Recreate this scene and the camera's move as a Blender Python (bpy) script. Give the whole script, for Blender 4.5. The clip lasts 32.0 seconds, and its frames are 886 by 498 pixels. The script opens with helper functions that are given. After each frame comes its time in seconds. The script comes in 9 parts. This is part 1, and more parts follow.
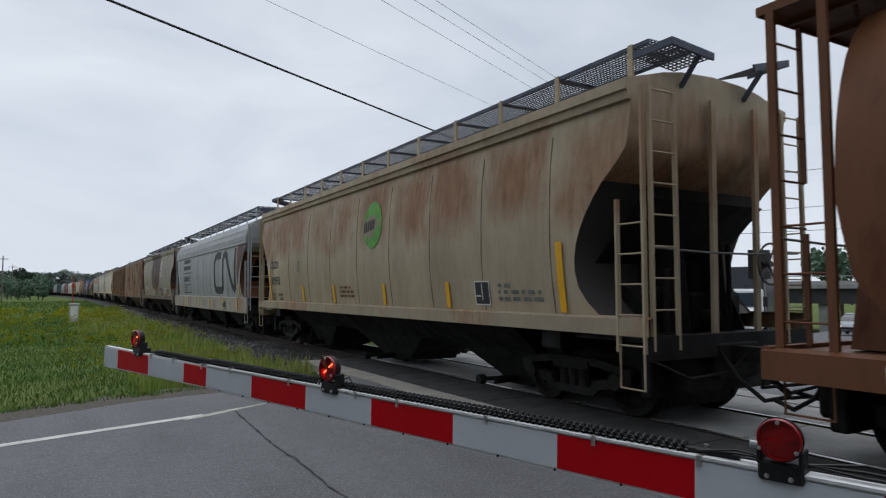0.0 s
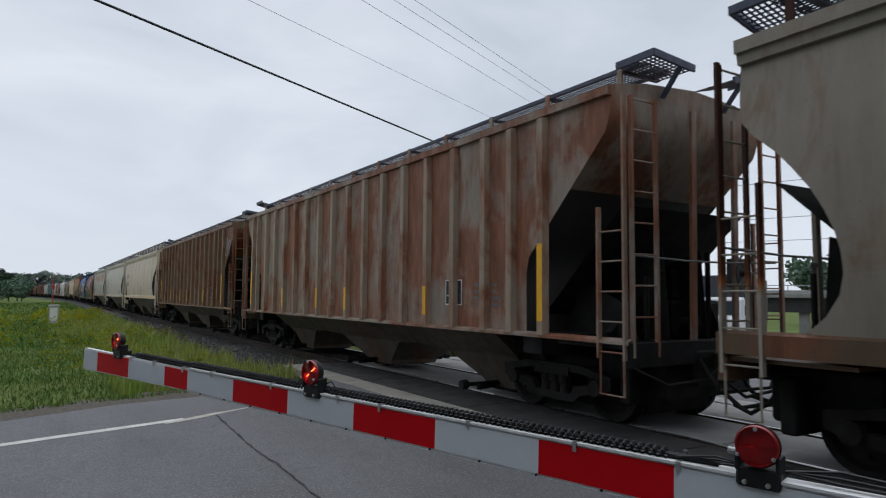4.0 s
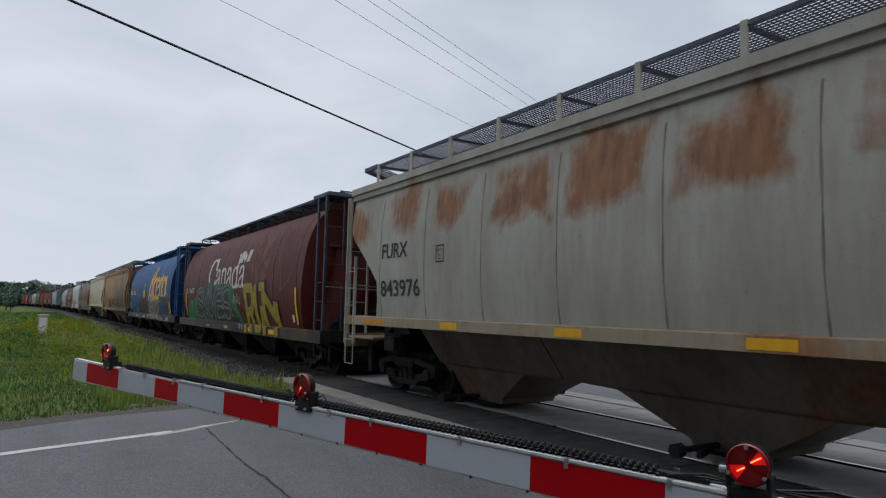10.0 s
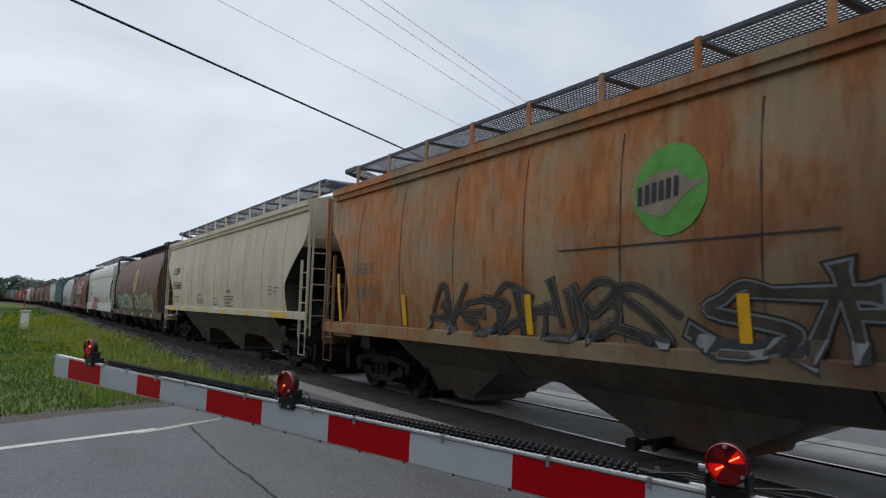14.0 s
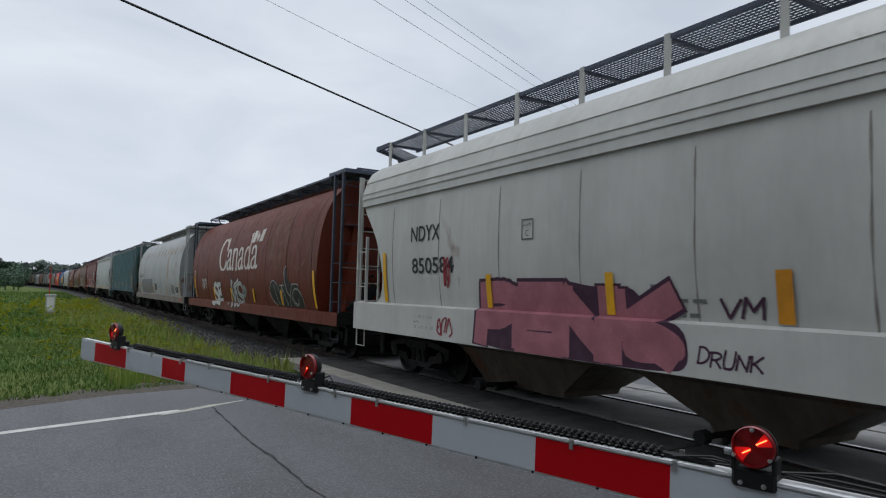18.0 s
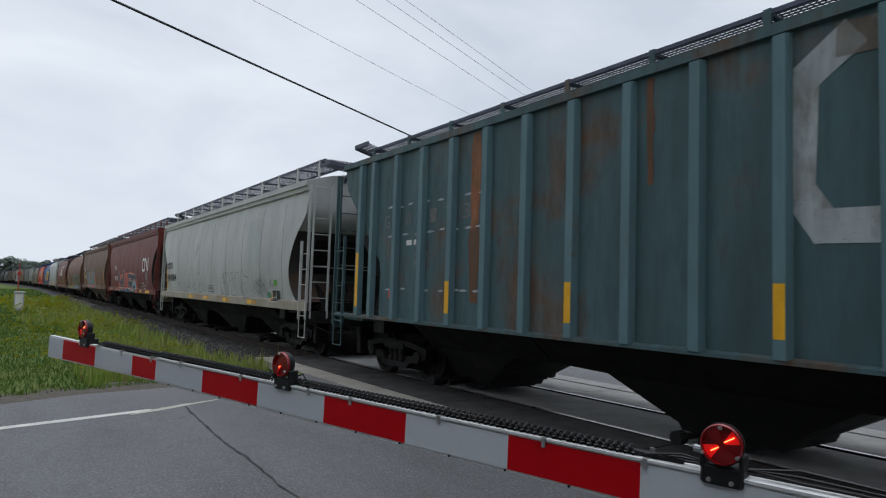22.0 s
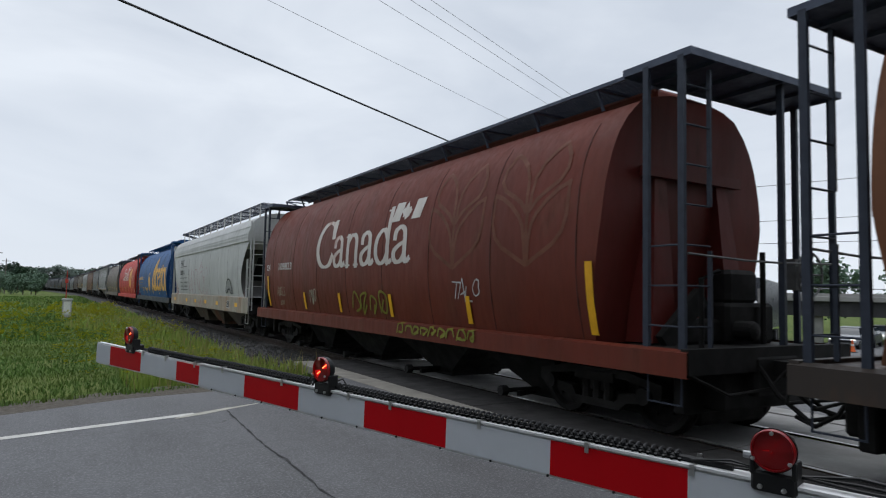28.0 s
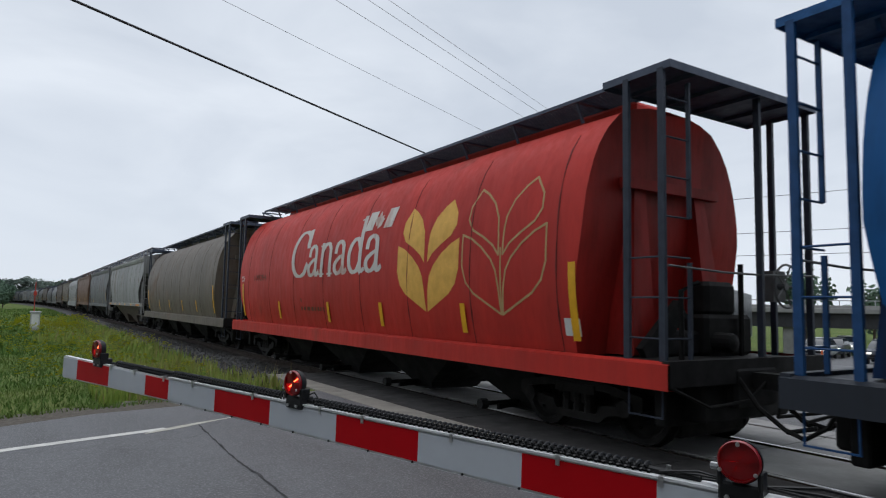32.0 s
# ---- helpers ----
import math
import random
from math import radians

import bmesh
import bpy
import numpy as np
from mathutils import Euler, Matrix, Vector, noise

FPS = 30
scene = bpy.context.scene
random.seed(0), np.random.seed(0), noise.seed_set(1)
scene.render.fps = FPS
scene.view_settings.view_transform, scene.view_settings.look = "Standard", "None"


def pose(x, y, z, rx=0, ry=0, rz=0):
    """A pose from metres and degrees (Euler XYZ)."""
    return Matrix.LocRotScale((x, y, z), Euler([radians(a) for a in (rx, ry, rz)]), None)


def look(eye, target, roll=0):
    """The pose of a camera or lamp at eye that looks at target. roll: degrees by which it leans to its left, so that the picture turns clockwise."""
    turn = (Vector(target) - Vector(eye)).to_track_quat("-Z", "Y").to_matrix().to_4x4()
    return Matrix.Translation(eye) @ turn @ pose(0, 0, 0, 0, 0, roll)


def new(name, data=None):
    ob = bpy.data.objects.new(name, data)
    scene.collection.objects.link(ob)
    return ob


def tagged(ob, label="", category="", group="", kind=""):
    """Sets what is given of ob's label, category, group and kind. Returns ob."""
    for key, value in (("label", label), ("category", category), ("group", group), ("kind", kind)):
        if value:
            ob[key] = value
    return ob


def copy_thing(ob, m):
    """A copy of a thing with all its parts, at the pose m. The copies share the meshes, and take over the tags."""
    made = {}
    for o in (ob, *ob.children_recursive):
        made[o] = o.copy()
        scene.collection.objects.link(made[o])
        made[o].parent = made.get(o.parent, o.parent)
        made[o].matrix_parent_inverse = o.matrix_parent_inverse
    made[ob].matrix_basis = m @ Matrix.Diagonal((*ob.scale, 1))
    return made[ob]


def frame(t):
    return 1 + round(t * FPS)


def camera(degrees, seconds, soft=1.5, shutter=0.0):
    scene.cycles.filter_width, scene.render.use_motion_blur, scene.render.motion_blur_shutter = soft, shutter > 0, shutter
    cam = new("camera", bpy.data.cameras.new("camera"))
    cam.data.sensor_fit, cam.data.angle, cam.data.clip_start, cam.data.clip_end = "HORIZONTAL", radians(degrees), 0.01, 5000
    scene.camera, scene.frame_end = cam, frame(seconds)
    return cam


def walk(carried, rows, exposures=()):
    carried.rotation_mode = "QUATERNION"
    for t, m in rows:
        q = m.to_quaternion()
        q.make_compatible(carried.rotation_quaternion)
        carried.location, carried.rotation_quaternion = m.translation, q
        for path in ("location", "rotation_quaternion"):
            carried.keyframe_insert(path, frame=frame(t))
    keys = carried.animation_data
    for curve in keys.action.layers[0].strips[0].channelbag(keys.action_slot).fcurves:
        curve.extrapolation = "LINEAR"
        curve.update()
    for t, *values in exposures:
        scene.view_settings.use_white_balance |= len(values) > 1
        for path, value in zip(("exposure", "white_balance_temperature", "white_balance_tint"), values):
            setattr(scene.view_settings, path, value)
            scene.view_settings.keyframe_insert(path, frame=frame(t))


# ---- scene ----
# Camera: held by hand beside the road, close behind the lowered gate arm.
PATH = [
    (0.0, 0.000, -0.001, 1.650, -30.14, 3.62, 0.09),
    (0.5, 0.002, 0.002, 1.648, -30.31, 3.47, 0.16),
    (1.0, -0.001, -0.003, 1.650, -30.34, 3.68, 0.09),
    (1.5, 0.004, -0.004, 1.648, -30.82, 3.67, 0.08),
    (2.0, 0.001, -0.006, 1.649, -30.69, 3.71, 0.00),
    (2.5, 0.002, -0.007, 1.647, -31.05, 3.47, -0.10),
    (3.0, 0.005, -0.007, 1.646, -31.10, 3.46, -0.36),
    (3.5, 0.001, -0.006, 1.649, -31.15, 3.77, -0.40),
    (5.5, 0.001, -0.014, 1.646, -32.71, 5.07, -0.96),
    (6.0, -0.002, -0.013, 1.648, -32.72, 5.60, -0.95),
    (6.5, -0.005, -0.013, 1.650, -32.55, 5.82, -1.02),
    (7.0, -0.003, -0.014, 1.648, -33.13, 6.53, -1.21),
    (7.5, -0.003, -0.014, 1.648, -33.13, 6.34, -1.13),
    (8.0, -0.006, -0.012, 1.652, -32.20, 6.31, -0.99),
    (8.5, -0.008, -0.011, 1.651, -31.61, 5.99, -0.90),
    (9.0, -0.008, -0.011, 1.653, -31.27, 5.95, -0.89),
    (9.5, -0.009, -0.012, 1.653, -31.63, 5.75, -1.30),
    (10.0, -0.005, -0.012, 1.650, -32.09, 5.34, -1.21),
    (10.5, -0.005, -0.012, 1.652, -32.05, 4.99, -1.24),
    (11.0, -0.004, -0.013, 1.649, -32.40, 4.67, -1.43),
    (11.5, -0.005, -0.011, 1.647, -32.47, 4.40, -1.38),
    (12.0, -0.004, -0.010, 1.649, -32.48, 4.19, -1.32),
    (12.5, -0.005, -0.009, 1.645, -32.41, 4.55, -1.55),
    (13.0, -0.006, -0.012, 1.646, -32.45, 4.81, -1.55),
    (13.5, 0.002, -0.013, 1.645, -33.27, 5.57, -2.28),
    (14.0, 0.001, -0.019, 1.647, -33.22, 5.31, -1.69),
    (14.5, -0.003, -0.012, 1.647, -32.76, 4.80, -1.85),
    (15.0, -0.008, -0.011, 1.649, -32.32, 4.60, -1.66),
    (15.5, -0.009, -0.010, 1.648, -31.66, 4.45, -1.70),
    (17.5, -0.003, -0.006, 1.647, -31.79, 3.93, -1.54),
    (18.0, -0.006, -0.005, 1.650, -31.68, 3.73, -1.44),
    (18.5, -0.001, -0.007, 1.650, -31.45, 4.15, -1.32),
    (19.0, -0.000, -0.007, 1.647, -32.36, 3.70, -1.68),
    (19.5, 0.000, -0.008, 1.648, -32.42, 3.83, -1.72),
    (20.0, -0.003, -0.007, 1.647, -32.52, 3.94, -1.89),
    (20.5, -0.004, -0.005, 1.647, -32.99, 4.23, -1.93),
    (21.0, 0.000, -0.007, 1.647, -32.93, 4.07, -1.69),
    (21.5, -0.000, -0.007, 1.646, -33.17, 3.76, -1.92),
    (22.0, 0.004, -0.007, 1.644, -33.65, 3.79, -1.84),
    (22.5, 0.000, -0.008, 1.647, -33.07, 3.79, -1.61),
    (23.0, 0.001, -0.006, 1.646, -32.69, 3.64, -1.54),
    (23.5, 0.001, -0.002, 1.643, -32.47, 3.85, -1.41),
    (24.0, 0.001, -0.005, 1.646, -32.46, 3.93, -1.64),
    (24.5, 0.001, -0.006, 1.649, -32.22, 3.83, -1.26),
    (26.5, 0.002, -0.004, 1.644, -32.27, 3.09, -1.54),
    (27.0, 0.001, 0.000, 1.647, -31.62, 3.57, -1.38),
    (27.5, 0.002, 0.002, 1.644, -31.43, 3.92, -1.37),
    (28.0, -0.002, 0.005, 1.648, -30.59, 3.96, -1.21),
    (28.5, 0.006, -0.002, 1.649, -32.12, 4.51, -1.32),
    (29.0, 0.009, -0.001, 1.646, -32.88, 4.69, -1.35),
    (29.5, 0.011, 0.001, 1.648, -32.33, 4.56, -1.45),
    (30.0, 0.009, -0.003, 1.648, -32.10, 4.46, -1.54),
    (30.5, 0.009, -0.001, 1.648, -32.19, 4.40, -1.34),
    (31.0, 0.011, -0.004, 1.649, -32.65, 4.62, -1.04),
    (31.5, 0.010, -0.005, 1.649, -32.54, 4.56, -0.99),
    (32.0, 0.011, -0.005, 1.651, -32.58, 5.03, -1.13),
]
cam = camera(68.0, 32.0, soft=1.15, shutter=0.045)
walk(cam, [(t, pose(x, y, z, 90 + p, r, a)) for t, x, y, z, a, p, r in PATH],
     exposures=[(0.0, -0.03, 6430, 10), (6.0, -0.03, 6430, 10), (8.0, -0.11, 6400, 10), (11.0, -0.13, 6400, 10), (12.2, 0.03, 6430, 10),
                (16.0, 0.03, 6430, 10), (18.5, -0.03, 6430, 10), (20.0, 0.04, 6450, 10), (27.0, 0.09, 6480, 10), (28.5, 0.07, 6480, 10), (32.0, 0.04, 6450, 10)])

# ---------------------------------------------------------------- light: an overcast sky
world = bpy.data.worlds.new("overcast_sky")
scene.world = world
world.use_nodes = True


def build_sky():
    nt = world.node_tree
    nt.nodes.clear()
    nd, lk = nt.nodes, nt.links
    out = nd.new("ShaderNodeOutputWorld")
    bg = nd.new("ShaderNodeBackground")
    sky = nd.new("ShaderNodeTexSky")
    sky.sky_type = "NISHITA"
    sky.sun_disc = False
    sky.sun_elevation = radians(50)
    sky.sun_rotation = radians(200)
    skb = nd.new("ShaderNodeVectorMath")
    skb.operation = "SCALE"
    skb.inputs["Scale"].default_value = 0.06
    lk.new(sky.outputs[0], skb.inputs[0])
    tc = nd.new("ShaderNodeTexCoord")
    sep = nd.new("ShaderNodeSeparateXYZ")
    lk.new(tc.outputs["Generated"], sep.inputs[0])
    mp = nd.new("ShaderNodeMapping")
    mp.inputs["Scale"].default_value = (1.0, 1.0, 2.6)
    lk.new(tc.outputs["Generated"], mp.inputs[0])
    n1 = nd.new("ShaderNodeTexNoise")
    n1.inputs["Scale"].default_value = 2.3
    n1.inputs["Detail"].default_value = 6
    n1.inputs["Roughness"].default_value = 0.5
    n1.inputs["Distortion"].default_value = 0.5
    lk.new(mp.outputs[0], n1.inputs["Vector"])
    ramp = nd.new("ShaderNodeValToRGB")
    ramp.color_ramp.elements[0].position = 0.36
    ramp.color_ramp.elements[0].color = (0.60, 0.66, 0.75, 1)
    ramp.color_ramp.elements[1].position = 0.66
    ramp.color_ramp.elements[1].color = (0.80, 0.855, 0.93, 1)
    lk.new(n1.outputs["Fac"], ramp.inputs[0])
    # paler towards the horizon
    hz = nd.new("ShaderNodeMapRange")
    hz.inputs["From Min"].default_value = 0.0
    hz.inputs["From Max"].default_value = 0.30
    hz.inputs["To Min"].default_value = 0.55
    hz.inputs["To Max"].default_value = 0.0
    lk.new(sep.outputs["Z"], hz.inputs[0])
    mix = nd.new("ShaderNodeMix")
    mix.data_type = "RGBA"
    lk.new(hz.outputs[0], mix.inputs[0])
    lk.new(ramp.outputs[0], mix.inputs[6])
    mix.inputs[7].default_value = (0.84, 0.90, 0.98, 1)
    add = nd.new("ShaderNodeMix")
    add.data_type = "RGBA"
    add.inputs[0].default_value = 0.07
    lk.new(mix.outputs[2], add.inputs[6])
    lk.new(skb.outputs[0], add.inputs[7])
    lk.new(add.outputs[2], bg.inputs[0])
    # an overcast sky grows brighter towards the zenith
    zen = nd.new("ShaderNodeMapRange")
    zen.interpolation_type = "SMOOTHSTEP"
    zen.inputs["From Min"].default_value = 0.42
    zen.inputs["From Max"].default_value = 1.0
    zen.inputs["To Min"].default_value = 1.0
    zen.inputs["To Max"].default_value = 1.85
    lk.new(sep.outputs["Z"], zen.inputs[0])
    lk.new(zen.outputs[0], bg.inputs[1])
    lk.new(bg.outputs[0], out.inputs[0])


build_sky()
sun = new("sun", bpy.data.lights.new("sun", "SUN"))
sun.data.energy = 0.6
sun.data.angle = radians(40)
sun.data.color = (1.0, 0.97, 0.93)
sun.matrix_world = look((0, 0, 30), (-9, -7, 0))

# ---------------------------------------------------------------- materials


class Nodes:
    """A small helper to write node materials."""

    def __init__(self, name):
        self.mat = bpy.data.materials.new(name)
        self.mat.use_nodes = True
        self.nt = self.mat.node_tree
        self.bsdf = self.nt.nodes["Principled BSDF"]
        self.tc = self.nt.nodes.new("ShaderNodeTexCoord")
        self.oi = None

    def link(self, a, b):
        self.nt.links.new(a, b)

    def rnd(self):
        if not self.oi:
            self.oi = self.nt.nodes.new("ShaderNodeObjectInfo")
        return self.oi.outputs["Random"]

    def noise(self, scale, detail=4, stretch=(1, 1, 1), rough=0.55, vary=False, distort=0.0):
        mp = self.nt.nodes.new("ShaderNodeMapping")
        mp.inputs["Scale"].default_value = stretch
        self.link(self.tc.outputs["Object"], mp.inputs[0])
        n = self.nt.nodes.new("ShaderNodeTexNoise")
        n.noise_dimensions = "4D" if vary else "3D"
        n.inputs["Scale"].default_value = scale
        n.inputs["Detail"].default_value = detail
        n.inputs["Roughness"].default_value = rough
        n.inputs["Distortion"].default_value = distort
        self.link(mp.outputs[0], n.inputs["Vector"])
        if vary:
            m = self.math("MULTIPLY", self.rnd(), 37.0)
            self.link(m, n.inputs["W"])
        return n.outputs["Fac"]

    def math(self, op, a, b=0.5):
        m = self.nt.nodes.new("ShaderNodeMath")
        m.operation = op
        for i, v in enumerate((a, b)):
            if isinstance(v, (int, float)):
                m.inputs[i].default_value = v
            else:
                self.link(v, m.inputs[i])
        return m.outputs[0]

    def span(self, v, a, b, c=0.0, d=1.0):
        m = self.nt.nodes.new("ShaderNodeMapRange")
        for i, x in enumerate((a, b, c, d)):
            m.inputs[i + 1].default_value = x
        self.link(v, m.inputs[0])
        return m.outputs[0]

    def mix(self, f, a, b, mode="MIX"):
        m = self.nt.nodes.new("ShaderNodeMix")
        m.data_type, m.blend_type = "RGBA", mode
        for i, v in ((0, f), (6, a), (7, b)):
            if isinstance(v, (int, float)):
                m.inputs[i].default_value = v
            elif isinstance(v, tuple):
                m.inputs[i].default_value = (*v, 1) if len(v) == 3 else v
            else:
                self.link(v, m.inputs[i])
        return m.outputs[2]

    def out(self, color=None, rough=0.6, metal=0.0, bump=None, strength=0.3, dist=0.01, spec=None):
        b = self.bsdf
        for v, key in ((color, "Base Color"), (rough, "Roughness"), (metal, "Metallic")):
            if v is None:
                continue
            if isinstance(v, tuple):
                b.inputs[key].default_value = (*v, 1)
            elif isinstance(v, (int, float)):
                b.inputs[key].default_value = v
            else:
                self.link(v, b.inputs[key])
        if spec is not None:
            b.inputs["Specular IOR Level"].default_value = spec
        if bump is not None:
            bp = self.nt.nodes.new("ShaderNodeBump")
            bp.inputs["Strength"].default_value = strength
            bp.inputs["Distance"].default_value = dist
            self.link(bump, bp.inputs["Height"])
            self.link(bp.outputs[0], b.inputs["Normal"])
        return self.mat


def plain(name, color, rough=0.6, metal=0.0, vary=0.25, scale=6.0, bump=0.1, spec=0.3):
    """Paint or metal with some mottling, dirt and grain."""
    n = Nodes(name)
    a = n.noise(scale, 4)
    b = n.noise(scale * 9, 3)
    dark = tuple(c * (1 - vary) for c in color)
    col = n.mix(n.span(a, 0.3, 0.7), color, dark)
    col = n.mix(n.span(b, 0.35, 0.7, 0, 0.35), col, tuple(c * (1 - vary * 1.2) for c in color))
    return n.out(col, n.span(a, 0.3, 0.7, rough * 0.85, min(1, rough * 1.15)), metal, b, bump, 0.004, spec)


def glow(name, color, strength):
    n = Nodes(name)
    n.bsdf.inputs["Emission Color"].default_value = (*color, 1)
    n.bsdf.inputs["Emission Strength"].default_value = strength
    return n.out(color, 0.4)


def car_paint(name, base, rust=0.2, rust_color=(0.13, 0.05, 0.022), dirt=0.35, dirt_color=(0.10, 0.085, 0.065), band=None, fade=None, stain=None, dark_smear=None, panels=None):
    """Old rail car paint: vertical rust and dirt streaks, rust patches, chips, chalky fading."""
    n = Nodes(name)
    base, rust_color, dirt_color = (tuple(c * 0.84 for c in q) for q in (base, rust_color, dirt_color))
    patch = n.noise(0.62, 5, (1, 1, 0.85), 0.62, True, 0.7)
    streak = n.noise(1.5, 6, (1, 1, 0.14), 0.62, True)
    fine = n.noise(9.0, 4, (1, 1, 0.22), 0.65, True)
    speck = n.noise(38.0, 3)
    pale = fade if fade else tuple(min(1, c * 1.2 + 0.005) for c in base)
    col = n.mix(n.span(patch, 0.35, 0.7), base, pale)
    d = n.math("MULTIPLY", n.span(streak, 0.42, 0.75), dirt)
    col = n.mix(d, col, dirt_color)
    d2 = n.math("MULTIPLY", n.span(fine, 0.45, 0.8), dirt * 0.6)
    col = n.mix(d2, col, dirt_color)
    if rust > 0:
        edge = 0.66 - 0.26 * rust
        r = n.math("MULTIPLY", patch, 0.74)
        r = n.math("ADD", r, n.math("MULTIPLY", streak, 0.16))
        r = n.math("ADD", r, n.math("MULTIPLY", fine, 0.10))
        if band:        # rust that has crept down from the roof seam
            sep = n.nt.nodes.new("ShaderNodeSeparateXYZ")
            n.link(n.tc.outputs["Object"], sep.inputs[0])
            r = n.math("ADD", r, n.span(sep.outputs["Z"], band[0], band[1], 0, band[2]))
        if panels:      # one patch of rust to each panel: a joint's y, the pitch, the patch's middle z, half height, pull, softness
            sep = n.nt.nodes.new("ShaderNodeSeparateXYZ")
            n.link(n.tc.outputs["Object"], sep.inputs[0])
            u = n.math("FRACT", n.math("DIVIDE", n.math("SUBTRACT", sep.outputs["Y"], panels[0]), panels[1]))
            u = n.math("ABSOLUTE", n.math("SUBTRACT", n.math("MULTIPLY", u, 2.0), 1.0))
            v = n.math("ABSOLUTE", n.math("DIVIDE", n.math("SUBTRACT", sep.outputs["Z"], panels[2]), panels[3]))
            v = n.math("POWER", v, 1.6)
            away = n.math("MAXIMUM", n.math("POWER", u, 2.2), v)
            r = n.math("ADD", r, n.span(away, 0.0, 1.5, panels[4], -1.6 * panels[4]))
        wide = panels[5] if panels else 0.05
        f = n.span(r, edge - wide, edge + wide, 0, 0.9 if wide < 0.09 else 0.82)
        light = tuple(min(1, c * 2.1) for c in rust_color)
        rc = n.mix(n.span(fine, 0.3, 0.7), light, rust_color)
        col = n.mix(f, col, rc)
        sp = n.math("MULTIPLY", n.span(speck, 0.66, 0.72), min(1, rust * 1.2))
        col = n.mix(sp, col, rust_color)
    if dark_smear:            # a dark brown smear that thickens along the car and downwards: from y, to y, from z, to z
        sep = n.nt.nodes.new("ShaderNodeSeparateXYZ")
        n.link(n.tc.outputs["Object"], sep.inputs[0])
        q = n.math("ADD", n.span(sep.outputs["Y"], dark_smear[0], dark_smear[1], 0, 0.75), n.span(sep.outputs["Z"], dark_smear[2], dark_smear[3], 0.55, 0))
        q = n.math("ADD", q, n.math("MULTIPLY", n.math("SUBTRACT", patch, 0.5), 1.5))
        col = n.mix(n.span(q, 0.35, 1.1, 0, 0.82), col, (0.055, 0.045, 0.036))
    if stain:           # burnt paint and rust round an old hot spot: middle y, z and half sizes
        sep = n.nt.nodes.new("ShaderNodeSeparateXYZ")
        n.link(n.tc.outputs["Object"], sep.inputs[0])
        a, b = (n.math("POWER", n.math("ABSOLUTE", n.math("DIVIDE", n.math("SUBTRACT", sep.outputs[k], stain[i]), stain[i + 2])), 3.2) for i, k in ((0, "Y"), (1, "Z")))
        d = n.math("ADD", n.math("ADD", a, b), n.math("MULTIPLY", n.math("SUBTRACT", streak, 0.5), 0.30))
        d = n.math("ADD", d, n.math("MULTIPLY", n.math("SUBTRACT", patch, 0.5), 0.7))
        col = n.mix(n.span(d, 0.96, 1.14, 0.95, 0.0), col, (0.27, 0.085, 0.02))
        col = n.mix(n.span(d, 0.80, 0.97, 0.95, 0.0), col, (0.075, 0.020, 0.008))
        col = n.mix(n.span(d, 0.25, 0.62, 0.85, 0.0), col, (0.028, 0.010, 0.006))
    return n.out(col, n.span(fine, 0.3, 0.8, 0.42, 0.68), 0.0, fine, 0.12, 0.01, 0.17)


M = {}
# Near-black: grime, plus the shade under the cars put into the base colour.
M["under"] = plain("sooty_shaded_underframe", (0.008, 0.0072, 0.0065), 0.8, 0, 0.5, 3)
M["steel"] = plain("worn_wheel_steel", (0.30, 0.29, 0.28), 0.35, 1.0, 0.3)
M["rail"] = plain("polished_rail_head", (0.45, 0.44, 0.43), 0.3, 1.0, 0.2)
M["rail_side"] = plain("rusty_rail_web", (0.035, 0.023, 0.017), 0.85, 0, 0.4)
# The truck castings carry the undercar shade in their colour as well.
M["truck"] = plain("dusty_shaded_truck_casting", (0.011, 0.0095, 0.008), 0.85, 0, 0.5, 4)
M["galv"] = plain("galvanised_steel", (0.36, 0.37, 0.38), 0.5, 0.6, 0.25)
M["yellow"] = plain("yellow_reflective_tape", (0.82, 0.42, 0.010), 0.45, 0, 0.2, 8)
M["amber"] = plain("amber_reflective_tape", (0.66, 0.27, 0.015), 0.5, 0, 0.25, 8)
M["white_mark"] = plain("white_stencil_paint", (0.72, 0.72, 0.70), 0.6, 0, 0.2, 10)
M["black_mark"] = plain("black_stencil_paint", (0.03, 0.03, 0.032), 0.6, 0, 0.3, 10)
M["grey_mark"] = plain("faded_grey_stencil_paint", (0.16, 0.16, 0.155), 0.6, 0, 0.3, 10)
M["gold_mark"] = plain("golden_yellow_lettering", (0.80, 0.44, 0.075), 0.55, 0, 0.22, 5)
M["green_mark"] = plain("green_emblem_paint", (0.12, 0.36, 0.06), 0.6, 0, 0.3, 5)
M["tan_mark"] = plain("pale_tan_emblem_paint", (0.50, 0.33, 0.14), 0.6, 0, 0.3, 5)
M["brown_mark"] = plain("dull_ochre_ghost_paint", (0.145, 0.042, 0.017), 0.6, 0, 0.3, 3)
M["red_label"] = plain("red_label", (0.62, 0.05, 0.045), 0.5, 0, 0.2)
M["label"] = plain("white_label", (0.66, 0.66, 0.62), 0.5, 0, 0.2)

# ---------------------------------------------------------------- mesh helpers


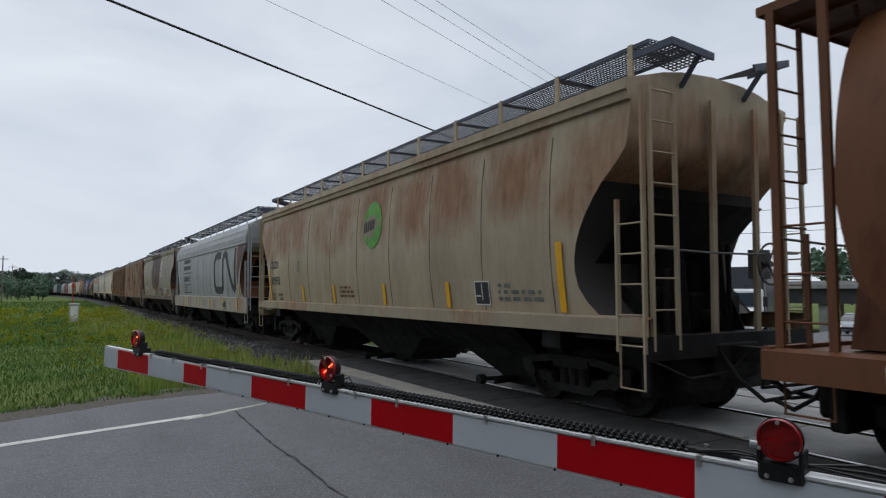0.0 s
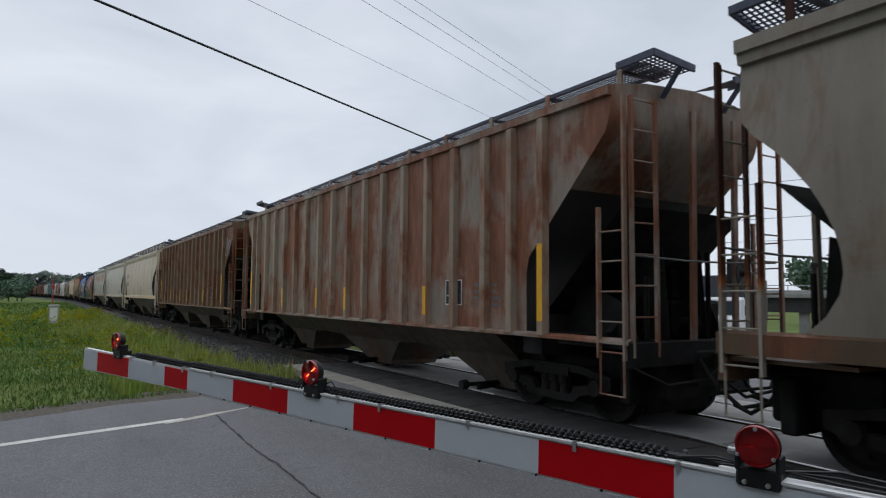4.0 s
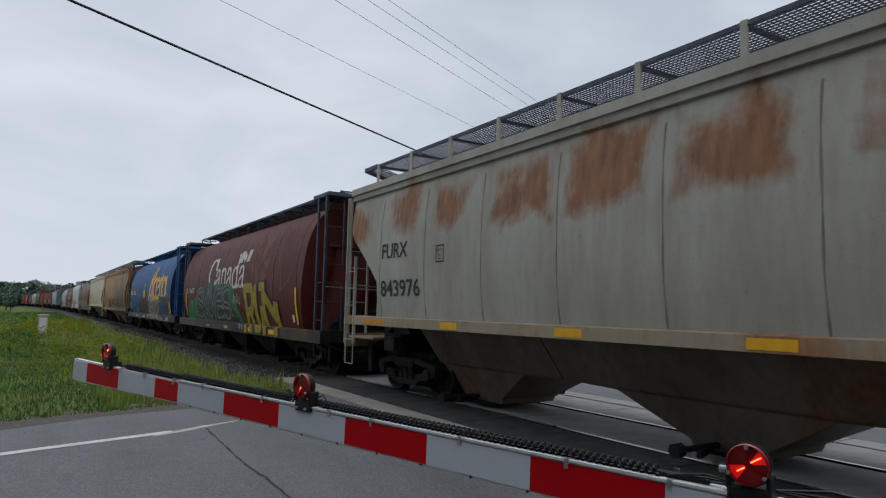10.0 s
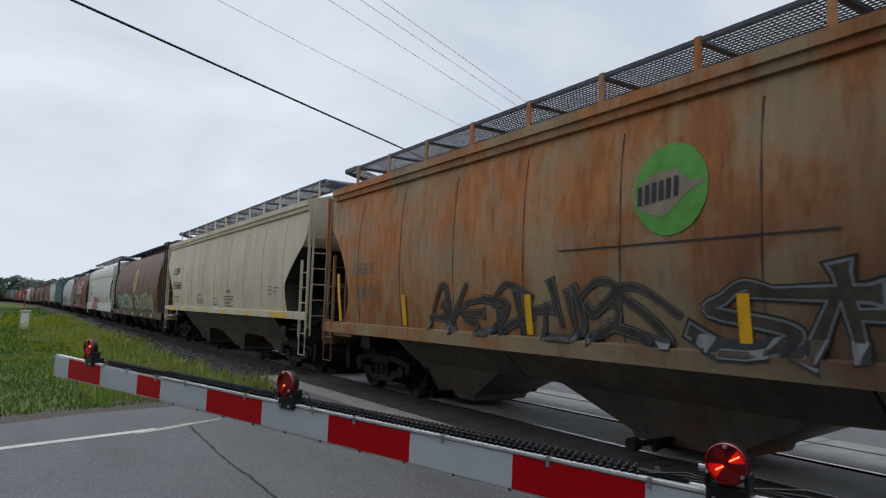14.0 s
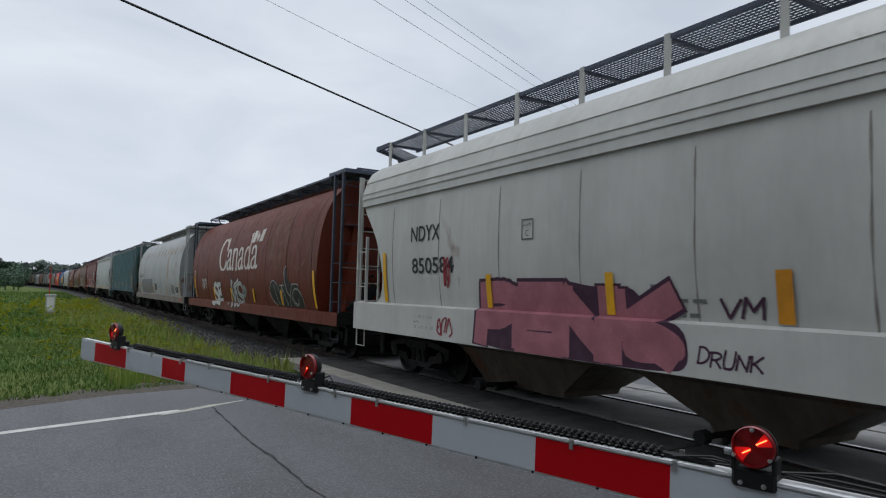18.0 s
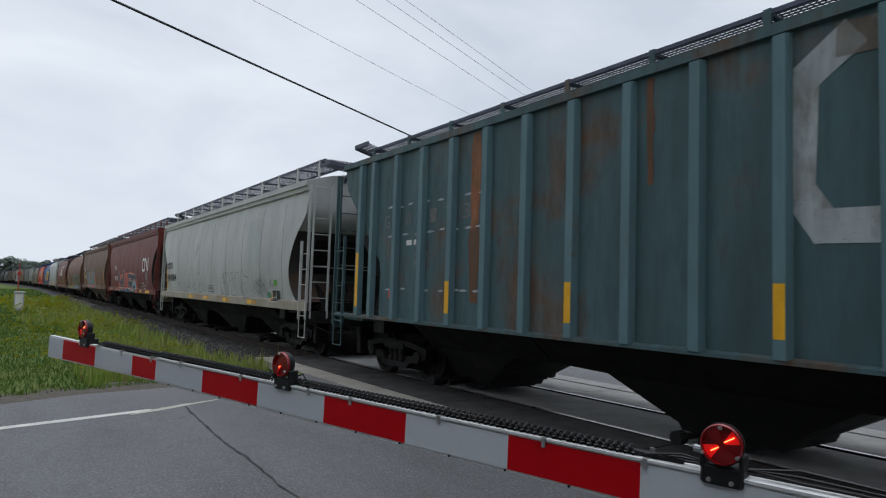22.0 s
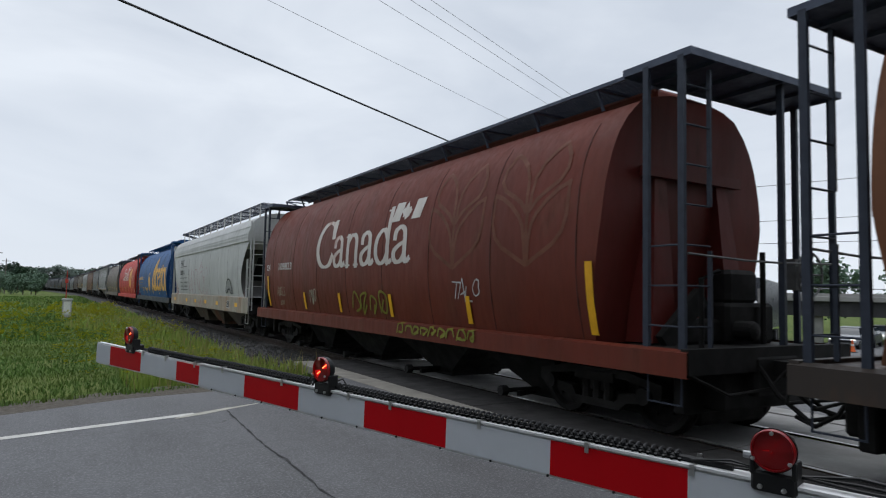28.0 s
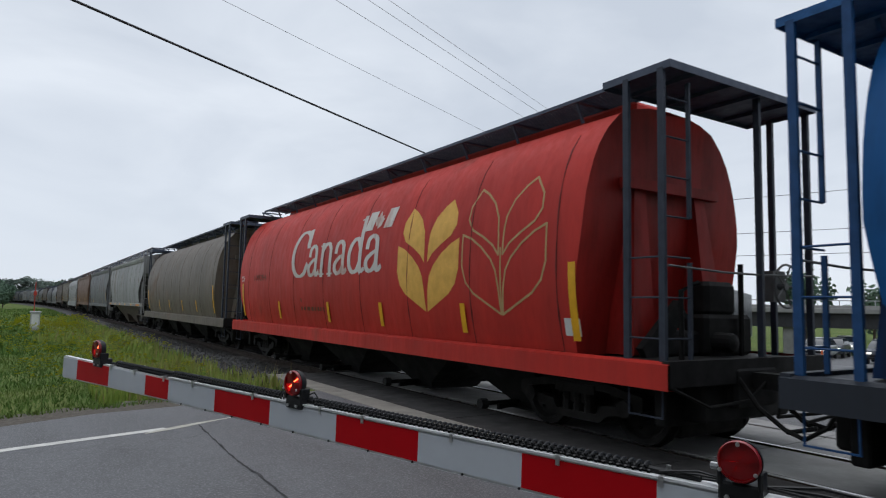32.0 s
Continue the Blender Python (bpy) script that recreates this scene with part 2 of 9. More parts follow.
class MB:
    """Collects vertices and faces, then becomes one mesh."""

    def __init__(self):
        self.v, self.f = [], []

    def add(self, vs, fs):
        o = len(self.v)
        self.v += [tuple(p) for p in vs]
        self.f += [tuple(i + o for i in q) for q in fs]
        return self

    def box(self, x0, x1, y0, y1, z0, z1):
        return self.add([(x0, y0, z0), (x1, y0, z0), (x1, y1, z0), (x0, y1, z0), (x0, y0, z1), (x1, y0, z1), (x1, y1, z1), (x0, y1, z1)],
                        [(3, 2, 1, 0), (4, 5, 6, 7), (0, 1, 5, 4), (1, 2, 6, 5), (2, 3, 7, 6), (3, 0, 4, 7)])

    def cbox(self, x0, x1, y0, y1, z0, z1, c=0.01):
        """A box with chamfered vertical and top edges."""
        def ring(z, d):
            a, b, e, g = x0 + d, x1 - d, y0 + d, y1 - d
            return [(a + c, e, z), (b - c, e, z), (b, e + c, z), (b, g - c, z), (b - c, g, z), (a + c, g, z), (a, g - c, z), (a, e + c, z)]
        return self.loft([ring(z0, c * .6), ring(z0 + c, 0), ring(z1 - c, 0), ring(z1, c * .6)])

    def loft(self, rings, caps=True, close=True):
        n = len(rings[0])
        o = len(self.v)
        for r in rings:
            self.v += [tuple(p) for p in r]
        m = n if close else n - 1
        for i in range(len(rings) - 1):
            for j in range(m):
                k = (j + 1) % n
                self.f.append((o + i * n + j, o + i * n + k, o + (i + 1) * n + k, o + (i + 1) * n + j))
        if caps and close:
            self.f.append(tuple(o + j for j in reversed(range(n))))
            self.f.append(tuple(o + (len(rings) - 1) * n + j for j in range(n)))
        return self

    def frame_of(self, d):
        d = Vector(d).normalized()
        up = Vector((0, 0, 1)) if abs(d.z) < 0.9 else Vector((1, 0, 0))
        s = d.cross(up).normalized()
        return d, s, s.cross(d).normalized()

    def tube(self, pts, r, n=6):
        """A round rod along a line of points."""
        pts = [Vector(p) for p in pts]
        rings = []
        for i, p in enumerate(pts):
            a, b = pts[max(0, i - 1)], pts[min(len(pts) - 1, i + 1)]
            d, s, u = self.frame_of(b - a)
            rr = r[i] if isinstance(r, (list, tuple)) else r
            rings.append([p + s * (rr * math.cos(2 * math.pi * k / n)) + u * (rr * math.sin(2 * math.pi * k / n)) for k in range(n)])
        return self.loft(rings)

    def beam(self, p0, p1, w, h):
        """A rectangular bar from p0 to p1."""
        p0, p1 = Vector(p0), Vector(p1)
        d, s, u = self.frame_of(p1 - p0)
        q = [s * (-w / 2) + u * (-h / 2), s * (w / 2) + u * (-h / 2), s * (w / 2) + u * (h / 2), s * (-w / 2) + u * (h / 2)]
        return self.loft([[p0 + e for e in q], [p1 + e for e in q]])

    def wheel(self, c, axis, prof, n=24):
        """A turned shape: prof is a list of (along the axis, radius)."""
        c = Vector(c)
        d, s, u = self.frame_of(axis)
        rings = [[c + d * a + s * (r * math.cos(2 * math.pi * k / n)) + u * (r * math.sin(2 * math.pi * k / n)) for k in range(n)] for a, r in prof]
        return self.loft(rings)

    def sheet(self, grid):
        """A surface through rows of points."""
        n = len(grid[0])
        o = len(self.v)
        for r in grid:
            self.v += [tuple(p) for p in r]
        for i in range(len(grid) - 1):
            for j in range(n - 1):
                self.f.append((o + i * n + j, o + i * n + j + 1, o + (i + 1) * n + j + 1, o + (i + 1) * n + j))
        return self

    def mesh(self, name, smooth=False):
        me = bpy.data.meshes.new(name)
        me.from_pydata(self.v, [], self.f)
        me.validate()
        bm = bmesh.new()
        bm.from_mesh(me)
        bmesh.ops.recalc_face_normals(bm, faces=bm.faces)
        if smooth:
            for f in bm.faces:
                f.smooth = True
            for e in bm.edges:
                if len(e.link_faces) == 2 and e.calc_face_angle(0) > radians(38):
                    e.smooth = False
        bm.to_mesh(me)
        bm.free()
        return me


def part(name, me, material, parent, label="", m=None):
    """One mesh object under a thing or a part; the mesh may be shared."""
    if isinstance(me, MB):
        me = me.mesh(name)
    if not me.materials:
        me.materials.append(material)
    ob = new(name, me)
    if me.materials[0] is not material:
        ob.material_slots[0].link = "OBJECT"
        ob.material_slots[0].material = material
    if parent is not None:
        ob.parent = parent
    if m is not None:
        ob.matrix_basis = m
    if label:
        ob["label"] = label
    return ob


def thing(name, label, category, group="", m=None, kind=""):
    e = new(name)
    e.empty_display_size = 0.2
    if m is not None:
        e.matrix_basis = m
    return tagged(e, label, category, group, kind)


def text_mesh(s, height, bold=0.0, squeeze=1.0):
    """Flat letters, lower left corner at the origin, capital height as given."""
    cu = bpy.data.curves.new("lettering", "FONT")
    cu.body, cu.size, cu.offset, cu.resolution_u = s, height / 0.70, bold, 3
    ob = bpy.data.objects.new("lettering", cu)
    scene.collection.objects.link(ob)
    dg = bpy.context.evaluated_depsgraph_get()
    dg.update()
    me = bpy.data.meshes.new_from_object(ob.evaluated_get(dg))
    bpy.data.objects.remove(ob)
    for v in me.vertices:
        v.co.x *= squeeze
    return me

# ---------------------------------------------------------------- rail cars
TRUCK_Y = 6.62     # the trucks' pivots
LH = 8.50          # half the length of a car over its end sills
CACHE = {}


def cached(key, make):
    if key not in CACHE:
        CACHE[key] = make()
    return CACHE[key]


def interp(table, z):
    for (a, va), (b, vb) in zip(table, table[1:]):
        if z <= b:
            k = 0 if z <= a else (z - a) / (b - a)
            return va + (vb - va) * k
    return table[-1][1]


# half width by height, of the sides of each kind of car
WIDTH = {
    "smooth": [(0.9, 1.45), (1.15, 1.475), (1.4, 1.51), (1.7, 1.55), (2.0, 1.58), (2.3, 1.60), (2.8, 1.60), (3.1, 1.585), (3.4, 1.56), (3.7, 1.525), (4.05, 1.475)],
    "drum": [(0.9, 1.42), (1.10, 1.445), (1.3, 1.495), (1.55, 1.545), (1.8, 1.58), (2.1, 1.60), (2.5, 1.60), (2.8, 1.58), (3.1, 1.535), (3.4, 1.46), (3.6, 1.39), (3.8, 1.295), (4.02, 1.14), (4.2, 0.95)],
    "ribbed": [(0.9, 1.50), (4.3, 1.50)],
}
# how far the side sheet stops short of the end sill, by height
INSET = {
    "high": [(1.1, 1.35), (1.5, 1.45), (1.9, 1.57), (2.2, 1.55), (2.5, 1.22), (2.84, 0.80), (3.1, 0.42), (3.3, 0.26), (4.6, 0.22)],
    "smooth": [(1.1, 0.80), (1.36, 0.84), (1.54, 1.12), (1.75, 1.22), (1.97, 1.25), (2.34, 1.16), (2.7, 0.95), (3.01, 0.68), (3.2, 0.46), (3.39, 0.30), (4.6, 0.26)],
    "drum_rear": [(0.9, 1.45), (1.25, 1.25), (1.7, 0.88), (2.4, 0.76), (4.6, 0.74)],
    "drum": [(0.9, 1.5), (1.6, 1.42), (2.7, 1.25), (4.6, 1.2)],
    "ribbed": [(1.0, 1.95), (2.15, 1.95), (3.75, 0.35), (4.6, 0.25)],
}
ROOF = {
    "smooth": [(3.95, 1.49), (3.955, 1.545), (4.06, 1.555), (4.065, 1.595), (4.20, 1.59), (4.22, 1.50), (4.28, 1.25), (4.36, 0.95), (4.42, 0.6), (4.45, 0.0)],
    "stepped": [(3.38, 1.565), (3.38, 1.615), (3.53, 1.60), (3.522, 1.62), (3.64, 1.598), (3.632, 1.615), (3.89, 1.525), (3.885, 1.54), (4.1, 1.41), (4.25, 1.2), (4.38, 0.85), (4.45, 0.0)],
    "drum": [(4.2, 0.95), (4.30, 0.7), (4.36, 0.4), (4.38, 0.0)],
    "ribbed": [(4.12, 1.50), (4.13, 1.56), (4.24, 1.56), (4.26, 1.46), (4.36, 0.9), (4.42, 0.0)],
}


def shape(kind):
    return "smooth" if kind in ("smooth", "stepped", "high") else kind


def inset(kind, z, e=-1):
    """At the leading end (e = -1) or the trailing end (e = 1)."""
    if e > 0 and kind == "drum":
        return interp(INSET["drum_rear"], z)
    return interp(INSET.get(kind) or INSET[shape(kind)], z)


def side_x(kind, z):
    """The half width of the side sheet at the height z."""
    if kind == "stepped" and z < 1.38:
        return 1.60
    return interp(WIDTH[shape(kind)], z)


SILL = {"smooth": (1.11, 1.31), "high": (1.32, 1.48), "stepped": (0.84, 1.38), "drum": (0.81, 1.08), "ribbed": (1.10, 1.14)}


def levels(kind):
    z0 = SILL[kind][1]
    zt = ROOF["stepped" if kind == "stepped" else shape(kind)][0][0]
    n = 14
    return [z0 + (zt - z0) * i / n for i in range(n + 1)]


def body_mesh(kind):
    b = MB()
    zs = levels(kind)
    roof = ROOF["stepped" if kind == "stepped" else shape(kind)]
    for s in (-1, 1):
        b.sheet([[(s * side_x(kind, z), y * (LH - inset(kind, z, y)), z) for y in (-1, -0.5, 0, 0.5, 1)] for z in zs])
        b.sheet([[(s * w, y * (LH - inset(kind, z, y)), z) for y in (-1, -0.5, 0, 0.5, 1)] for z, w in roof])
    zcut = 3.0 if shape(kind) != "drum" else 5
    for e in (-1, 1):
        up = [(w, LH - inset(kind, z), z) for z, w in [(z, side_x(kind, z)) for z in zs if z >= zcut] + [(z, w) for z, w in roof]]
        if shape(kind) != "drum":
            b.sheet([[(-w, e * l, z), (w, e * l, z)] for w, l, z in up])
    return b.mesh("body", True)


def end_mesh(kind, e):
    """The slope sheet or end wall at one end, e being -1 or 1."""
    b = MB()
    if shape(kind) == "drum":
        zs = levels(kind) + [z for z, w in ROOF["drum"][1:]]
        ws = [side_x(kind, z) for z in levels(kind)] + [w for z, w in ROOF["drum"][1:]]
        b.sheet([[(x * w, e * (LH - inset(kind, z, e) - 0.06 * (1 - abs(x))), z) for x in (-1, -0.8, 0, 0.8, 1)] for z, w in zip(zs, ws)])
    else:
        zs = [z for z in levels(kind) if z < 3.35]
        b.sheet([[(x * (side_x(kind, z) - 0.02), e * (LH - inset(kind, z) - 0.03), z) for x in (-1, -0.5, 0.5, 1)] for z in zs])
    return b.mesh("slope_sheet", True)


def stiffener_mesh(kind, e, x):
    """An upright that stiffens the end wall."""
    b = MB()
    if shape(kind) == "drum":
        d = 0.0 if e < 0 else -0.5
        b.loft([[(x - 0.22, e * (LH - 1.0 - d), 1.1), (x + 0.22, e * (LH - 1.0 - d), 1.1), (x + 0.22, e * (LH - 1.45 - d), 1.1), (x - 0.22, e * (LH - 1.45 - d), 1.1)],
                [(x * 0.8 - 0.1, e * (LH - 1.2 - d), 3.35), (x * 0.8 + 0.1, e * (LH - 1.2 - d), 3.35), (x * 0.8 + 0.1, e * (LH - 1.38 - d), 3.35), (x * 0.8 - 0.1, e * (LH - 1.38 - d), 3.35)]])
    else:
        b.beam((x, e * (LH - 0.24), 1.08), (x, e * (LH - 0.20), 4.1), 0.05, 0.09)
    return b.mesh("end_upright")


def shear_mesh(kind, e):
    """A near-black fill for the space under the slope sheet, its shade put into the colour."""
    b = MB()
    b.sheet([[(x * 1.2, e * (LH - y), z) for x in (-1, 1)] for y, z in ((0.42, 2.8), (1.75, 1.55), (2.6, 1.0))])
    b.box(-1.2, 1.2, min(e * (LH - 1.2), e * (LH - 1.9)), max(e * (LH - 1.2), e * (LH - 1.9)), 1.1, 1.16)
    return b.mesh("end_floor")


def brace_mesh(e, x):
    """One upright brace plate over the truck."""
    side = ((0.5, 1.1), (1.9, 1.1), (1.5, 1.9), (0.7, 1.55)) if abs(x) > 0.6 else ((0.4, 1.1), (1.9, 1.1), (1.4, 2.0), (0.5, 2.3))
    b = MB()
    b.loft([[(x + d, e * (LH - y), z) for y, z in side] for d in (-0.006, 0.006)])
    return b.mesh("brace_plate")


# where the hoppers below the sill meet, along the car, and how far their feet stand apart there
# joints between the bays along the car, and half the gap between them at its top and at the outlets
HOPPERS = {
    "drum": ((-5.6, -3.42, -0.2, 3.0, 5.6), 0.28, 1.22),
    "smooth": ((-5.6, -2.5, 2.4, 5.6), 0.72, 1.72),
    "stepped": ((-5.5, -1.75, 1.8, 5.5), 0.45, 1.25),
    "high": ((-5.6, -2.35, 2.3, 5.6), 0.95, 1.85),
    "ribbed": ((-5.6, -2.45, 2.45, 5.6), 0.95, 1.82),
}


def hopper_mesh(kind):
    """The discharge hoppers below the sill: one mesh for each bay, with the place of its outlet."""
    out = []
    z0 = SILL[kind][0]
    bounds, top, low = HOPPERS[kind]
    for y0, y1 in zip(bounds, bounds[1:]):
        b = MB()
        def ring(z, a, c, x):
            return [(-x, a, z), (x, a, z), (x, c, z), (-x, c, z)]
        t0, l0 = (0.06, 0.35) if y0 == bounds[0] else (top, low)
        t1, l1 = (0.06, 0.35) if y1 == bounds[-1] else (top, low)
        b.loft([ring(z0 + 0.14, y0 + 0.01, y1 - 0.01, 1.40), ring(z0 - 0.01, y0 + 0.015, y1 - 0.015, 1.36), ring(0.72, y0 + 0.02, y1 - 0.02, 0.92),
                ring(0.68, y0 + t0, y1 - t1, 0.86), ring(0.20, y0 + l0, y1 - l1, 0.60), ring(0.11, y0 + l0 + 0.03, y1 - l1 - 0.03, 0.56)])
        out.append((b.mesh("hopper_bay", False), (y0 + l0 + y1 - l1) / 2))
    return out


def gate_mesh():
    b = MB()
    b.box(-0.56, 0.56, -0.30, 0.32, 0.06, 0.14)
    b.tube([(-1.30, 0.1, 0.19), (1.30, 0.1, 0.19)], 0.035, 8)
    for s in (-1, 1):
        b.wheel((s * 1.30, 0.1, 0.19), (1, 0, 0), [(-0.06, 0.03), (-0.06, 0.08), (0.06, 0.08), (0.06, 0.03)], 8)
        b.beam((s * 1.1, -0.02, 0.15), (s * 0.5, 0.25, 0.13), 0.05, 0.08)
    return b.mesh("outlet_gate")


def sill_mesh(kind, s):
    z0, z1 = SILL[kind]
    b = MB()
    x = 1.50 if kind != "stepped" else 1.53
    b.sheet([[(s * (x - 0.02), y, z1 + 0.03) for y in (-LH, LH)], [(s * (x + 0.08), y, z1) for y in (-LH, LH)],
             [(s * (x + 0.08), y, z0) for y in (-LH, LH)], [(s * (x - 0.02), y, z0) for y in (-LH, LH)]])
    return b.mesh("side_sill")


def end_sill_mesh(e):
    b = MB()
    b.loft([[(-1.5, e * (LH - 1.3), z), (1.5, e * (LH - 1.3), z), (1.5, e * LH, z), (-1.5, e * LH, z)] for z in (1.04, 1.08)])
    b.loft([[(-1.55, e * (LH - 0.10), z), (1.55, e * (LH - 0.10), z), (1.55, e * (LH + 0.004), z), (-1.55, e * (LH + 0.004), z)] for z in (0.84, 1.12)])
    return b.mesh("end_sill")


def underframe(car, whole):
    """The centre sill, and at each end the bolster, brake rigging, reservoir and pipes; cars far off have fewer of them."""
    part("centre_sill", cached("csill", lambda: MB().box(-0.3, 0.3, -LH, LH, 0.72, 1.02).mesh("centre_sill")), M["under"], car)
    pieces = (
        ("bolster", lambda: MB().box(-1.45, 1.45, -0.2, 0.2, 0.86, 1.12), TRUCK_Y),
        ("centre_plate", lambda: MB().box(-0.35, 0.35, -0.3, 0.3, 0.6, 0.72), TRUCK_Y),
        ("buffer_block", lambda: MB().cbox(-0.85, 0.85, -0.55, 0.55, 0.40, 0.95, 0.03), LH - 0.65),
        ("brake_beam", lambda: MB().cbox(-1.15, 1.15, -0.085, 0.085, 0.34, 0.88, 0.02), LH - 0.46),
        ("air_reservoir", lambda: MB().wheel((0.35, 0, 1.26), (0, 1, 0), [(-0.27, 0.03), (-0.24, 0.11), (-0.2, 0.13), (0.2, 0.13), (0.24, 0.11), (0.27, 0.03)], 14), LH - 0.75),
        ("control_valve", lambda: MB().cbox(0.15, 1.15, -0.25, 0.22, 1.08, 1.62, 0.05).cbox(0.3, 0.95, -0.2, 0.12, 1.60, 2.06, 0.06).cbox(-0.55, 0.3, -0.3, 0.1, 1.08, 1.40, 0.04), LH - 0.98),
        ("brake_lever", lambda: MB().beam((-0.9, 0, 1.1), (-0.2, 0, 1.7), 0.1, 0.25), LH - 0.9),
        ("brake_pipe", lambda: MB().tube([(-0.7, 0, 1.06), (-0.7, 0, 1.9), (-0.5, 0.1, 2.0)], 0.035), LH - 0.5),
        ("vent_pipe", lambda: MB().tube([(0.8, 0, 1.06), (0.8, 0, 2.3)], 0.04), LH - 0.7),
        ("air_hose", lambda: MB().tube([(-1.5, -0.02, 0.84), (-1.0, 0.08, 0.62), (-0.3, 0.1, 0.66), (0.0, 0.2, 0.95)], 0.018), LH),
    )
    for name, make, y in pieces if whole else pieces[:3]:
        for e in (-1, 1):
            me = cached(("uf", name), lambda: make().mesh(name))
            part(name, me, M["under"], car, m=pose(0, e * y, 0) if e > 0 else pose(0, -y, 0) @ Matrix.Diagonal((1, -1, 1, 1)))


def coupler_mesh():
    b = MB()
    b.cbox(-0.42, 0.42, -0.35, 0.02, 0.56, 1.02, 0.04)
    b.box(-0.1, 0.1, -0.05, 0.55, 0.78, 0.96)
    b.tube([(-1.45, 0.06, 0.86), (-1.40, 0.12, 0.70), (-0.5, 0.12, 0.68), (-0.15, 0.3, 0.75)], 0.018)
    b.tube([(-0.35, 0.0, 0.86), (-0.38, 0.2, 0.5), (-0.36, 0.45, 0.34), (-0.3, 0.7, 0.40)], 0.026)
    b.cbox(-0.16, 0.17, 0.50, 0.84, 0.72, 1.0, 0.03)
    b.tube([(0.35, 0.0, 0.9), (0.36, 0.25, 0.6), (0.32, 0.55, 0.38), (0.2, 0.8, 0.45)], 0.028)
    return b.mesh("coupler")


def ladder_mesh(rungs):
    """A side ladder at a corner: two stiles, with the step that hangs below the sill."""
    b = MB()
    for y, t in ((0.0, 4.05), (0.42, 2.75)):
        b.beam((0, y, 0.92), (0, y, t), 0.035, 0.06)
    b.tube([(0, 0.02, 0.95), (0, 0.02, 0.5), (0, 0.40, 0.5), (0, 0.40, 0.95)], 0.016, 5)
    for z in rungs:
        b.tube([(0, -0.02, z), (0, 0.44, z)], 0.012, 5)
    return b.mesh("side_ladder")


RIB_Y = [7.34] + [6.81 - 0.885 * k for k in range(15)] + [-6.25, -6.95]
SIDE_RUNGS = [1.0 + i * 0.36 for i in range(5)]
END_RUNGS = [1.05 + i * 0.37 for i in range(9)]


def end_ladder_mesh(rungs):
    """The stiles of the ladder on the end wall."""
    b = MB()
    for x in (0.02, 0.44):
        b.beam((x, 0, 0.95), (x, 0, 4.05), 0.05, 0.04)
    for z in rungs:
        b.tube([(0, 0, z), (0.46, 0, z)], 0.012, 5)
    return b.mesh("end_ladder")


def rung_mesh(p, q):
    return MB().tube([p, q], 0.012, 6).mesh("rung")


def rail_mesh():
    b = MB()
    b.tube([(-1.45, 0, 2.15), (-0.4, 0.05, 2.12), (0.4, 0.05, 2.12), (1.45, 0, 2.15)], 0.014, 5)
    return b.mesh("grab_rail")


def grating(x0, x1, y0, y1, z, pitch=0.05, bar=0.026, long_bars=9):
    """A walkway of open steel grating: bearing bars and cross bars."""
    b = MB()
    n = int((y1 - y0) / pitch)
    for i in range(n + 1):
        y = y0 + i * (y1 - y0) / n
        b.add([(x0, y - bar / 2, z), (x1, y - bar / 2, z), (x1, y + bar / 2, z), (x0, y + bar / 2, z)], [(0, 1, 2, 3)])
    for i in range(long_bars + 1):
        x = x0 + i * (x1 - x0) / long_bars
        w = 0.016 if 0 < i < long_bars else 0.03
        b.box(x - w / 2, x + w / 2, y0, y1, z - (0.012 if 0 < i < long_bars else 0.05), z + 0.002)
    return b


def walk_mesh(kind):
    if shape(kind) == "drum":
        b = grating(-0.95, -0.28, -LH + 0.9, LH - 0.9, 4.60, 0.05, 0.036, 14)
    elif kind == "ribbed":
        b = grating(-1.02, -0.45, -LH + 0.3, LH - 0.3, 4.63, 0.062, 0.026, 9)
    else:
        b = grating(-1.14, -0.36, -LH + 0.3, LH - 0.3, 4.76, 0.062, 0.026, 12)
    if shape(kind) != "drum":
        x, z = (-1.02, 4.63) if kind == "ribbed" else (-1.14, 4.76)
        for i in range(12):
            y = -LH + 0.6 + i * (2 * LH - 1.2) / 11
            b.beam((x, y, z - 0.04), (x + 0.72, y, z - 0.04), 0.07, 0.035)
    return b.mesh("running_board")


def bracket_mesh(kind):
    """A bracket of the running board: an upright at its edge, a bearer under it and a strut down to the roof."""
    b = MB()
    if shape(kind) == "drum":
        b.beam((-0.94, 0, 4.575), (-0.30, 0, 4.575), 0.07, 0.03)
        b.beam((-0.93, 0, 4.575), (-0.80, 0, 4.28), 0.035, 0.035)
        b.beam((-0.93, 0.0, 4.57), (-0.45, 0.42, 4.55), 0.035, 0.03)
    else:
        x, z = (-1.025, 4.63) if kind == "ribbed" else (-1.145, 4.76)
        b.beam((x, 0, z + 0.015), (x - 0.01, 0, 4.20), 0.085, 0.03)
    return b.mesh("bracket")


def hatch_mesh():
    b = MB()
    b.cbox(-0.34, 0.34, -7.0, 7.0, 4.38, 4.56, 0.04)
    return b.mesh("hatch_cover")


def platform_mesh():
    """The crossover platform of tread plate at the end of a drum car's roof."""
    b = MB()
    b.loft([[(-1.49, -0.5, z), (1.49, -0.5, z), (1.49, 0.5, z), (-1.49, 0.5, z)] for z in (4.34, 4.43)], caps=False)
    b.box(-1.486, 1.486, -0.496, 0.496, 4.405, 4.42)
    return b.mesh("end_platform")


def platform_rib_mesh():
    return MB().box(-0.03, 0.03, -0.49, 0.49, 4.355, 4.404).mesh("platform_rib")


def post_mesh():
    b = MB()
    b.box(-0.025, 0.025, -0.04, 0.04, 0.95, 4.37)
    return b.mesh("end_post")


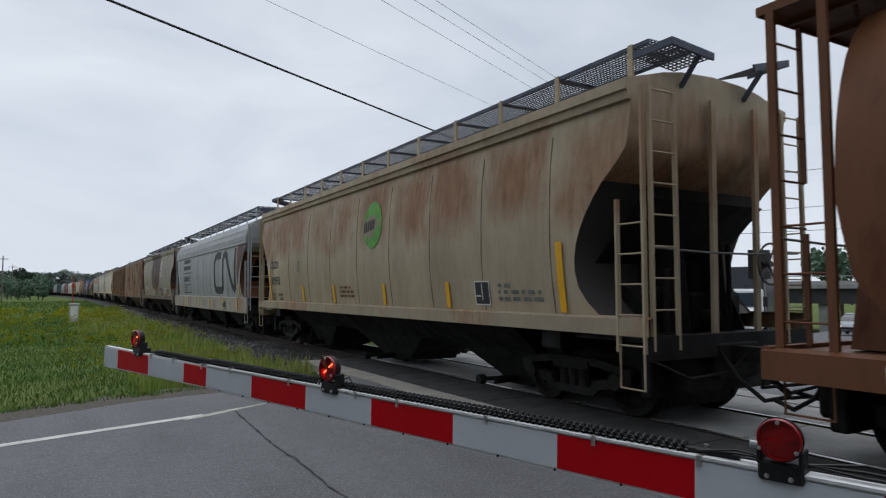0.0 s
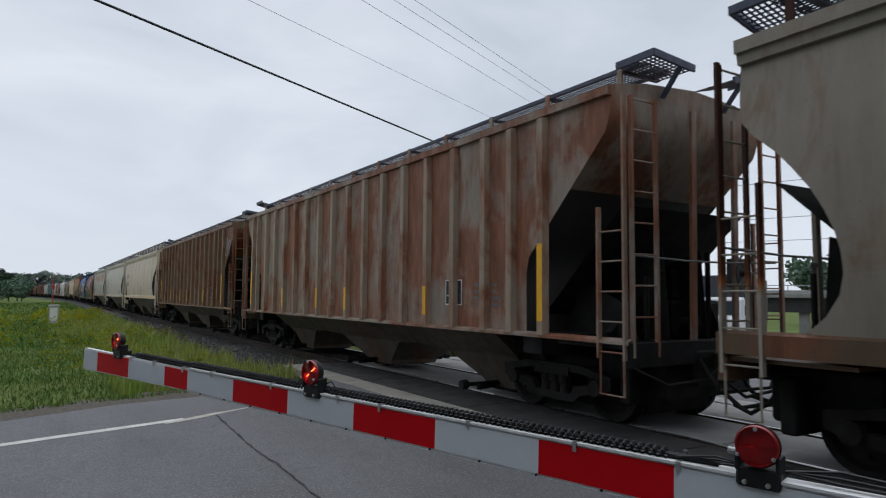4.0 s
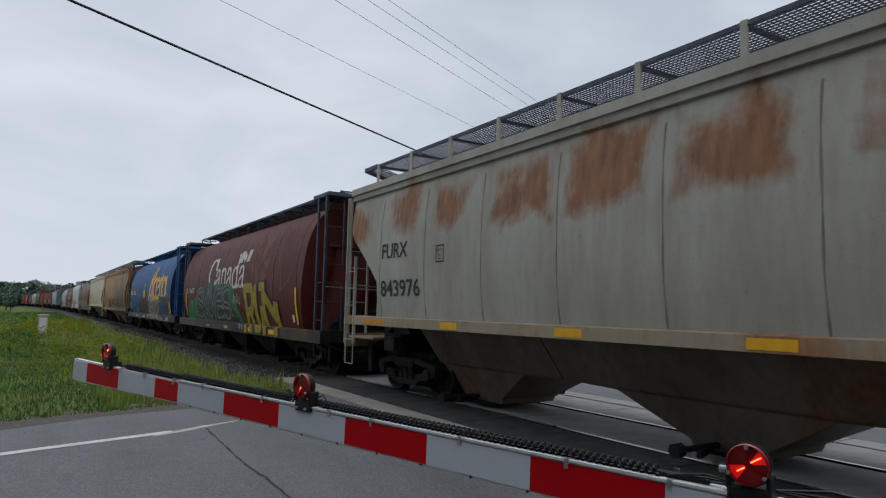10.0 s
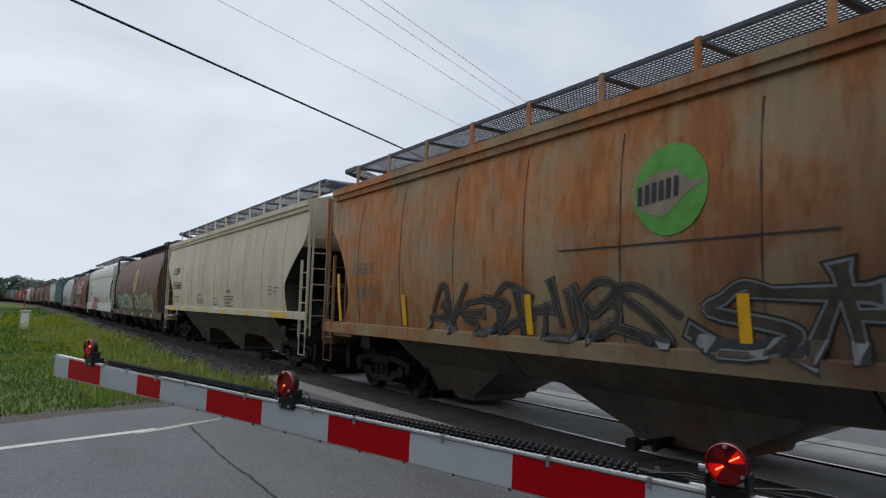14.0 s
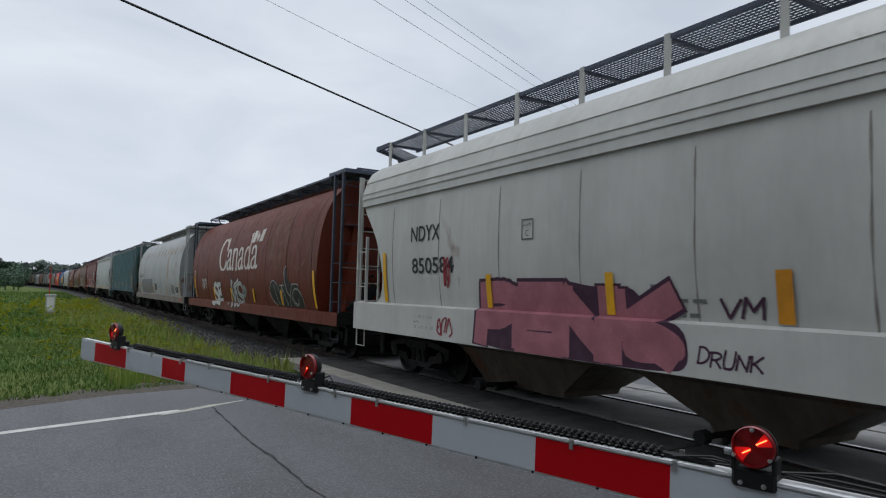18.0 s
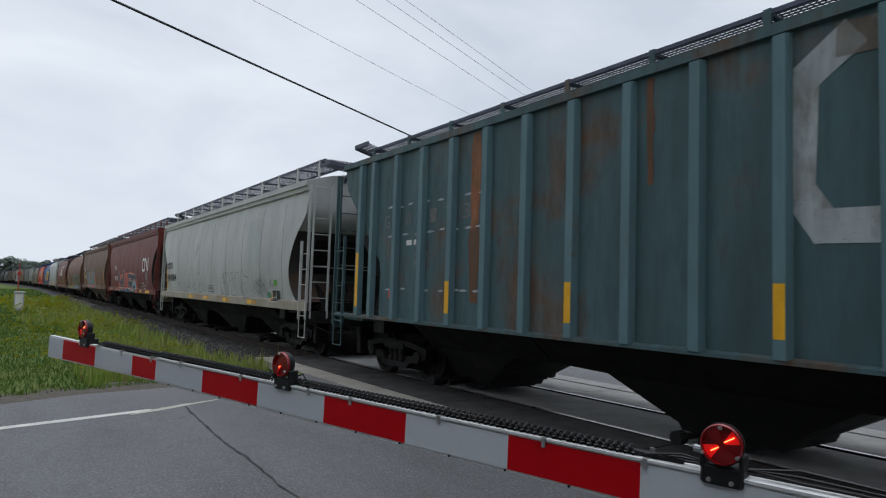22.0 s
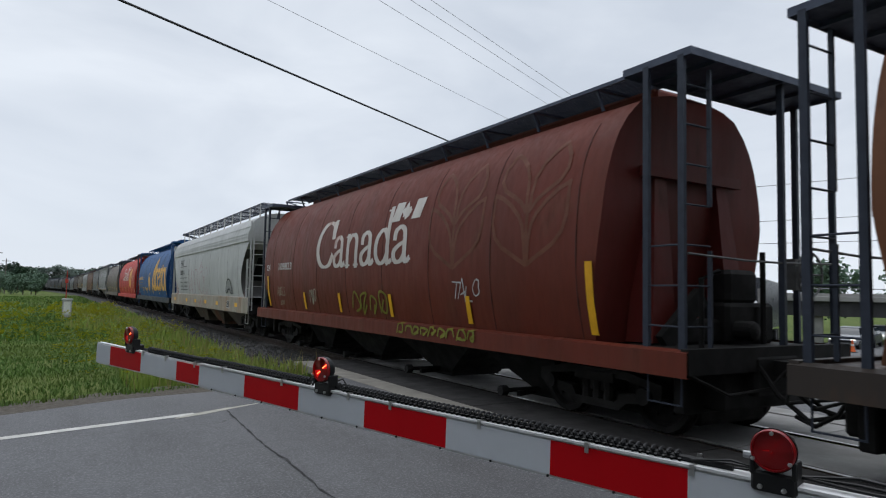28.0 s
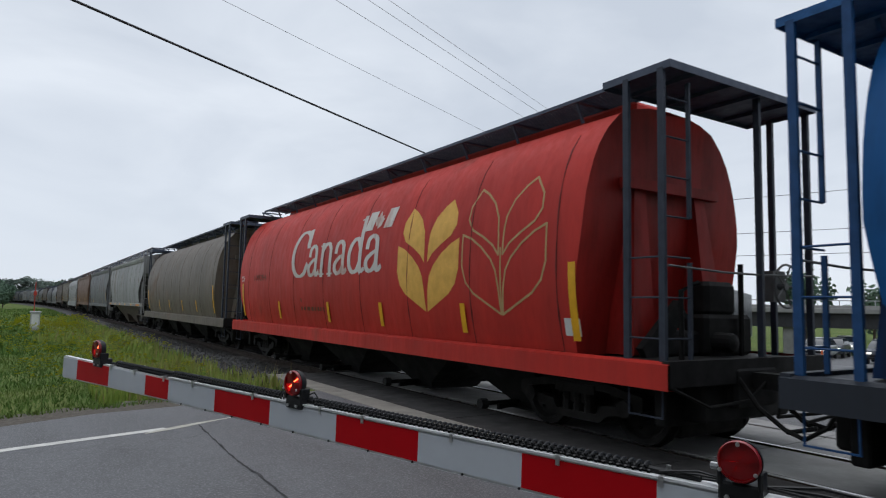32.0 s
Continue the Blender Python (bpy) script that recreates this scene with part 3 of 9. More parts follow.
def wing_mesh():
    """A small roof end walk of a smooth car."""
    b = MB()
    for s in (-1, 1):       # a lower tread on each side of the hatches, sloping down from the running boards
        x0, x1 = (-1.15, -0.40) if s < 0 else (0.40, 1.15)
        zs = (4.74, 4.55) if s < 0 else (4.55, 4.62)
        def z(x):
            return zs[0] + (zs[1] - zs[0]) * (x - x0) / (x1 - x0)
        for i in range(10):
            y = -0.3 + i * 0.6 / 9
            b.beam((x0, y, z(x0)), (x1, y, z(x1)), 0.026, 0.008)
        for i in range(11):
            x = x0 + (x1 - x0) * i / 10
            b.beam((x, -0.3, z(x)), (x, 0.3, z(x)), 0.026, 0.008)
        b.beam((x0, 0.31, z(x0)), (x1, 0.31, z(x1)), 0.03, 0.09)
        b.beam((x0 if s < 0 else x1, -0.3, z(x0 if s < 0 else x1)), (x0 if s < 0 else x1, 0.32, z(x0 if s < 0 else x1)), 0.03, 0.09)
        b.beam((s * 0.62, 0.28, 4.56), (s * 0.62, -0.02, 4.22), 0.05, 0.05)
    return b.mesh("roof_end_walk")


def brake_wheel_mesh():
    b = MB()
    n, r = 20, 0.28
    ring = [(r * math.cos(2 * math.pi * i / n), 0, r * math.sin(2 * math.pi * i / n)) for i in range(n + 1)]
    b.tube(ring, 0.016, 5)
    for i in range(5):
        a = 2 * math.pi * i / 5
        b.tube([(0, 0.03, 0), (r * math.cos(a), 0, r * math.sin(a))], 0.012, 5)
    b.wheel((0, 0.05, 0), (0, 1, 0), [(-0.05, 0.05), (0.08, 0.05), (0.08, 0.02)], 10)
    b.box(-0.14, 0.14, 0.1, 0.25, -0.2, 0.2)
    return b.mesh("brake_wheel")


def side_frame_mesh():
    """A cast side frame with its window, spring nest and journal pedestals."""
    b = MB()
    prof = [(-1.12, 0.46), (-1.12, 0.62), (-0.55, 0.72), (0.55, 0.72), (1.12, 0.62), (1.12, 0.46), (0.98, 0.40), (0.55, 0.32), (0.42, 0.22), (-0.42, 0.22), (-0.55, 0.32), (-0.98, 0.40)]
    inner = [(-0.92, 0.52), (-0.9, 0.56), (-0.52, 0.62), (0.52, 0.62), (0.9, 0.56), (0.92, 0.52), (0.85, 0.48), (0.45, 0.44), (0.36, 0.32), (-0.36, 0.32), (-0.45, 0.44), (-0.85, 0.48)]
    for x in (-0.07, 0.07):
        b.sheet([[(x, y, z) for y, z in prof + prof[:1]], [(x, y, z) for y, z in inner + inner[:1]]])
    b.sheet([[(-0.07, y, z) for y, z in prof + prof[:1]], [(0.07, y, z) for y, z in prof + prof[:1]]])
    b.sheet([[(-0.07, y, z) for y, z in inner + inner[:1]], [(0.07, y, z) for y, z in inner + inner[:1]]])
    for y in (-0.865, 0.865):
        b.wheel((0, y, 0.457), (1, 0, 0), [(-0.12, 0.05), (-0.12, 0.11), (0.10, 0.11), (0.10, 0.05)], 10)
    for y in (-0.2, 0, 0.2):
        b.wheel((0, y, 0.46), (0, 0, 1), [(-0.15, 0.03), (-0.15, 0.075), (-0.08, 0.08), (-0.02, 0.065), (0.04, 0.08), (0.12, 0.075), (0.12, 0.03)], 8)
    b.box(-0.1, 0.1, -0.36, 0.36, 0.56, 0.68)
    return b.mesh("side_frame")


def wheelset_mesh():
    b = MB()
    b.tube([(-0.95, 0, 0), (0.95, 0, 0)], 0.08, 10)
    for s in (-1, 1):
        prof = [(s * -0.07, 0.09), (s * -0.07, 0.36), (s * -0.09, 0.40), (s * -0.09, 0.485), (s * -0.055, 0.485), (s * -0.05, 0.455), (s * 0.05, 0.45), (s * 0.05, 0.38), (s * -0.01, 0.34), (s * -0.01, 0.15), (s * 0.07, 0.13), (s * 0.07, 0.09)]
        b.wheel((s * 0.75, 0, 0), (1, 0, 0), prof, 28)
        for k in range(6):      # raised marks, so that the turning shows
            a = math.pi * k / 3
            b.wheel((s * 0.77, 0.26 * math.cos(a), 0.26 * math.sin(a)), (1, 0, 0), [(-0.02, 0.02), (0.02, 0.02)], 6)
    return b.mesh("wheelset")


def rib_mesh(kind):
    b = MB()
    if kind == "ribbed":
        b.add([(-1.50, -0.08, 1.12), (-1.50, 0.08, 1.12), (-1.60, 0.06, 1.14), (-1.60, -0.06, 1.14), (-1.50, -0.08, 4.12), (-1.50, 0.08, 4.12), (-1.60, 0.06, 4.10), (-1.60, -0.06, 4.10)],
              [(0, 1, 2, 3), (4, 5, 6, 7), (0, 3, 7, 4), (1, 2, 6, 5), (3, 2, 6, 7)])
        return b.mesh("rib")
    zs = levels(kind)
    wd = 0.015 if kind == "drum" else 0.010
    b.sheet([[(-(side_x(kind, z) + d), y * (1 + 0.5 * math.sin(z * 9.0)) + 0.006 * math.sin(z * 4.1), z) for y, d in ((-wd, 0.001), (-wd * 0.5, 0.006), (wd * 0.5, 0.006), (wd, 0.001))] for z in zs[:-1]])
    return b.mesh("weld_seam", True)


def face_x(kind, z):
    """The half width that paint lies on: the side sheet, or the sill's face below it."""
    z0, z1 = SILL[kind]
    if kind == "stepped" or z > z1 + 0.03:
        return side_x(kind, z)
    k = min(1, max(0, (z - z1) / 0.03))
    return 1.58 * (1 - k) + side_x(kind, z) * k


def wrap(me, kind, y, z, extra=0.010):
    """Bends flat lettering onto the near side of a car: its left end at y, its foot at z."""
    bm = bmesh.new()
    bm.from_mesh(me)
    if bm.verts:
        top = max(v.co.y for v in bm.verts)
        cut = 0.15
        while cut < top:
            bmesh.ops.bisect_plane(bm, geom=bm.verts[:] + bm.edges[:] + bm.faces[:], plane_co=(0, cut, 0), plane_no=(0, 1, 0))
            cut += 0.22
        for cut in (SILL[kind][1] - z, SILL[kind][1] + 0.03 - z):
            if 0.001 < cut < top - 0.001:
                bmesh.ops.bisect_plane(bm, geom=bm.verts[:] + bm.edges[:] + bm.faces[:], plane_co=(0, cut, 0), plane_no=(0, 1, 0))
    for v in bm.verts:
        u, h = v.co.x, max(v.co.y, SILL[kind][0] + 0.004 - z)
        v.co = (-(face_x(kind, z + h) + extra), y - u, z + h)
    bmesh.ops.recalc_face_normals(bm, faces=bm.faces)
    out = bpy.data.meshes.new("marking")
    bm.to_mesh(out)
    bm.free()
    return out


def letters(car, kind, s, y, z, h, material, bold=0.0, squeeze=1.0, label=""):
    me = cached(("t", kind, s, y, z, h, bold, squeeze), lambda: wrap(text_mesh(s, h, bold, squeeze), kind, y, z))
    return part("lettering", me, material, car, label)


def poly(car, kind, polys, y, z, material, name="marking", extra=0.010, label=""):
    """Flat painted shapes, given as outlines in metres from the lower left corner."""
    bm = bmesh.new()
    for pg in polys:
        vs = [bm.verts.new((a, b, 0)) for a, b in pg]
        bm.faces.new(vs)
    bmesh.ops.triangulate(bm, faces=bm.faces)
    me = bpy.data.meshes.new("flat")
    bm.to_mesh(me)
    bm.free()
    return part(name, wrap(me, kind, y, z, extra), material, car, label)


def rect(a, b, w, h, slant=0.0):
    return [(a, b), (a + w, b), (a + w + slant, b + h), (a + slant, b + h)]


def stroke(pts, w):
    """The outline of a brush stroke along pts, split into short quads."""
    out = []
    for (x0, y0), (x1, y1) in zip(pts, pts[1:]):
        d = math.hypot(x1 - x0, y1 - y0) or 1
        nx, ny = -(y1 - y0) / d * w / 2, (x1 - x0) / d * w / 2
        ex, ey = (x1 - x0) / d * w * 0.3, (y1 - y0) / d * w * 0.3
        out.append([(x0 - ex + nx, y0 - ey + ny), (x0 - ex - nx, y0 - ey - ny), (x1 + ex - nx, y1 + ey - ny), (x1 + ex + nx, y1 + ey + ny)])
    return out


def arc(cx, cy, rx, ry, a0, a1, n=12):
    return [(cx + rx * math.cos(radians(a0 + (a1 - a0) * i / n)), cy + ry * math.sin(radians(a0 + (a1 - a0) * i / n))) for i in range(n + 1)]


def spline(pts, n=6):
    """A smooth line through points."""
    out = []
    for i in range(len(pts) - 1):
        p0, p1, p2, p3 = (pts[max(0, min(len(pts) - 1, i + k))] for k in (-1, 0, 1, 2))
        for j in range(n):
            t = j / n
            out.append(tuple(0.5 * (2 * b + (c - a) * t + (2 * a - 5 * b + 4 * c - d) * t * t + (3 * b - a - 3 * c + d) * t ** 3) for a, b, c, d in zip(p0, p1, p2, p3)))
    return out + [pts[-1]]


def soften(pts, times=2):
    """Rounds the corners of a closed outline."""
    for _ in range(times):
        out = []
        for (x0, y0), (x1, y1) in zip(pts, pts[1:] + pts[:1]):
            out += [(x0 * .78 + x1 * .22, y0 * .78 + y1 * .22), (x0 * .22 + x1 * .78, y0 * .22 + y1 * .78)]
        pts = out
    return pts


def scribble(car, kind, seed, y, z, w, h, material, line=0.03, count=5, name="graffiti_tag"):
    """A looping spray tag, unreadable."""
    r = random.Random(seed)
    quads = []
    step = w / count
    for i in range(count):
        x = step * i
        up = [(x + step * r.uniform(0, .3), h * r.uniform(0, .35)), (x + step * r.uniform(.1, .5), h * r.uniform(.7, 1.0)), (x + step * r.uniform(.6, 1.0), h * r.uniform(.55, 1.0)),
              (x + step * r.uniform(.5, 1.1), h * r.uniform(.1, .5)), (x + step * r.uniform(.2, .6), h * r.uniform(-.05, .3)), (x + step * r.uniform(.5, 1.2), h * r.uniform(.2, .7))]
        quads += stroke(spline(up[:r.choice((4, 5, 6, 6))]), line)
    return tagged(poly(car, kind, quads, y, z, material, name, 0.020), kind="stuff")


GLYPHS = [
    [(0, 0), (.32, 0), (.34, .38), (.7, 0), (1.05, .02), (.6, .5), (1.0, .98), (.66, 1), (.34, .64), (.3, 1), (0, 1)],
    [(0, 0), (.95, .05), (.95, .3), (.4, .28), (.4, .4), (.8, .42), (.8, .62), (.4, .62), (.4, .74), (.98, .74), (.95, 1), (.02, 1)],
    [(.0, 0), (.3, 0), (.36, .26), (.64, .26), (.7, 0), (1.02, 0), (.72, 1), (.3, 1)],
    [(0, .05), (.9, 0), (1.0, .36), (.92, .55), (.42, .64), (.4, .74), (.95, .72), (.95, 1), (.15, 1), (.02, .7), (.1, .5), (.6, .38), (.6, .26), (.02, .32)],
    [(0, 0), (.3, .02), (.32, .4), (.45, .38), (.72, 0), (1.05, 0), (.72, .44), (.95, .6), (.9, .92), (.6, 1), (0, 1)],
    [(.05, 0), (.36, 0), (.4, .5), (.66, 0), (1.0, 0), (.97, 1), (.66, 1), (.64, .5), (.36, 1), (0, 1)],
    [(.1, .1), (.5, -.02), (.9, .1), (1.0, .5), (.9, .9), (.5, 1.02), (.1, .9), (0, .5)],
]


def blobs(car, kind, seed, y, z, w, h, fill, edge, count=4, line=0.05, name="graffiti_piece", lift=0.0):
    """Fat rounded graffiti shapes, unreadable: fills, rims and inner lines."""
    r = random.Random(seed)
    fills, rims = [], []
    step = w / count
    for i in range(count):
        g = [(1 - a, 1 - b) if i % 2 else (1 - a, b) for a, b in r.choice(GLYPHS)]
        lean, wide, rise, tall = r.uniform(-.12, .22), r.uniform(1.0, 1.22), r.uniform(-.06, .06), r.uniform(.9, 1.08)
        pts = soften([(step * (i + (a - .5) * wide + .5) + lean * (b - .5) * h, h * (rise + (b + .04 * math.sin(5 * a + i)) * tall)) for a, b in g])
        fills.append(pts)
        rims += stroke(pts + pts[:1], line)
        cx, cy = step * (i + .5), h * (.5 + rise)
        if r.random() < .7:
            rims += stroke(spline([(cx - step * .12, cy - h * .02), (cx + step * .02, cy + h * r.uniform(.12, .24)), (cx + step * .12, cy + h * .1)], 4), line * .8)
        rims += stroke(spline([(cx - step * .05, cy - h * .3), (cx + step * .08, cy - h * .18), (cx + step * .02, cy - h * .04)], 4), line * .6)
    for k, f in enumerate(fills):
        poly(car, kind, [f], y, z, fill, name, 0.021 + lift + 0.0008 * (k % 2))
    tagged(poly(car, kind, rims, y, z, edge, "graffiti_outline", 0.027 + lift), kind="stuff")


def small_print(car, kind, y, z, w, rows, material, h=0.055, gap=0.1, seed=1):
    """Stencilled data too small to read: plain bars."""
    r = random.Random(seed)
    q = []
    for i in range(rows):
        x = 0.0
        while x < w:
            d = r.uniform(0.06, 0.22)
            q.append(rect(x, (rows - 1 - i) * gap, d, h))
            x += d + r.uniform(0.04, 0.09)
            if r.random() < 0.12:
                break
    tagged(poly(car, kind, q, y, z, material, "stencilled_data"), kind="stuff")


def tape(car, kind, ys, z, w, h, material=None, slant=False):
    """Upright reflective tape strips on the side, each one a part."""
    for y in ys:
        part("reflective_tape", cached(("tape", kind, round(z, 2), w, h), lambda: wrap_rect(kind, z, w, h)), material or M["yellow"], car, m=pose(0, y, 0))


def wrap_rect(kind, z, w, h):
    b = MB()
    n = 5
    if kind == "smooth" and z > SILL[kind][0]:
        top = z + h
        z = max(z, SILL[kind][1] + 0.045)
        h = top - z
    b.sheet([[(-(face_x(kind, z + h * i / n) + 0.026 + d), y, z + h * i / n) for y, d in ((w / 2, 0), (-w / 2, 0))] for i in range(n + 1)])
    return b.mesh("reflective_tape")


def sill_tape(car, kind, ys, w=0.45, h=0.10, material=None):
    z0, z1 = SILL[kind]
    x = (1.50 if kind != "stepped" else 1.53) + 0.084
    for y in ys:
        b = cached(("stape", kind, w, h), lambda: MB().box(-x - 0.003, -x, -w / 2, w / 2, (z0 + z1) / 2 - h / 2, (z0 + z1) / 2 + h / 2).mesh("sill_tape"))
        part("sill_tape", b, material or M["yellow"], car, m=pose(0, y, 0))


def truck(car, y):
    # The long box is a solid dark fill that closes the truck's gaps.
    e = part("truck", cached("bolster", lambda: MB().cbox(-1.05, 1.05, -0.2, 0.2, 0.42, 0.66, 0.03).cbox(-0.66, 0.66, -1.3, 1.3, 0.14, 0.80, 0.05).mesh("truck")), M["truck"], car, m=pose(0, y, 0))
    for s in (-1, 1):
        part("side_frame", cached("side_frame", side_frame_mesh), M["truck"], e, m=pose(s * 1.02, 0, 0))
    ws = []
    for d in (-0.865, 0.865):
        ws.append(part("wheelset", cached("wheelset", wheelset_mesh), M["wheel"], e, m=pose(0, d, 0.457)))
    return ws


# Oily steel, darkened further by undercar shade put into its colour.
M["wheel"] = plain("oily_shaded_wheel_steel", (0.012, 0.0105, 0.0095), 0.85, 0.0, 0.4)


def rail_car(kind, paint, end_paint, label, bays=4, seams=9, walk_color=None, sill_paint=None, hopper_paint=None, ladder_paint=None, group="grain train", close=False):
    """One covered hopper car, its middle at the origin and its leading end towards -y."""
    car = thing("hopper_car", label, "rail car", group)
    k = shape(kind)
    walk_color = walk_color or M["walk_grey"]
    lad = ladder_paint or paint
    post_color = ladder_paint or POSTS.get(walk_color.name, walk_color)
    part("body", cached(("body", kind), lambda: body_mesh(kind)), paint, car)
    for e in (-1, 1):
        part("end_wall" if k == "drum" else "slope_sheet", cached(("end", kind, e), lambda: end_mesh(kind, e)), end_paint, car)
        part("side_sill", cached(("sill", kind, e), lambda: sill_mesh(kind, e)), sill_paint or paint, car)
        # The leading end sill is near-black: its shade is put into the colour.
        part("end_sill", cached(("esill", e), lambda: end_sill_mesh(e)), M["under"] if e < 0 else sill_paint or paint, car)
        for x in ((-0.75, 0.75) if k == "drum" else (-0.12, 0.75)):
            part("end_upright", cached(("upr", k, e, x), lambda: stiffener_mesh(kind, e, x)), end_paint if k == "drum" else paint, car)
        if k == "drum":
            part("end_beam", cached(("ebeam", e), lambda: MB().box(-0.95, 0.95, min(e * (LH - inset(kind, 3.3, e)), e * (LH - inset(kind, 3.3, e) + 0.12)), max(e * (LH - inset(kind, 3.3, e)), e * (LH - inset(kind, 3.3, e) + 0.12)), 3.22, 3.36).mesh("end_beam")), end_paint, car)
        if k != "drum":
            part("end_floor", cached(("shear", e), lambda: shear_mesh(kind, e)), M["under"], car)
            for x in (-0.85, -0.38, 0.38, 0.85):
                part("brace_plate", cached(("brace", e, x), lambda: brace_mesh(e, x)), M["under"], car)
    underframe(car, close)
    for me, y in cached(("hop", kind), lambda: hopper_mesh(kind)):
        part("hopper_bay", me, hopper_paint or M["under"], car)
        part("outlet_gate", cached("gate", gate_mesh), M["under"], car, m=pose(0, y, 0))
    tagged(part("running_board", cached(("walk", kind if kind == "ribbed" else k), lambda: walk_mesh(kind)), walk_color, car), kind="stuff")
    n = 12
    for i in range(n):
        y = -LH + 0.6 + i * (2 * LH - 1.2) / (n - 1)
        part("bracket", cached(("br", kind if kind == "ribbed" else k), lambda: bracket_mesh(kind)), walk_color if k == "drum" else lad, car, m=pose(0, y, 0))
    part("hatch_cover", cached("hatch", hatch_mesh), paint, car)
    w0 = -LH + 1.7
    cnt = len(RIB_Y) if kind == "ribbed" else seams
    for i in range(cnt):
        y = w0 + i * (-2 * w0) / (cnt - 1) if cnt > 1 else 0
        if kind == "ribbed":
            y = RIB_Y[i]
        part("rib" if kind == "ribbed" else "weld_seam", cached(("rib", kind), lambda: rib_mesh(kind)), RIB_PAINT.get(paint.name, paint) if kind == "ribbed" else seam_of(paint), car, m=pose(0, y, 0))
    for e in (-1, 1):
        turn = 0 if e > 0 else 180
        part("coupler", cached("coupler", coupler_mesh), M["under"], car, m=pose(0, e * LH, 0, 0, 0, turn))
        part("grab_rail", cached("grab", rail_mesh), M["galv_dark"], car, m=pose(0, e * (LH - 0.08), 0))
        if k == "drum":
            part("end_platform", cached("plat", platform_mesh), walk_color, car, m=pose(0, e * (LH - 0.50), 0))
            for x in (-0.95, -0.3, 0.3, 0.95):
                part("platform_rib", cached("plrib", platform_rib_mesh), walk_color, car, m=pose(x, e * (LH - 0.50), 0))
            for x, d in ((-1.47, 0.14), (-1.47, 0.64), (1.47, 0.14), (1.47, 0.64), (0.35, 0.14)):
                part("end_post", cached("post", post_mesh), post_color, car, m=pose(x, e * (LH - d), 0))
            end = part("end_ladder", cached(("dladder", close), lambda: drum_ladder(close)), post_color, car, m=pose(-1.47, e * (LH - 0.64), 0) if e > 0 else pose(-1.47, -(LH - 0.64), 0) @ Matrix.Diagonal((1, -1, 1, 1)))
            if close:
                for z in DRUM_RUNGS:
                    part("rung", cached("drung", lambda: rung_mesh((0, 0.5, 0), (0.46, 0.5, 0))), post_color, end, m=pose(0, 0, z))
                for z in DRUM_RUNGS[:3]:
                    part("rung", cached("prung", lambda: rung_mesh((0, 0, 0), (0, 0.5, 0))), post_color, end, m=pose(0, 0, z))
        else:
            tagged(part("roof_end_walk", cached("wing", wing_mesh), walk_color, car, m=pose(0, e * (LH - 0.25), 0, 0, 0, turn)), kind="stuff")
            for s in (-1, 1):
                fine = close
                side = part("side_ladder", cached(("ladder", fine), lambda: ladder_mesh([] if fine else SIDE_RUNGS)), lad, car, m=pose(s * 1.56, e * (LH - 0.06), 0, 0, 0, 180 if e > 0 else 0))
                end = part("end_ladder", cached(("eladder", fine), lambda: end_ladder_mesh([] if fine else END_RUNGS)), lad, car, m=pose(s * 1.5 if s < 0 else 1.04, e * (LH - 0.02), 0))
                if fine:
                    for z in SIDE_RUNGS:
                        part("rung", cached("srung", lambda: rung_mesh((0, -0.02, 0), (0, 0.44, 0))), lad, side, m=pose(0, 0, z))
                    for z in END_RUNGS:
                        part("rung", cached("erung", lambda: rung_mesh((0, 0, 0), (0.46, 0, 0))), lad, end, m=pose(0, 0, z))
        truck_w = truck(car, e * TRUCK_Y)
        car_wheels.setdefault(car.name, []).extend(truck_w)
    part("brake_wheel", cached("brake", brake_wheel_mesh), M["galv_dark"], car, m=pose(0.95, -(LH - 0.15), 2.0))
    return car


DRUM_RUNGS = (1.35, 1.80, 2.25, 2.70, 3.15, 3.60, 4.05)


def drum_ladder(bare):
    """Rungs between the corner posts, the end ladder beside them and the sill step."""
    b = MB()
    for z in () if bare else DRUM_RUNGS[:3]:
        b.tube([(0, 0, z), (0, 0.5, z)], 0.012, 5)
    for z in () if bare else DRUM_RUNGS:
        b.tube([(0, 0.5, z), (0.46, 0.5, z)], 0.012, 5)
    b.beam((0.46, 0.5, 2.7), (0.46, 0.5, 4.28), 0.05, 0.03)
    b.beam((0.46, 0.5, 1.1), (0.46, 0.5, 2.2), 0.05, 0.03)
    b.tube([(0, 0.02, 0.95), (0, 0.02, 0.5), (0, 0.48, 0.5), (0, 0.48, 0.95)], 0.016, 5)
    return b.mesh("end_ladder")


car_wheels = {}
POSTS = {"dark_slate_grating_paint": plain("dark_slate_post_paint", (0.034, 0.042, 0.062), 0.55, 0.1, 0.3), "grimy_dark_blue_paint": plain("grimy_blue_post_paint", (0.014, 0.075, 0.21), 0.55, 0, 0.4)}
RIB_PAINT = {}
SEAMS = {}


def seam_of(paint):
    """The dark line along the weld beads of that paint, their shadow put into the colour."""
    if paint.name not in SEAMS:
        r, g, b = SEAM_TINT.get(paint.name, (0.07, 0.06, 0.05))
        SEAMS[paint.name] = plain("shadow_tinted_weld_bead", (r, g, b), 0.8, 0, 0.5, 3)
    return SEAMS[paint.name]


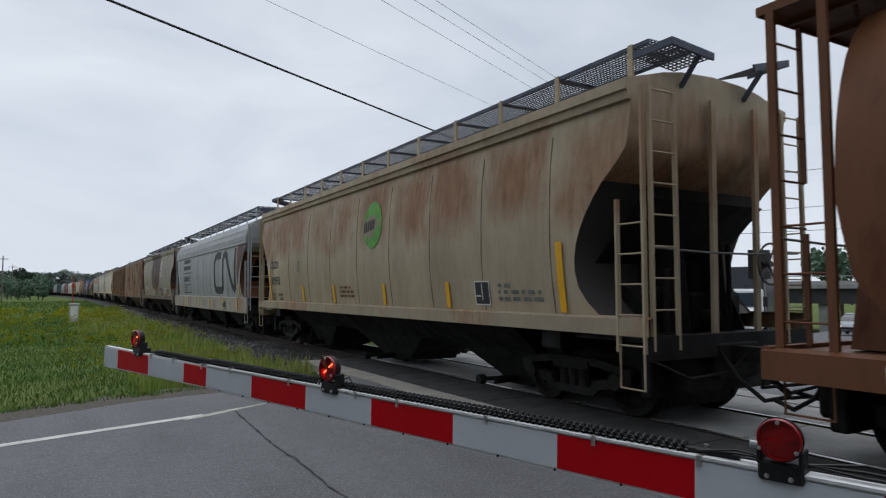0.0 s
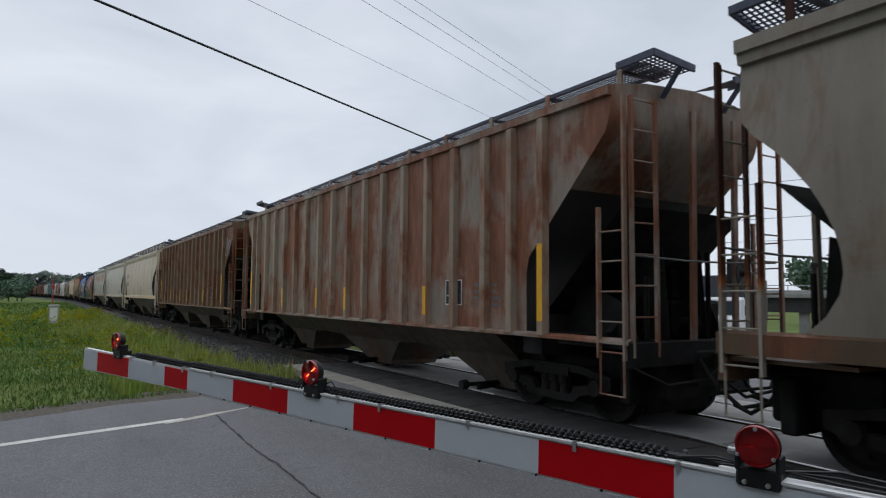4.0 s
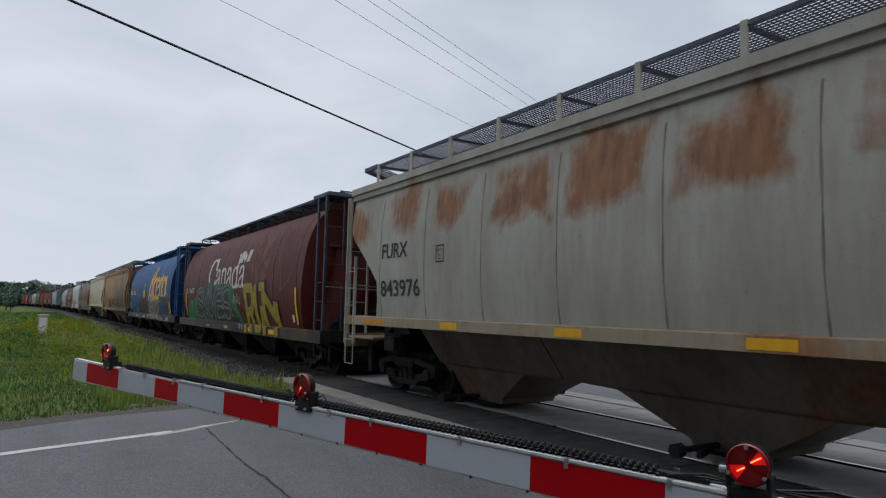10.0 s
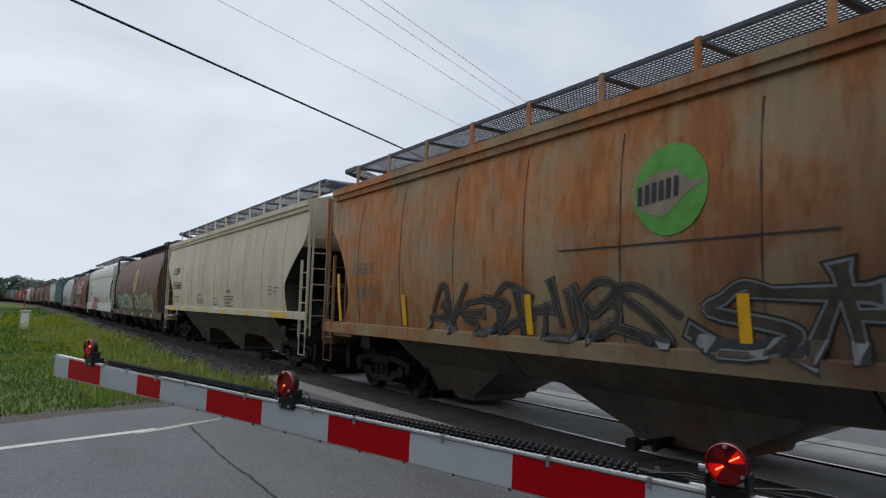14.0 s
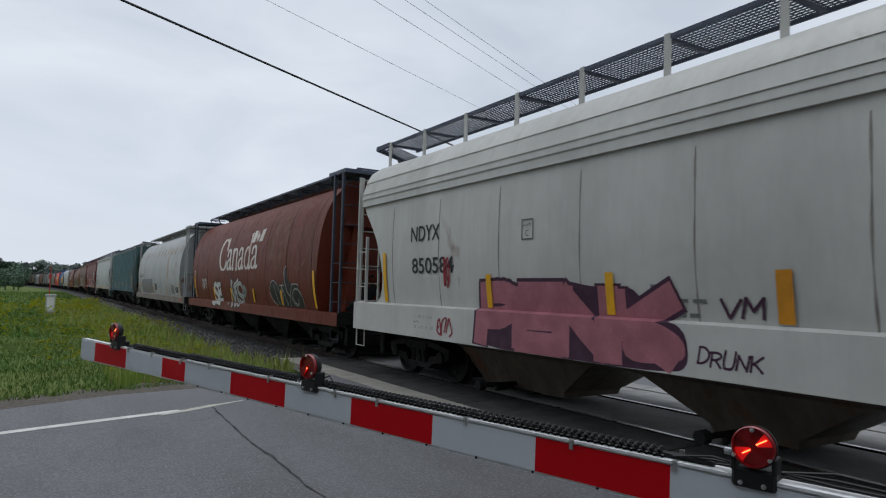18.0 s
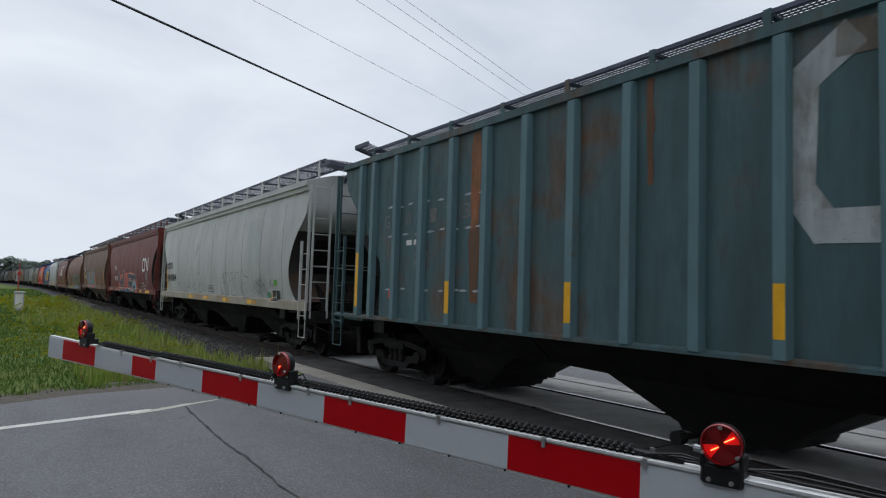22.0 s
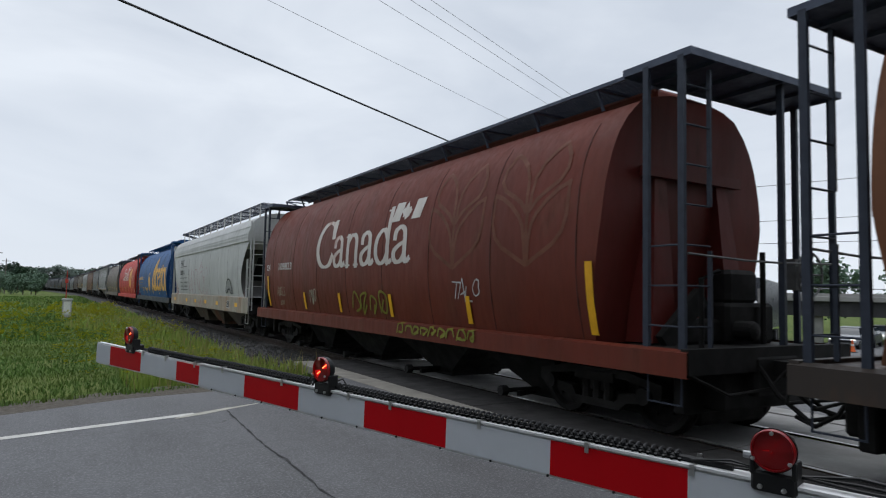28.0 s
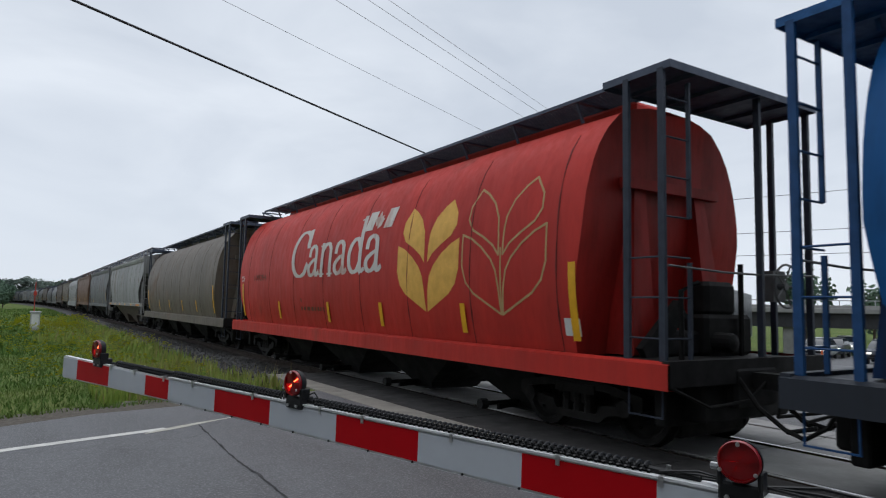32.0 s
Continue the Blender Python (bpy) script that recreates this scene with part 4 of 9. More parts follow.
# Bead colours, mostly darker than their paints to draw the seams' shadow.
SEAM_TINT = {"deep_blue_paint": (0.012, 0.022, 0.055), "maroon_paint": (0.07, 0.015, 0.012), "red_brown_paint": (0.085, 0.022, 0.014), "faded_bright_red_paint": (0.20, 0.022, 0.018),
             "clean_beige_paint": (0.36, 0.30, 0.225), "white_paint": (0.34, 0.31, 0.27), "off_white_paint": (0.34, 0.30, 0.25), "silver_grey_paint": (0.37, 0.37, 0.35), "light_grey_paint": (0.34, 0.34, 0.325), "pale_grey_paint_with_rust": (0.30, 0.265, 0.215), "rust_stained_tan_paint": (0.15, 0.115, 0.075),
             "deep_maroon_paint": (0.10, 0.022, 0.018)}
M["walk_grey"] = plain("dull_galvanised_grating", (0.085, 0.097, 0.135), 0.6, 0.2, 0.3)
M["galv_dark"] = plain("grimy_galvanised_steel", (0.14, 0.14, 0.14), 0.6, 0.3, 0.3)

# ---------------------------------------------------------------- the train
TRACK_X = 7.35
SPEED = 13.65
BEND = 120.0       # the track is straight up to here, then bends slowly away
BEND_R = 2600.0
# where the couplers between the cars meet, along the track, at the start
JOINTS = {0: -13.5, 1: 4.35, 2: 23.25, 3: 41.4, 4: 59.2, 5: 77.7, 6: 96.0, 7: 113.7, 8: 132.05, 9: 150.4, 10: 168.75, 11: 186.95, 12: 205.5, 13: 222.9, 14: 241.0, 15: 259.2, 16: 276.95,
          17: 295.45, 18: 313.9, 19: 332.3, 20: 350.3, 21: 368.3, 22: 386.3, 23: 404.5, 24: 422.6, 25: 440.8, 26: 459.0}


def joint(i):
    ks = sorted(JOINTS)
    if i <= ks[0]:
        return JOINTS[ks[0]] + (i - ks[0]) * 18.2
    for a, b in zip(ks, ks[1:]):
        if i <= b:
            return JOINTS[a] + (JOINTS[b] - JOINTS[a]) * (i - a) / (b - a)
    return JOINTS[ks[-1]] + (i - ks[-1]) * 18.1


def on_track(s):
    """The pose of a car whose middle is s metres along the track."""
    if s <= BEND:
        return pose(TRACK_X, s, 0)
    a = (s - BEND) / BEND_R
    return pose(TRACK_X - BEND_R * (1 - math.cos(a)), BEND + BEND_R * math.sin(a), 0, 0, 0, math.degrees(a))


RUST = (0.13, 0.05, 0.022)
PANEL = (2 * LH - 3.4) / 8
P = {
    "tan": car_paint("rust_stained_tan_paint", (0.43, 0.345, 0.235), 0.64, (0.165, 0.070, 0.030), 0.4, (0.15, 0.11, 0.07), panels=(0.0, PANEL, 3.3, 0.8, 0.14, 0.11)),
    "orange_tan": car_paint("orange_rust_stained_tan_paint", (0.38, 0.27, 0.15), 0.62, (0.30, 0.10, 0.024), 0.5, (0.05, 0.04, 0.03), dark_smear=(3.0, -4.5, 1.4, 3.2)),
    "cn_grey": car_paint("weathered_grey_paint", (0.33, 0.335, 0.34), 0.05, RUST, 0.35, (0.14, 0.135, 0.13)),
    "ic_tan": car_paint("dull_beige_paint", (0.30, 0.265, 0.215), 0.3, RUST, 0.4, stain=(0.2, 3.7, 2.35, 1.95)),
    "rib_pale": car_paint("rust_streaked_pale_paint", (0.33, 0.27, 0.22), 0.66, (0.15, 0.055, 0.028), 0.45),
    "rib_rust": car_paint("heavily_rusted_paint", (0.235, 0.155, 0.092), 0.72, (0.11, 0.032, 0.014), 0.6, (0.075, 0.052, 0.036), panels=(6.81, 0.885, 3.0, 1.2, 0.08, 0.065)),
    "beige": car_paint("clean_beige_paint", (0.60, 0.505, 0.385), 0.04, RUST, 0.3, (0.20, 0.18, 0.15)),
    "cream": car_paint("off_white_paint", (0.53, 0.485, 0.415), 0.06, RUST, 0.25, (0.22, 0.20, 0.17)),
    "grey_rust": car_paint("pale_grey_paint_with_rust", (0.44, 0.415, 0.36), 0.46, (0.20, 0.082, 0.036), 0.5, (0.23, 0.185, 0.13), panels=(0.0, PANEL, 3.38, 0.62, 0.13, 0.06)),
    "maroon": car_paint("maroon_paint", (0.105, 0.014, 0.011), 0.18, (0.06, 0.02, 0.014), 0.4, (0.05, 0.03, 0.022)),
    "redbrown": car_paint("red_brown_paint", (0.140, 0.024, 0.011), 0.22, (0.09, 0.028, 0.015), 0.4, (0.055, 0.028, 0.02)),
    "brown": car_paint("dark_brown_paint", (0.170, 0.068, 0.031), 0.35, (0.09, 0.033, 0.016), 0.45, (0.04, 0.028, 0.02)),
    "red": car_paint("faded_bright_red_paint", (0.52, 0.030, 0.020), 0.08, (0.20, 0.03, 0.02), 0.35, (0.10, 0.025, 0.02)),
    "blue": car_paint("deep_blue_paint", (0.004, 0.090, 0.27), 0.05, (0.02, 0.03, 0.055), 0.5, (0.018, 0.025, 0.045)),
    # End walls: soot, plus the shade between cars put into a darker paint.
    "blue_end": car_paint("sooty_shaded_blue_paint", (0.004, 0.040, 0.14), 0.05, (0.02, 0.03, 0.05), 0.8, (0.010, 0.012, 0.020)),
    "red_end": car_paint("sooty_shaded_red_paint", (0.33, 0.014, 0.010), 0.08, (0.12, 0.02, 0.015), 0.6, (0.05, 0.012, 0.010)),
    "teal": car_paint("grimy_blue_green_paint", (0.070, 0.128, 0.140), 0.38, (0.085, 0.05, 0.03), 0.6, (0.035, 0.038, 0.036)),
    "white": car_paint("white_paint", (0.56, 0.55, 0.51), 0.03, RUST, 0.25, (0.26, 0.24, 0.21)),
    "drum_grey": car_paint("light_grey_paint", (0.40, 0.405, 0.40), 0.14, (0.20, 0.12, 0.06), 0.3, (0.2, 0.19, 0.17)),
    "silver": car_paint("silver_grey_paint", (0.46, 0.465, 0.455), 0.05, RUST, 0.3, (0.2, 0.19, 0.18)),
    "cn_maroon": car_paint("deep_maroon_paint", (0.155, 0.027, 0.023), 0.1, (0.07, 0.02, 0.015), 0.35, (0.05, 0.028, 0.024)),
    "brown_mix": car_paint("mottled_brown_paint", (0.16, 0.08, 0.047), 0.45, (0.085, 0.035, 0.02), 0.45, (0.045, 0.03, 0.024)),
    "dusty": car_paint("dusty_hopper_paint", (0.15, 0.125, 0.10), 0.2, RUST, 0.75, (0.05, 0.042, 0.035)),
    "olive": car_paint("grey_brown_paint", (0.15, 0.125, 0.10), 0.25, (0.09, 0.05, 0.03), 0.45, (0.06, 0.05, 0.04)),
}
for name, c in (("far_grey", (0.15, 0.155, 0.165)), ("far_dark", (0.08, 0.083, 0.09)), ("far_brown", (0.10, 0.075, 0.068)), ("far_pale", (0.30, 0.30, 0.295))):
    P[name] = car_paint({"far_grey": "grimy_grey_paint", "far_dark": "sooty_dark_grey_paint", "far_brown": "faded_brown_paint", "far_pale": "grimy_pale_grey_paint"}[name], c, 0.2, (0.10, 0.06, 0.04), 0.5, (0.05, 0.048, 0.045))
# Ribs take their own paints; the blue-green ribs are clearly lighter than the panels.
RIB_PAINT["grimy_blue_green_paint"] = car_paint("lighter_blue_green_rib_paint", (0.125, 0.215, 0.235), 0.24, (0.12, 0.055, 0.03), 0.35, (0.05, 0.06, 0.06))
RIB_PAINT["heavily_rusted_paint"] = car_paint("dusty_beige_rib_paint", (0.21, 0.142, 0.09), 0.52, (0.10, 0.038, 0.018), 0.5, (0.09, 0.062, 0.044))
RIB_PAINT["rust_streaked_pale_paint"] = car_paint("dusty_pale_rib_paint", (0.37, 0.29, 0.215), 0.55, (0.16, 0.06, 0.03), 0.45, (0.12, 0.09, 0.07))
# Dark sheet paint, with the end recess's shade put into its colour too.
DARK = car_paint("black_shaded_slope_sheet_paint", (0.055, 0.052, 0.050), 0.2, (0.07, 0.04, 0.025), 0.4, (0.05, 0.045, 0.04))
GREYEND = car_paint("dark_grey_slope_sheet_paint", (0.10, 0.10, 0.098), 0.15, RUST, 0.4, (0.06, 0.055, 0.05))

# number: kind, body paint, end paint, walk material, hopper paint, label
TRAIN = {
    0: ("drum", "brown", "brown", "brown", None, "rusty brown cylindrical hopper car with open end platforms"),
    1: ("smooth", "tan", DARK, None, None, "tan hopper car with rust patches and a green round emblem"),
    2: ("stepped", "cn_grey", "brown", None, None, "weathered grey hopper car with large dark initials"),
    3: ("smooth", "ic_tan", DARK, None, None, "dull beige hopper car with a big dark rust stain"),
    4: ("ribbed", "rib_pale", DARK, None, "dusty", "rust-streaked pale hopper car with upright side ribs"),
    5: ("ribbed", "rib_rust", DARK, None, "dusty", "heavily rusted hopper car with upright side ribs"),
    6: ("high", "beige", DARK, None, "dusty", "clean beige hopper car with dark lettering"),
    7: ("high", "cream", DARK, None, "dusty", "off-white hopper car with black lettering"),
    8: ("high", "grey_rust", DARK, None, "dusty", "pale grey hopper car with orange rust along the top"),
    9: ("drum", "maroon", "maroon", "navy", None, "maroon cylindrical hopper car with grey and yellow graffiti"),
    10: ("drum", "blue", "blue_end", "dark_blue", None, "blue cylindrical hopper car with golden lettering and graffiti"),
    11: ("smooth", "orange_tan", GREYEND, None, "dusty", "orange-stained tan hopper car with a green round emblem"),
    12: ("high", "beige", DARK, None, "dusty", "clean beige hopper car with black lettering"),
    13: ("drum", "brown_mix", "brown", "navy", None, "brown cylindrical hopper car with graffiti along its foot"),
    14: ("stepped", "white", DARK, None, "dusty", "white hopper car with a pink graffiti piece"),
    15: ("drum", "redbrown", "redbrown", "navy", None, "red-brown cylindrical hopper car with white lettering and black graffiti"),
    16: ("drum", "drum_grey", "cn_grey", "cn_grey", None, "light grey cylindrical hopper car with faint rust marks"),
    17: ("ribbed", "teal", "teal", None, None, "grimy blue-green hopper car with upright side ribs"),
    18: ("smooth", "silver", DARK, None, None, "silver-grey hopper car with black spray tags"),
    19: ("smooth", "cn_maroon", DARK, None, None, "deep maroon hopper car with blue and orange graffiti"),
    20: ("smooth", "brown_mix", DARK, None, "dusty", "brown-stained hopper car with a graffiti piece"),
    21: ("drum", "brown", "brown", "navy", None, "brown cylindrical hopper car with pale blue graffiti"),
    22: ("drum", "redbrown", "maroon", "navy", None, "red-brown cylindrical hopper car with white lettering"),
    23: ("stepped", "silver", GREYEND, None, "dusty", "light grey hopper car with thin red spray tags"),
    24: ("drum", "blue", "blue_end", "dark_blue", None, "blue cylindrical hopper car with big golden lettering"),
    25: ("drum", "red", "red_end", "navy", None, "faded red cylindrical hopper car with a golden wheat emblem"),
    26: ("drum", "olive", "olive", "navy", None, "grey-brown cylindrical hopper car"),
    27: ("high", "far_pale", DARK, None, "dusty", "grimy pale grey hopper car of the train"),
    28: ("smooth", "far_grey", DARK, None, None, "grimy grey hopper car of the train"),
    29: ("smooth", "brown_mix", DARK, None, None, "plain brown-stained hopper car of the train"),
}
M["dark_blue"] = plain("grimy_dark_blue_paint", (0.018, 0.11, 0.30), 0.6, 0, 0.4)
M["navy"] = plain("dark_slate_grating_paint", (0.075, 0.090, 0.13), 0.55, 0.1, 0.3)
CARS = {}
KIND = {}
LAST = 52


def paint_of(p):
    return P.get(p) or M.get(p) if isinstance(p, str) else p


GRIMY_SILL = car_paint("grime_caked_sill_paint", (0.048, 0.038, 0.032), 0.4, (0.09, 0.045, 0.025), 0.5, (0.04, 0.035, 0.03))
DUSTY_SILL = car_paint("dust_caked_beige_sill", (0.36, 0.32, 0.26), 0.35, (0.20, 0.12, 0.07), 0.5, (0.14, 0.11, 0.08))
BROWN_SILL = car_paint("brown_grey_dirty_sill", (0.19, 0.16, 0.135), 0.3, (0.13, 0.08, 0.05), 0.5, (0.085, 0.07, 0.058))
NAVY_SILL = car_paint("soot_caked_navy_sill", (0.032, 0.038, 0.05), 0.3, (0.07, 0.045, 0.03), 0.5, (0.03, 0.03, 0.03))
TAN_SILL = car_paint("stained_tan_sill", (0.37, 0.30, 0.21), 0.45, (0.20, 0.095, 0.045), 0.4, (0.16, 0.12, 0.08))
RUSTY_SILL = car_paint("rust_brown_sill", (0.12, 0.075, 0.045), 0.5, (0.10, 0.04, 0.02), 0.5, (0.05, 0.04, 0.03))
SILLS = {3: RUSTY_SILL, 1: TAN_SILL, 8: TAN_SILL, 9: GRIMY_SILL, 16: BROWN_SILL, 18: DUSTY_SILL, 23: DUSTY_SILL, 2: DUSTY_SILL, 10: NAVY_SILL, 24: NAVY_SILL, 21: GRIMY_SILL, 13: GRIMY_SILL}


def build_train():
    far = ["far_grey", "far_dark", "far_brown", "far_grey", "far_pale", "cn_grey", "far_dark", "far_brown", "olive", "far_grey"]
    kinds = ["smooth", "drum", "high", "ribbed", "stepped"]
    r = random.Random(5)
    for i in range(0, LAST + 1):
        if i in TRAIN:
            kind, p, e, w, h, label = TRAIN[i]
        else:
            kind, p = r.choice(kinds), r.choice(far)
            e, w, h, label = DARK, None, None, "distant hopper car in %s" % P[p].name.replace("_", " ")
        bays = 3
        car = rail_car(kind, paint_of(p), paint_of(e), label, bays, 9 if kind != "drum" else 8,
                       paint_of(w) if w else None, SILLS.get(i), paint_of(h) if h else None, close=i < 27)
        car.matrix_basis = on_track((joint(i) + joint(i + 1)) / 2)
        CARS[i], KIND[i] = car, kind


build_train()

# ---------------------------------------------------------------- lettering, emblems, tape and graffiti
SPRAY = {
    "black": plain("black_spray_paint", (0.012, 0.012, 0.013), 0.5, 0, 0.3, 6),
    "white": plain("white_spray_paint", (0.55, 0.55, 0.54), 0.55, 0, 0.25, 6),
    "silver": plain("silver_spray_paint", (0.33, 0.335, 0.34), 0.45, 0.2, 0.35, 5),
    "pink": plain("dusty_pink_spray_paint", (0.42, 0.15, 0.18), 0.6, 0, 0.35, 3),
    "plum": plain("dark_plum_spray_paint", (0.06, 0.02, 0.045), 0.6, 0, 0.3, 5),
    "coral": plain("coral_spray_paint", (0.55, 0.10, 0.06), 0.6, 0, 0.25, 4),
    "navy": plain("navy_spray_paint", (0.012, 0.03, 0.09), 0.5, 0, 0.3, 5),
    "sky": plain("pale_blue_spray_paint", (0.25, 0.45, 0.52), 0.55, 0, 0.3, 4),
    "teal": plain("grey_teal_spray_paint", (0.10, 0.19, 0.20), 0.6, 0, 0.4, 3),
    "green": plain("green_spray_paint", (0.03, 0.16, 0.08), 0.6, 0, 0.35, 4),
    "cream": plain("cream_spray_paint", (0.42, 0.36, 0.22), 0.6, 0, 0.35, 4),
    "yellow": plain("mustard_spray_paint", (0.36, 0.26, 0.02), 0.6, 0, 0.35, 4),
    "grey": plain("grey_spray_paint", (0.13, 0.14, 0.145), 0.6, 0, 0.4, 4),
    "red": plain("red_marker_paint", (0.30, 0.012, 0.03), 0.5, 0, 0.25, 6),
    "lime": plain("thin_lime_spray_paint", (0.22, 0.22, 0.02), 0.6, 0, 0.4, 4),
    "rosy": plain("reddish_brown_spray_paint", (0.20, 0.07, 0.05), 0.6, 0, 0.4, 4),
    "dark_smear": plain("sooty_brown_smear", (0.075, 0.058, 0.042), 0.7, 0, 0.5, 4),
    "ash": plain("pale_ash_spray_paint", (0.20, 0.21, 0.215), 0.6, 0, 0.4, 4),
    "olive": plain("dull_olive_spray_paint", (0.14, 0.135, 0.075), 0.6, 0, 0.4, 4),
    "maroon": plain("dark_wine_spray_paint", (0.10, 0.018, 0.025), 0.6, 0, 0.35, 4),
    "blue": plain("deep_blue_spray_paint", (0.02, 0.07, 0.19), 0.55, 0, 0.35, 4),
    "dull_black": plain("thin_black_spray_paint", (0.022, 0.023, 0.026), 0.6, 0, 0.35, 6),
    "yellow_thin": plain("thin_ochre_overspray", (0.20, 0.115, 0.02), 0.6, 0, 0.45, 3),
    "lichen": plain("pale_lime_spray_paint", (0.36, 0.44, 0.22), 0.6, 0, 0.4, 4),
    "bone": plain("bone_coloured_spray_paint", (0.42, 0.41, 0.32), 0.6, 0, 0.4, 4),
}


PATCH = car_paint("dark_brown_repair_patch", (0.075, 0.030, 0.022), 0.3, (0.05, 0.02, 0.013), 0.4, (0.03, 0.02, 0.015))


def words(i, s, y, z, h, w, material, bold=0.0, label="", slant=0.0):
    """Lettering on car i, fitted to a width; its left end at y and its foot at z."""
    car, kind = CARS[i], KIND[i]
    me = text_mesh(s, h, bold)
    x1 = max(v.co.x for v in me.vertices)
    x0 = min(v.co.x for v in me.vertices)
    for v in me.vertices:
        v.co.x = (v.co.x - x0) * w / (x1 - x0) + slant * v.co.y
    return part("lettering", wrap(me, kind, y, z), material, car, label)


def shapes(i, polys, y, z, material, name="marking", extra=0.010):
    return poly(CARS[i], KIND[i], polys, y, z, material, name, extra)


def data_panel(i, y, z, w=0.5, h=0.4):
    shapes(i, [rect(0, 0, w, h)], y, z, M["black_mark"], "data_panel", 0.012)
    t = 0.018
    shapes(i, [rect(0, 0, w, t), rect(0, h - t, w, t), rect(0, 0, t, h), rect(w - t, 0, t, h), rect(w * .48, h * .2, t, h * .7), rect(w * .1, h * .35, w * .3, .02)], y, z, M["white_mark"], "panel_border", 0.016)


def plate_mark(i, y, z, material, s=0.30):
    t = 0.022
    shapes(i, [rect(0, 0, s, t), rect(0, s * 1.05, s, t), rect(0, 0, t, s * 1.05), rect(s - t, 0, t, s * 1.05 + t)], y, z, material, "stencilled_frame")
    words(i, "C", y - s * .34, z + s * .2, s * .34, s * .28, material)
    words(i, "PLATE", y - s * .16, z + s * .72, s * .16, s * .68, material)


def side_tapes(i, ends=(7.0, -7.05), mids=(3.9, 1.35, -1.45, -4.2), z=1.30, tall=1.0, short=0.5, w=0.13, material=None):
    tape(CARS[i], KIND[i], ends, z, w, tall, material)
    tape(CARS[i], KIND[i], mids, z, w, short, material)


def foot_tapes(i, spots, w=0.5, h=0.11, material=None):
    sill_tape(CARS[i], KIND[i], spots, w, h, material)


def emblem_disc(i, y, z, rx, rz):
    """A round green emblem with a tan blade across it."""
    shapes(i, [arc(0, 0, rx, rz, 0, 360, 28)[:-1]], y, z, M["green_mark"], "emblem")
    blade = arc(-rx * .12, -rz * .08, rx * .82, rz * .5, 90, 270, 10) + [(rx * .55, -rz * .1), (rx * 1.0, rz * .1), (rx * .5, rz * .12), (rx * .2, rz * .42)]
    shapes(i, [blade], y, z, M["ic_mark"], "emblem_blade", 0.014)
    tagged(shapes(i, [rect(-rx * .88 + k * rx * .2, -rz * .3 + k * .012, rx * .13, rz * .44) for k in range(6)], y, z, M["black_mark"], "emblem_bars", 0.018), kind="stuff")


M["ic_mark"] = plain("worn_tan_paint", (0.30, 0.24, 0.17), 0.65, 0, 0.3, 5)


def wheat(i, y, z, w, h, material, outline=False, line=0.07):
    """A wheat ear of four leaf blades and a stem."""
    low = [(.49, .0), (.34, .07), (.15, .16), (.05, .25), (.0, .38), (.0, .64), (.12, .60), (.26, .52), (.38, .42), (.44, .33), (.47, .2)]
    top = [(.475, .45), (.40, .53), (.28, .60), (.13, .67), (.06, .76), (.07, .87), (.17, 1.0), (.27, .95), (.38, .86), (.45, .74), (.47, .6)]
    c = w / 2
    ls = [[(px * w, pz * h) for px, pz in q] for q in (low, top, [(1 - a, b) for a, b in low], [(1 - a, b) for a, b in top])]
    if outline:
        q = []
        for l in ls:
            q += stroke(l + l[:1], line)
        tagged(shapes(i, q + stroke([(c, 0), (c, h * .5)], line), y, z, material, "wheat_outline", 0.004), kind="stuff")
    else:
        for l in ls:
            shapes(i, [l], y, z, material, "wheat_leaf", 0.004)


def province(i, y, z, sx, sz):
    """The province's name in big rounded golden letters, one after the other."""
    bar = .25
    word = (
        [[(0, 0), (.36, 0), (.80, .72), (1.22, 1.35), (1.20, 1.78), (.78, 1.32), (.42, .80)], [(1.17, 0), (1.58, 0), (1.50, 1.0), (1.47, 2.02), (1.20, 1.78), (1.22, 1.35)], [(.60, .30), (.72, .56), (1.20, .26), (1.18, .03)]],
        [[(1.64, 0), (1.91, 0), (1.85, 1.2), (1.90, 2.2), (1.68, 2.2), (1.62, 1.2)]],
        [[(2.0, 0), (2.26, 0), (2.16, .8), (2.20, 2.05), (1.97, 2.03), (1.92, 1.0)]] + stroke(arc(2.60, .745, .48, .62, 150, -150, 30), bar),
        stroke(arc(3.52, .735, .56, .61, 18, 322, 34), bar) + stroke([(4.02, .98), (3.44, .80)], .2),
        [[(4.18, 0), (4.47, 0), (4.38, .8), (4.42, 1.44), (4.14, 1.44), (4.10, .8)], [(4.38, 1.08), (4.70, 1.22), (4.74, 1.48), (4.40, 1.36)]],
        [[(4.80, 0), (5.06, 0), (4.95, .9), (4.93, 1.64), (4.70, 1.60), (4.72, .9)], [(4.93, 1.22), (5.04, 1.22), (5.04, 1.48), (4.93, 1.48)]],
        stroke(arc(5.60, .73, .50, .61, 0, 360, 36), bar) + [[(6.30, 0), (6.57, 0), (6.42, .75), (6.34, 1.45), (6.05, 1.46), (6.06, .75)]],
    )
    for glyph in word:
        shapes(i, [[(a * sx, b * sz) for a, b in g] for g in glyph], y, z, M["gold_mark"], "letter", .014)


def noodle(i, y, z, w, h, material, line):
    """Two large joined initials as one bent band, a plain shape."""
    p = [(.30, .93), (.12, .93), (.05, .88), (.02, .76), (.02, .18), (.05, .06), (.12, .03), (.36, .03), (.42, .10), (.44, .25), (.44, .78), (.47, .90), (.53, .95), (.60, .86), (.86, .14), (.92, .06), (.97, .12), (.98, .25), (.98, .97)]
    shapes(i, stroke([(a * w, b * h) for a, b in p], line), y, z, material, "bent_emblem")


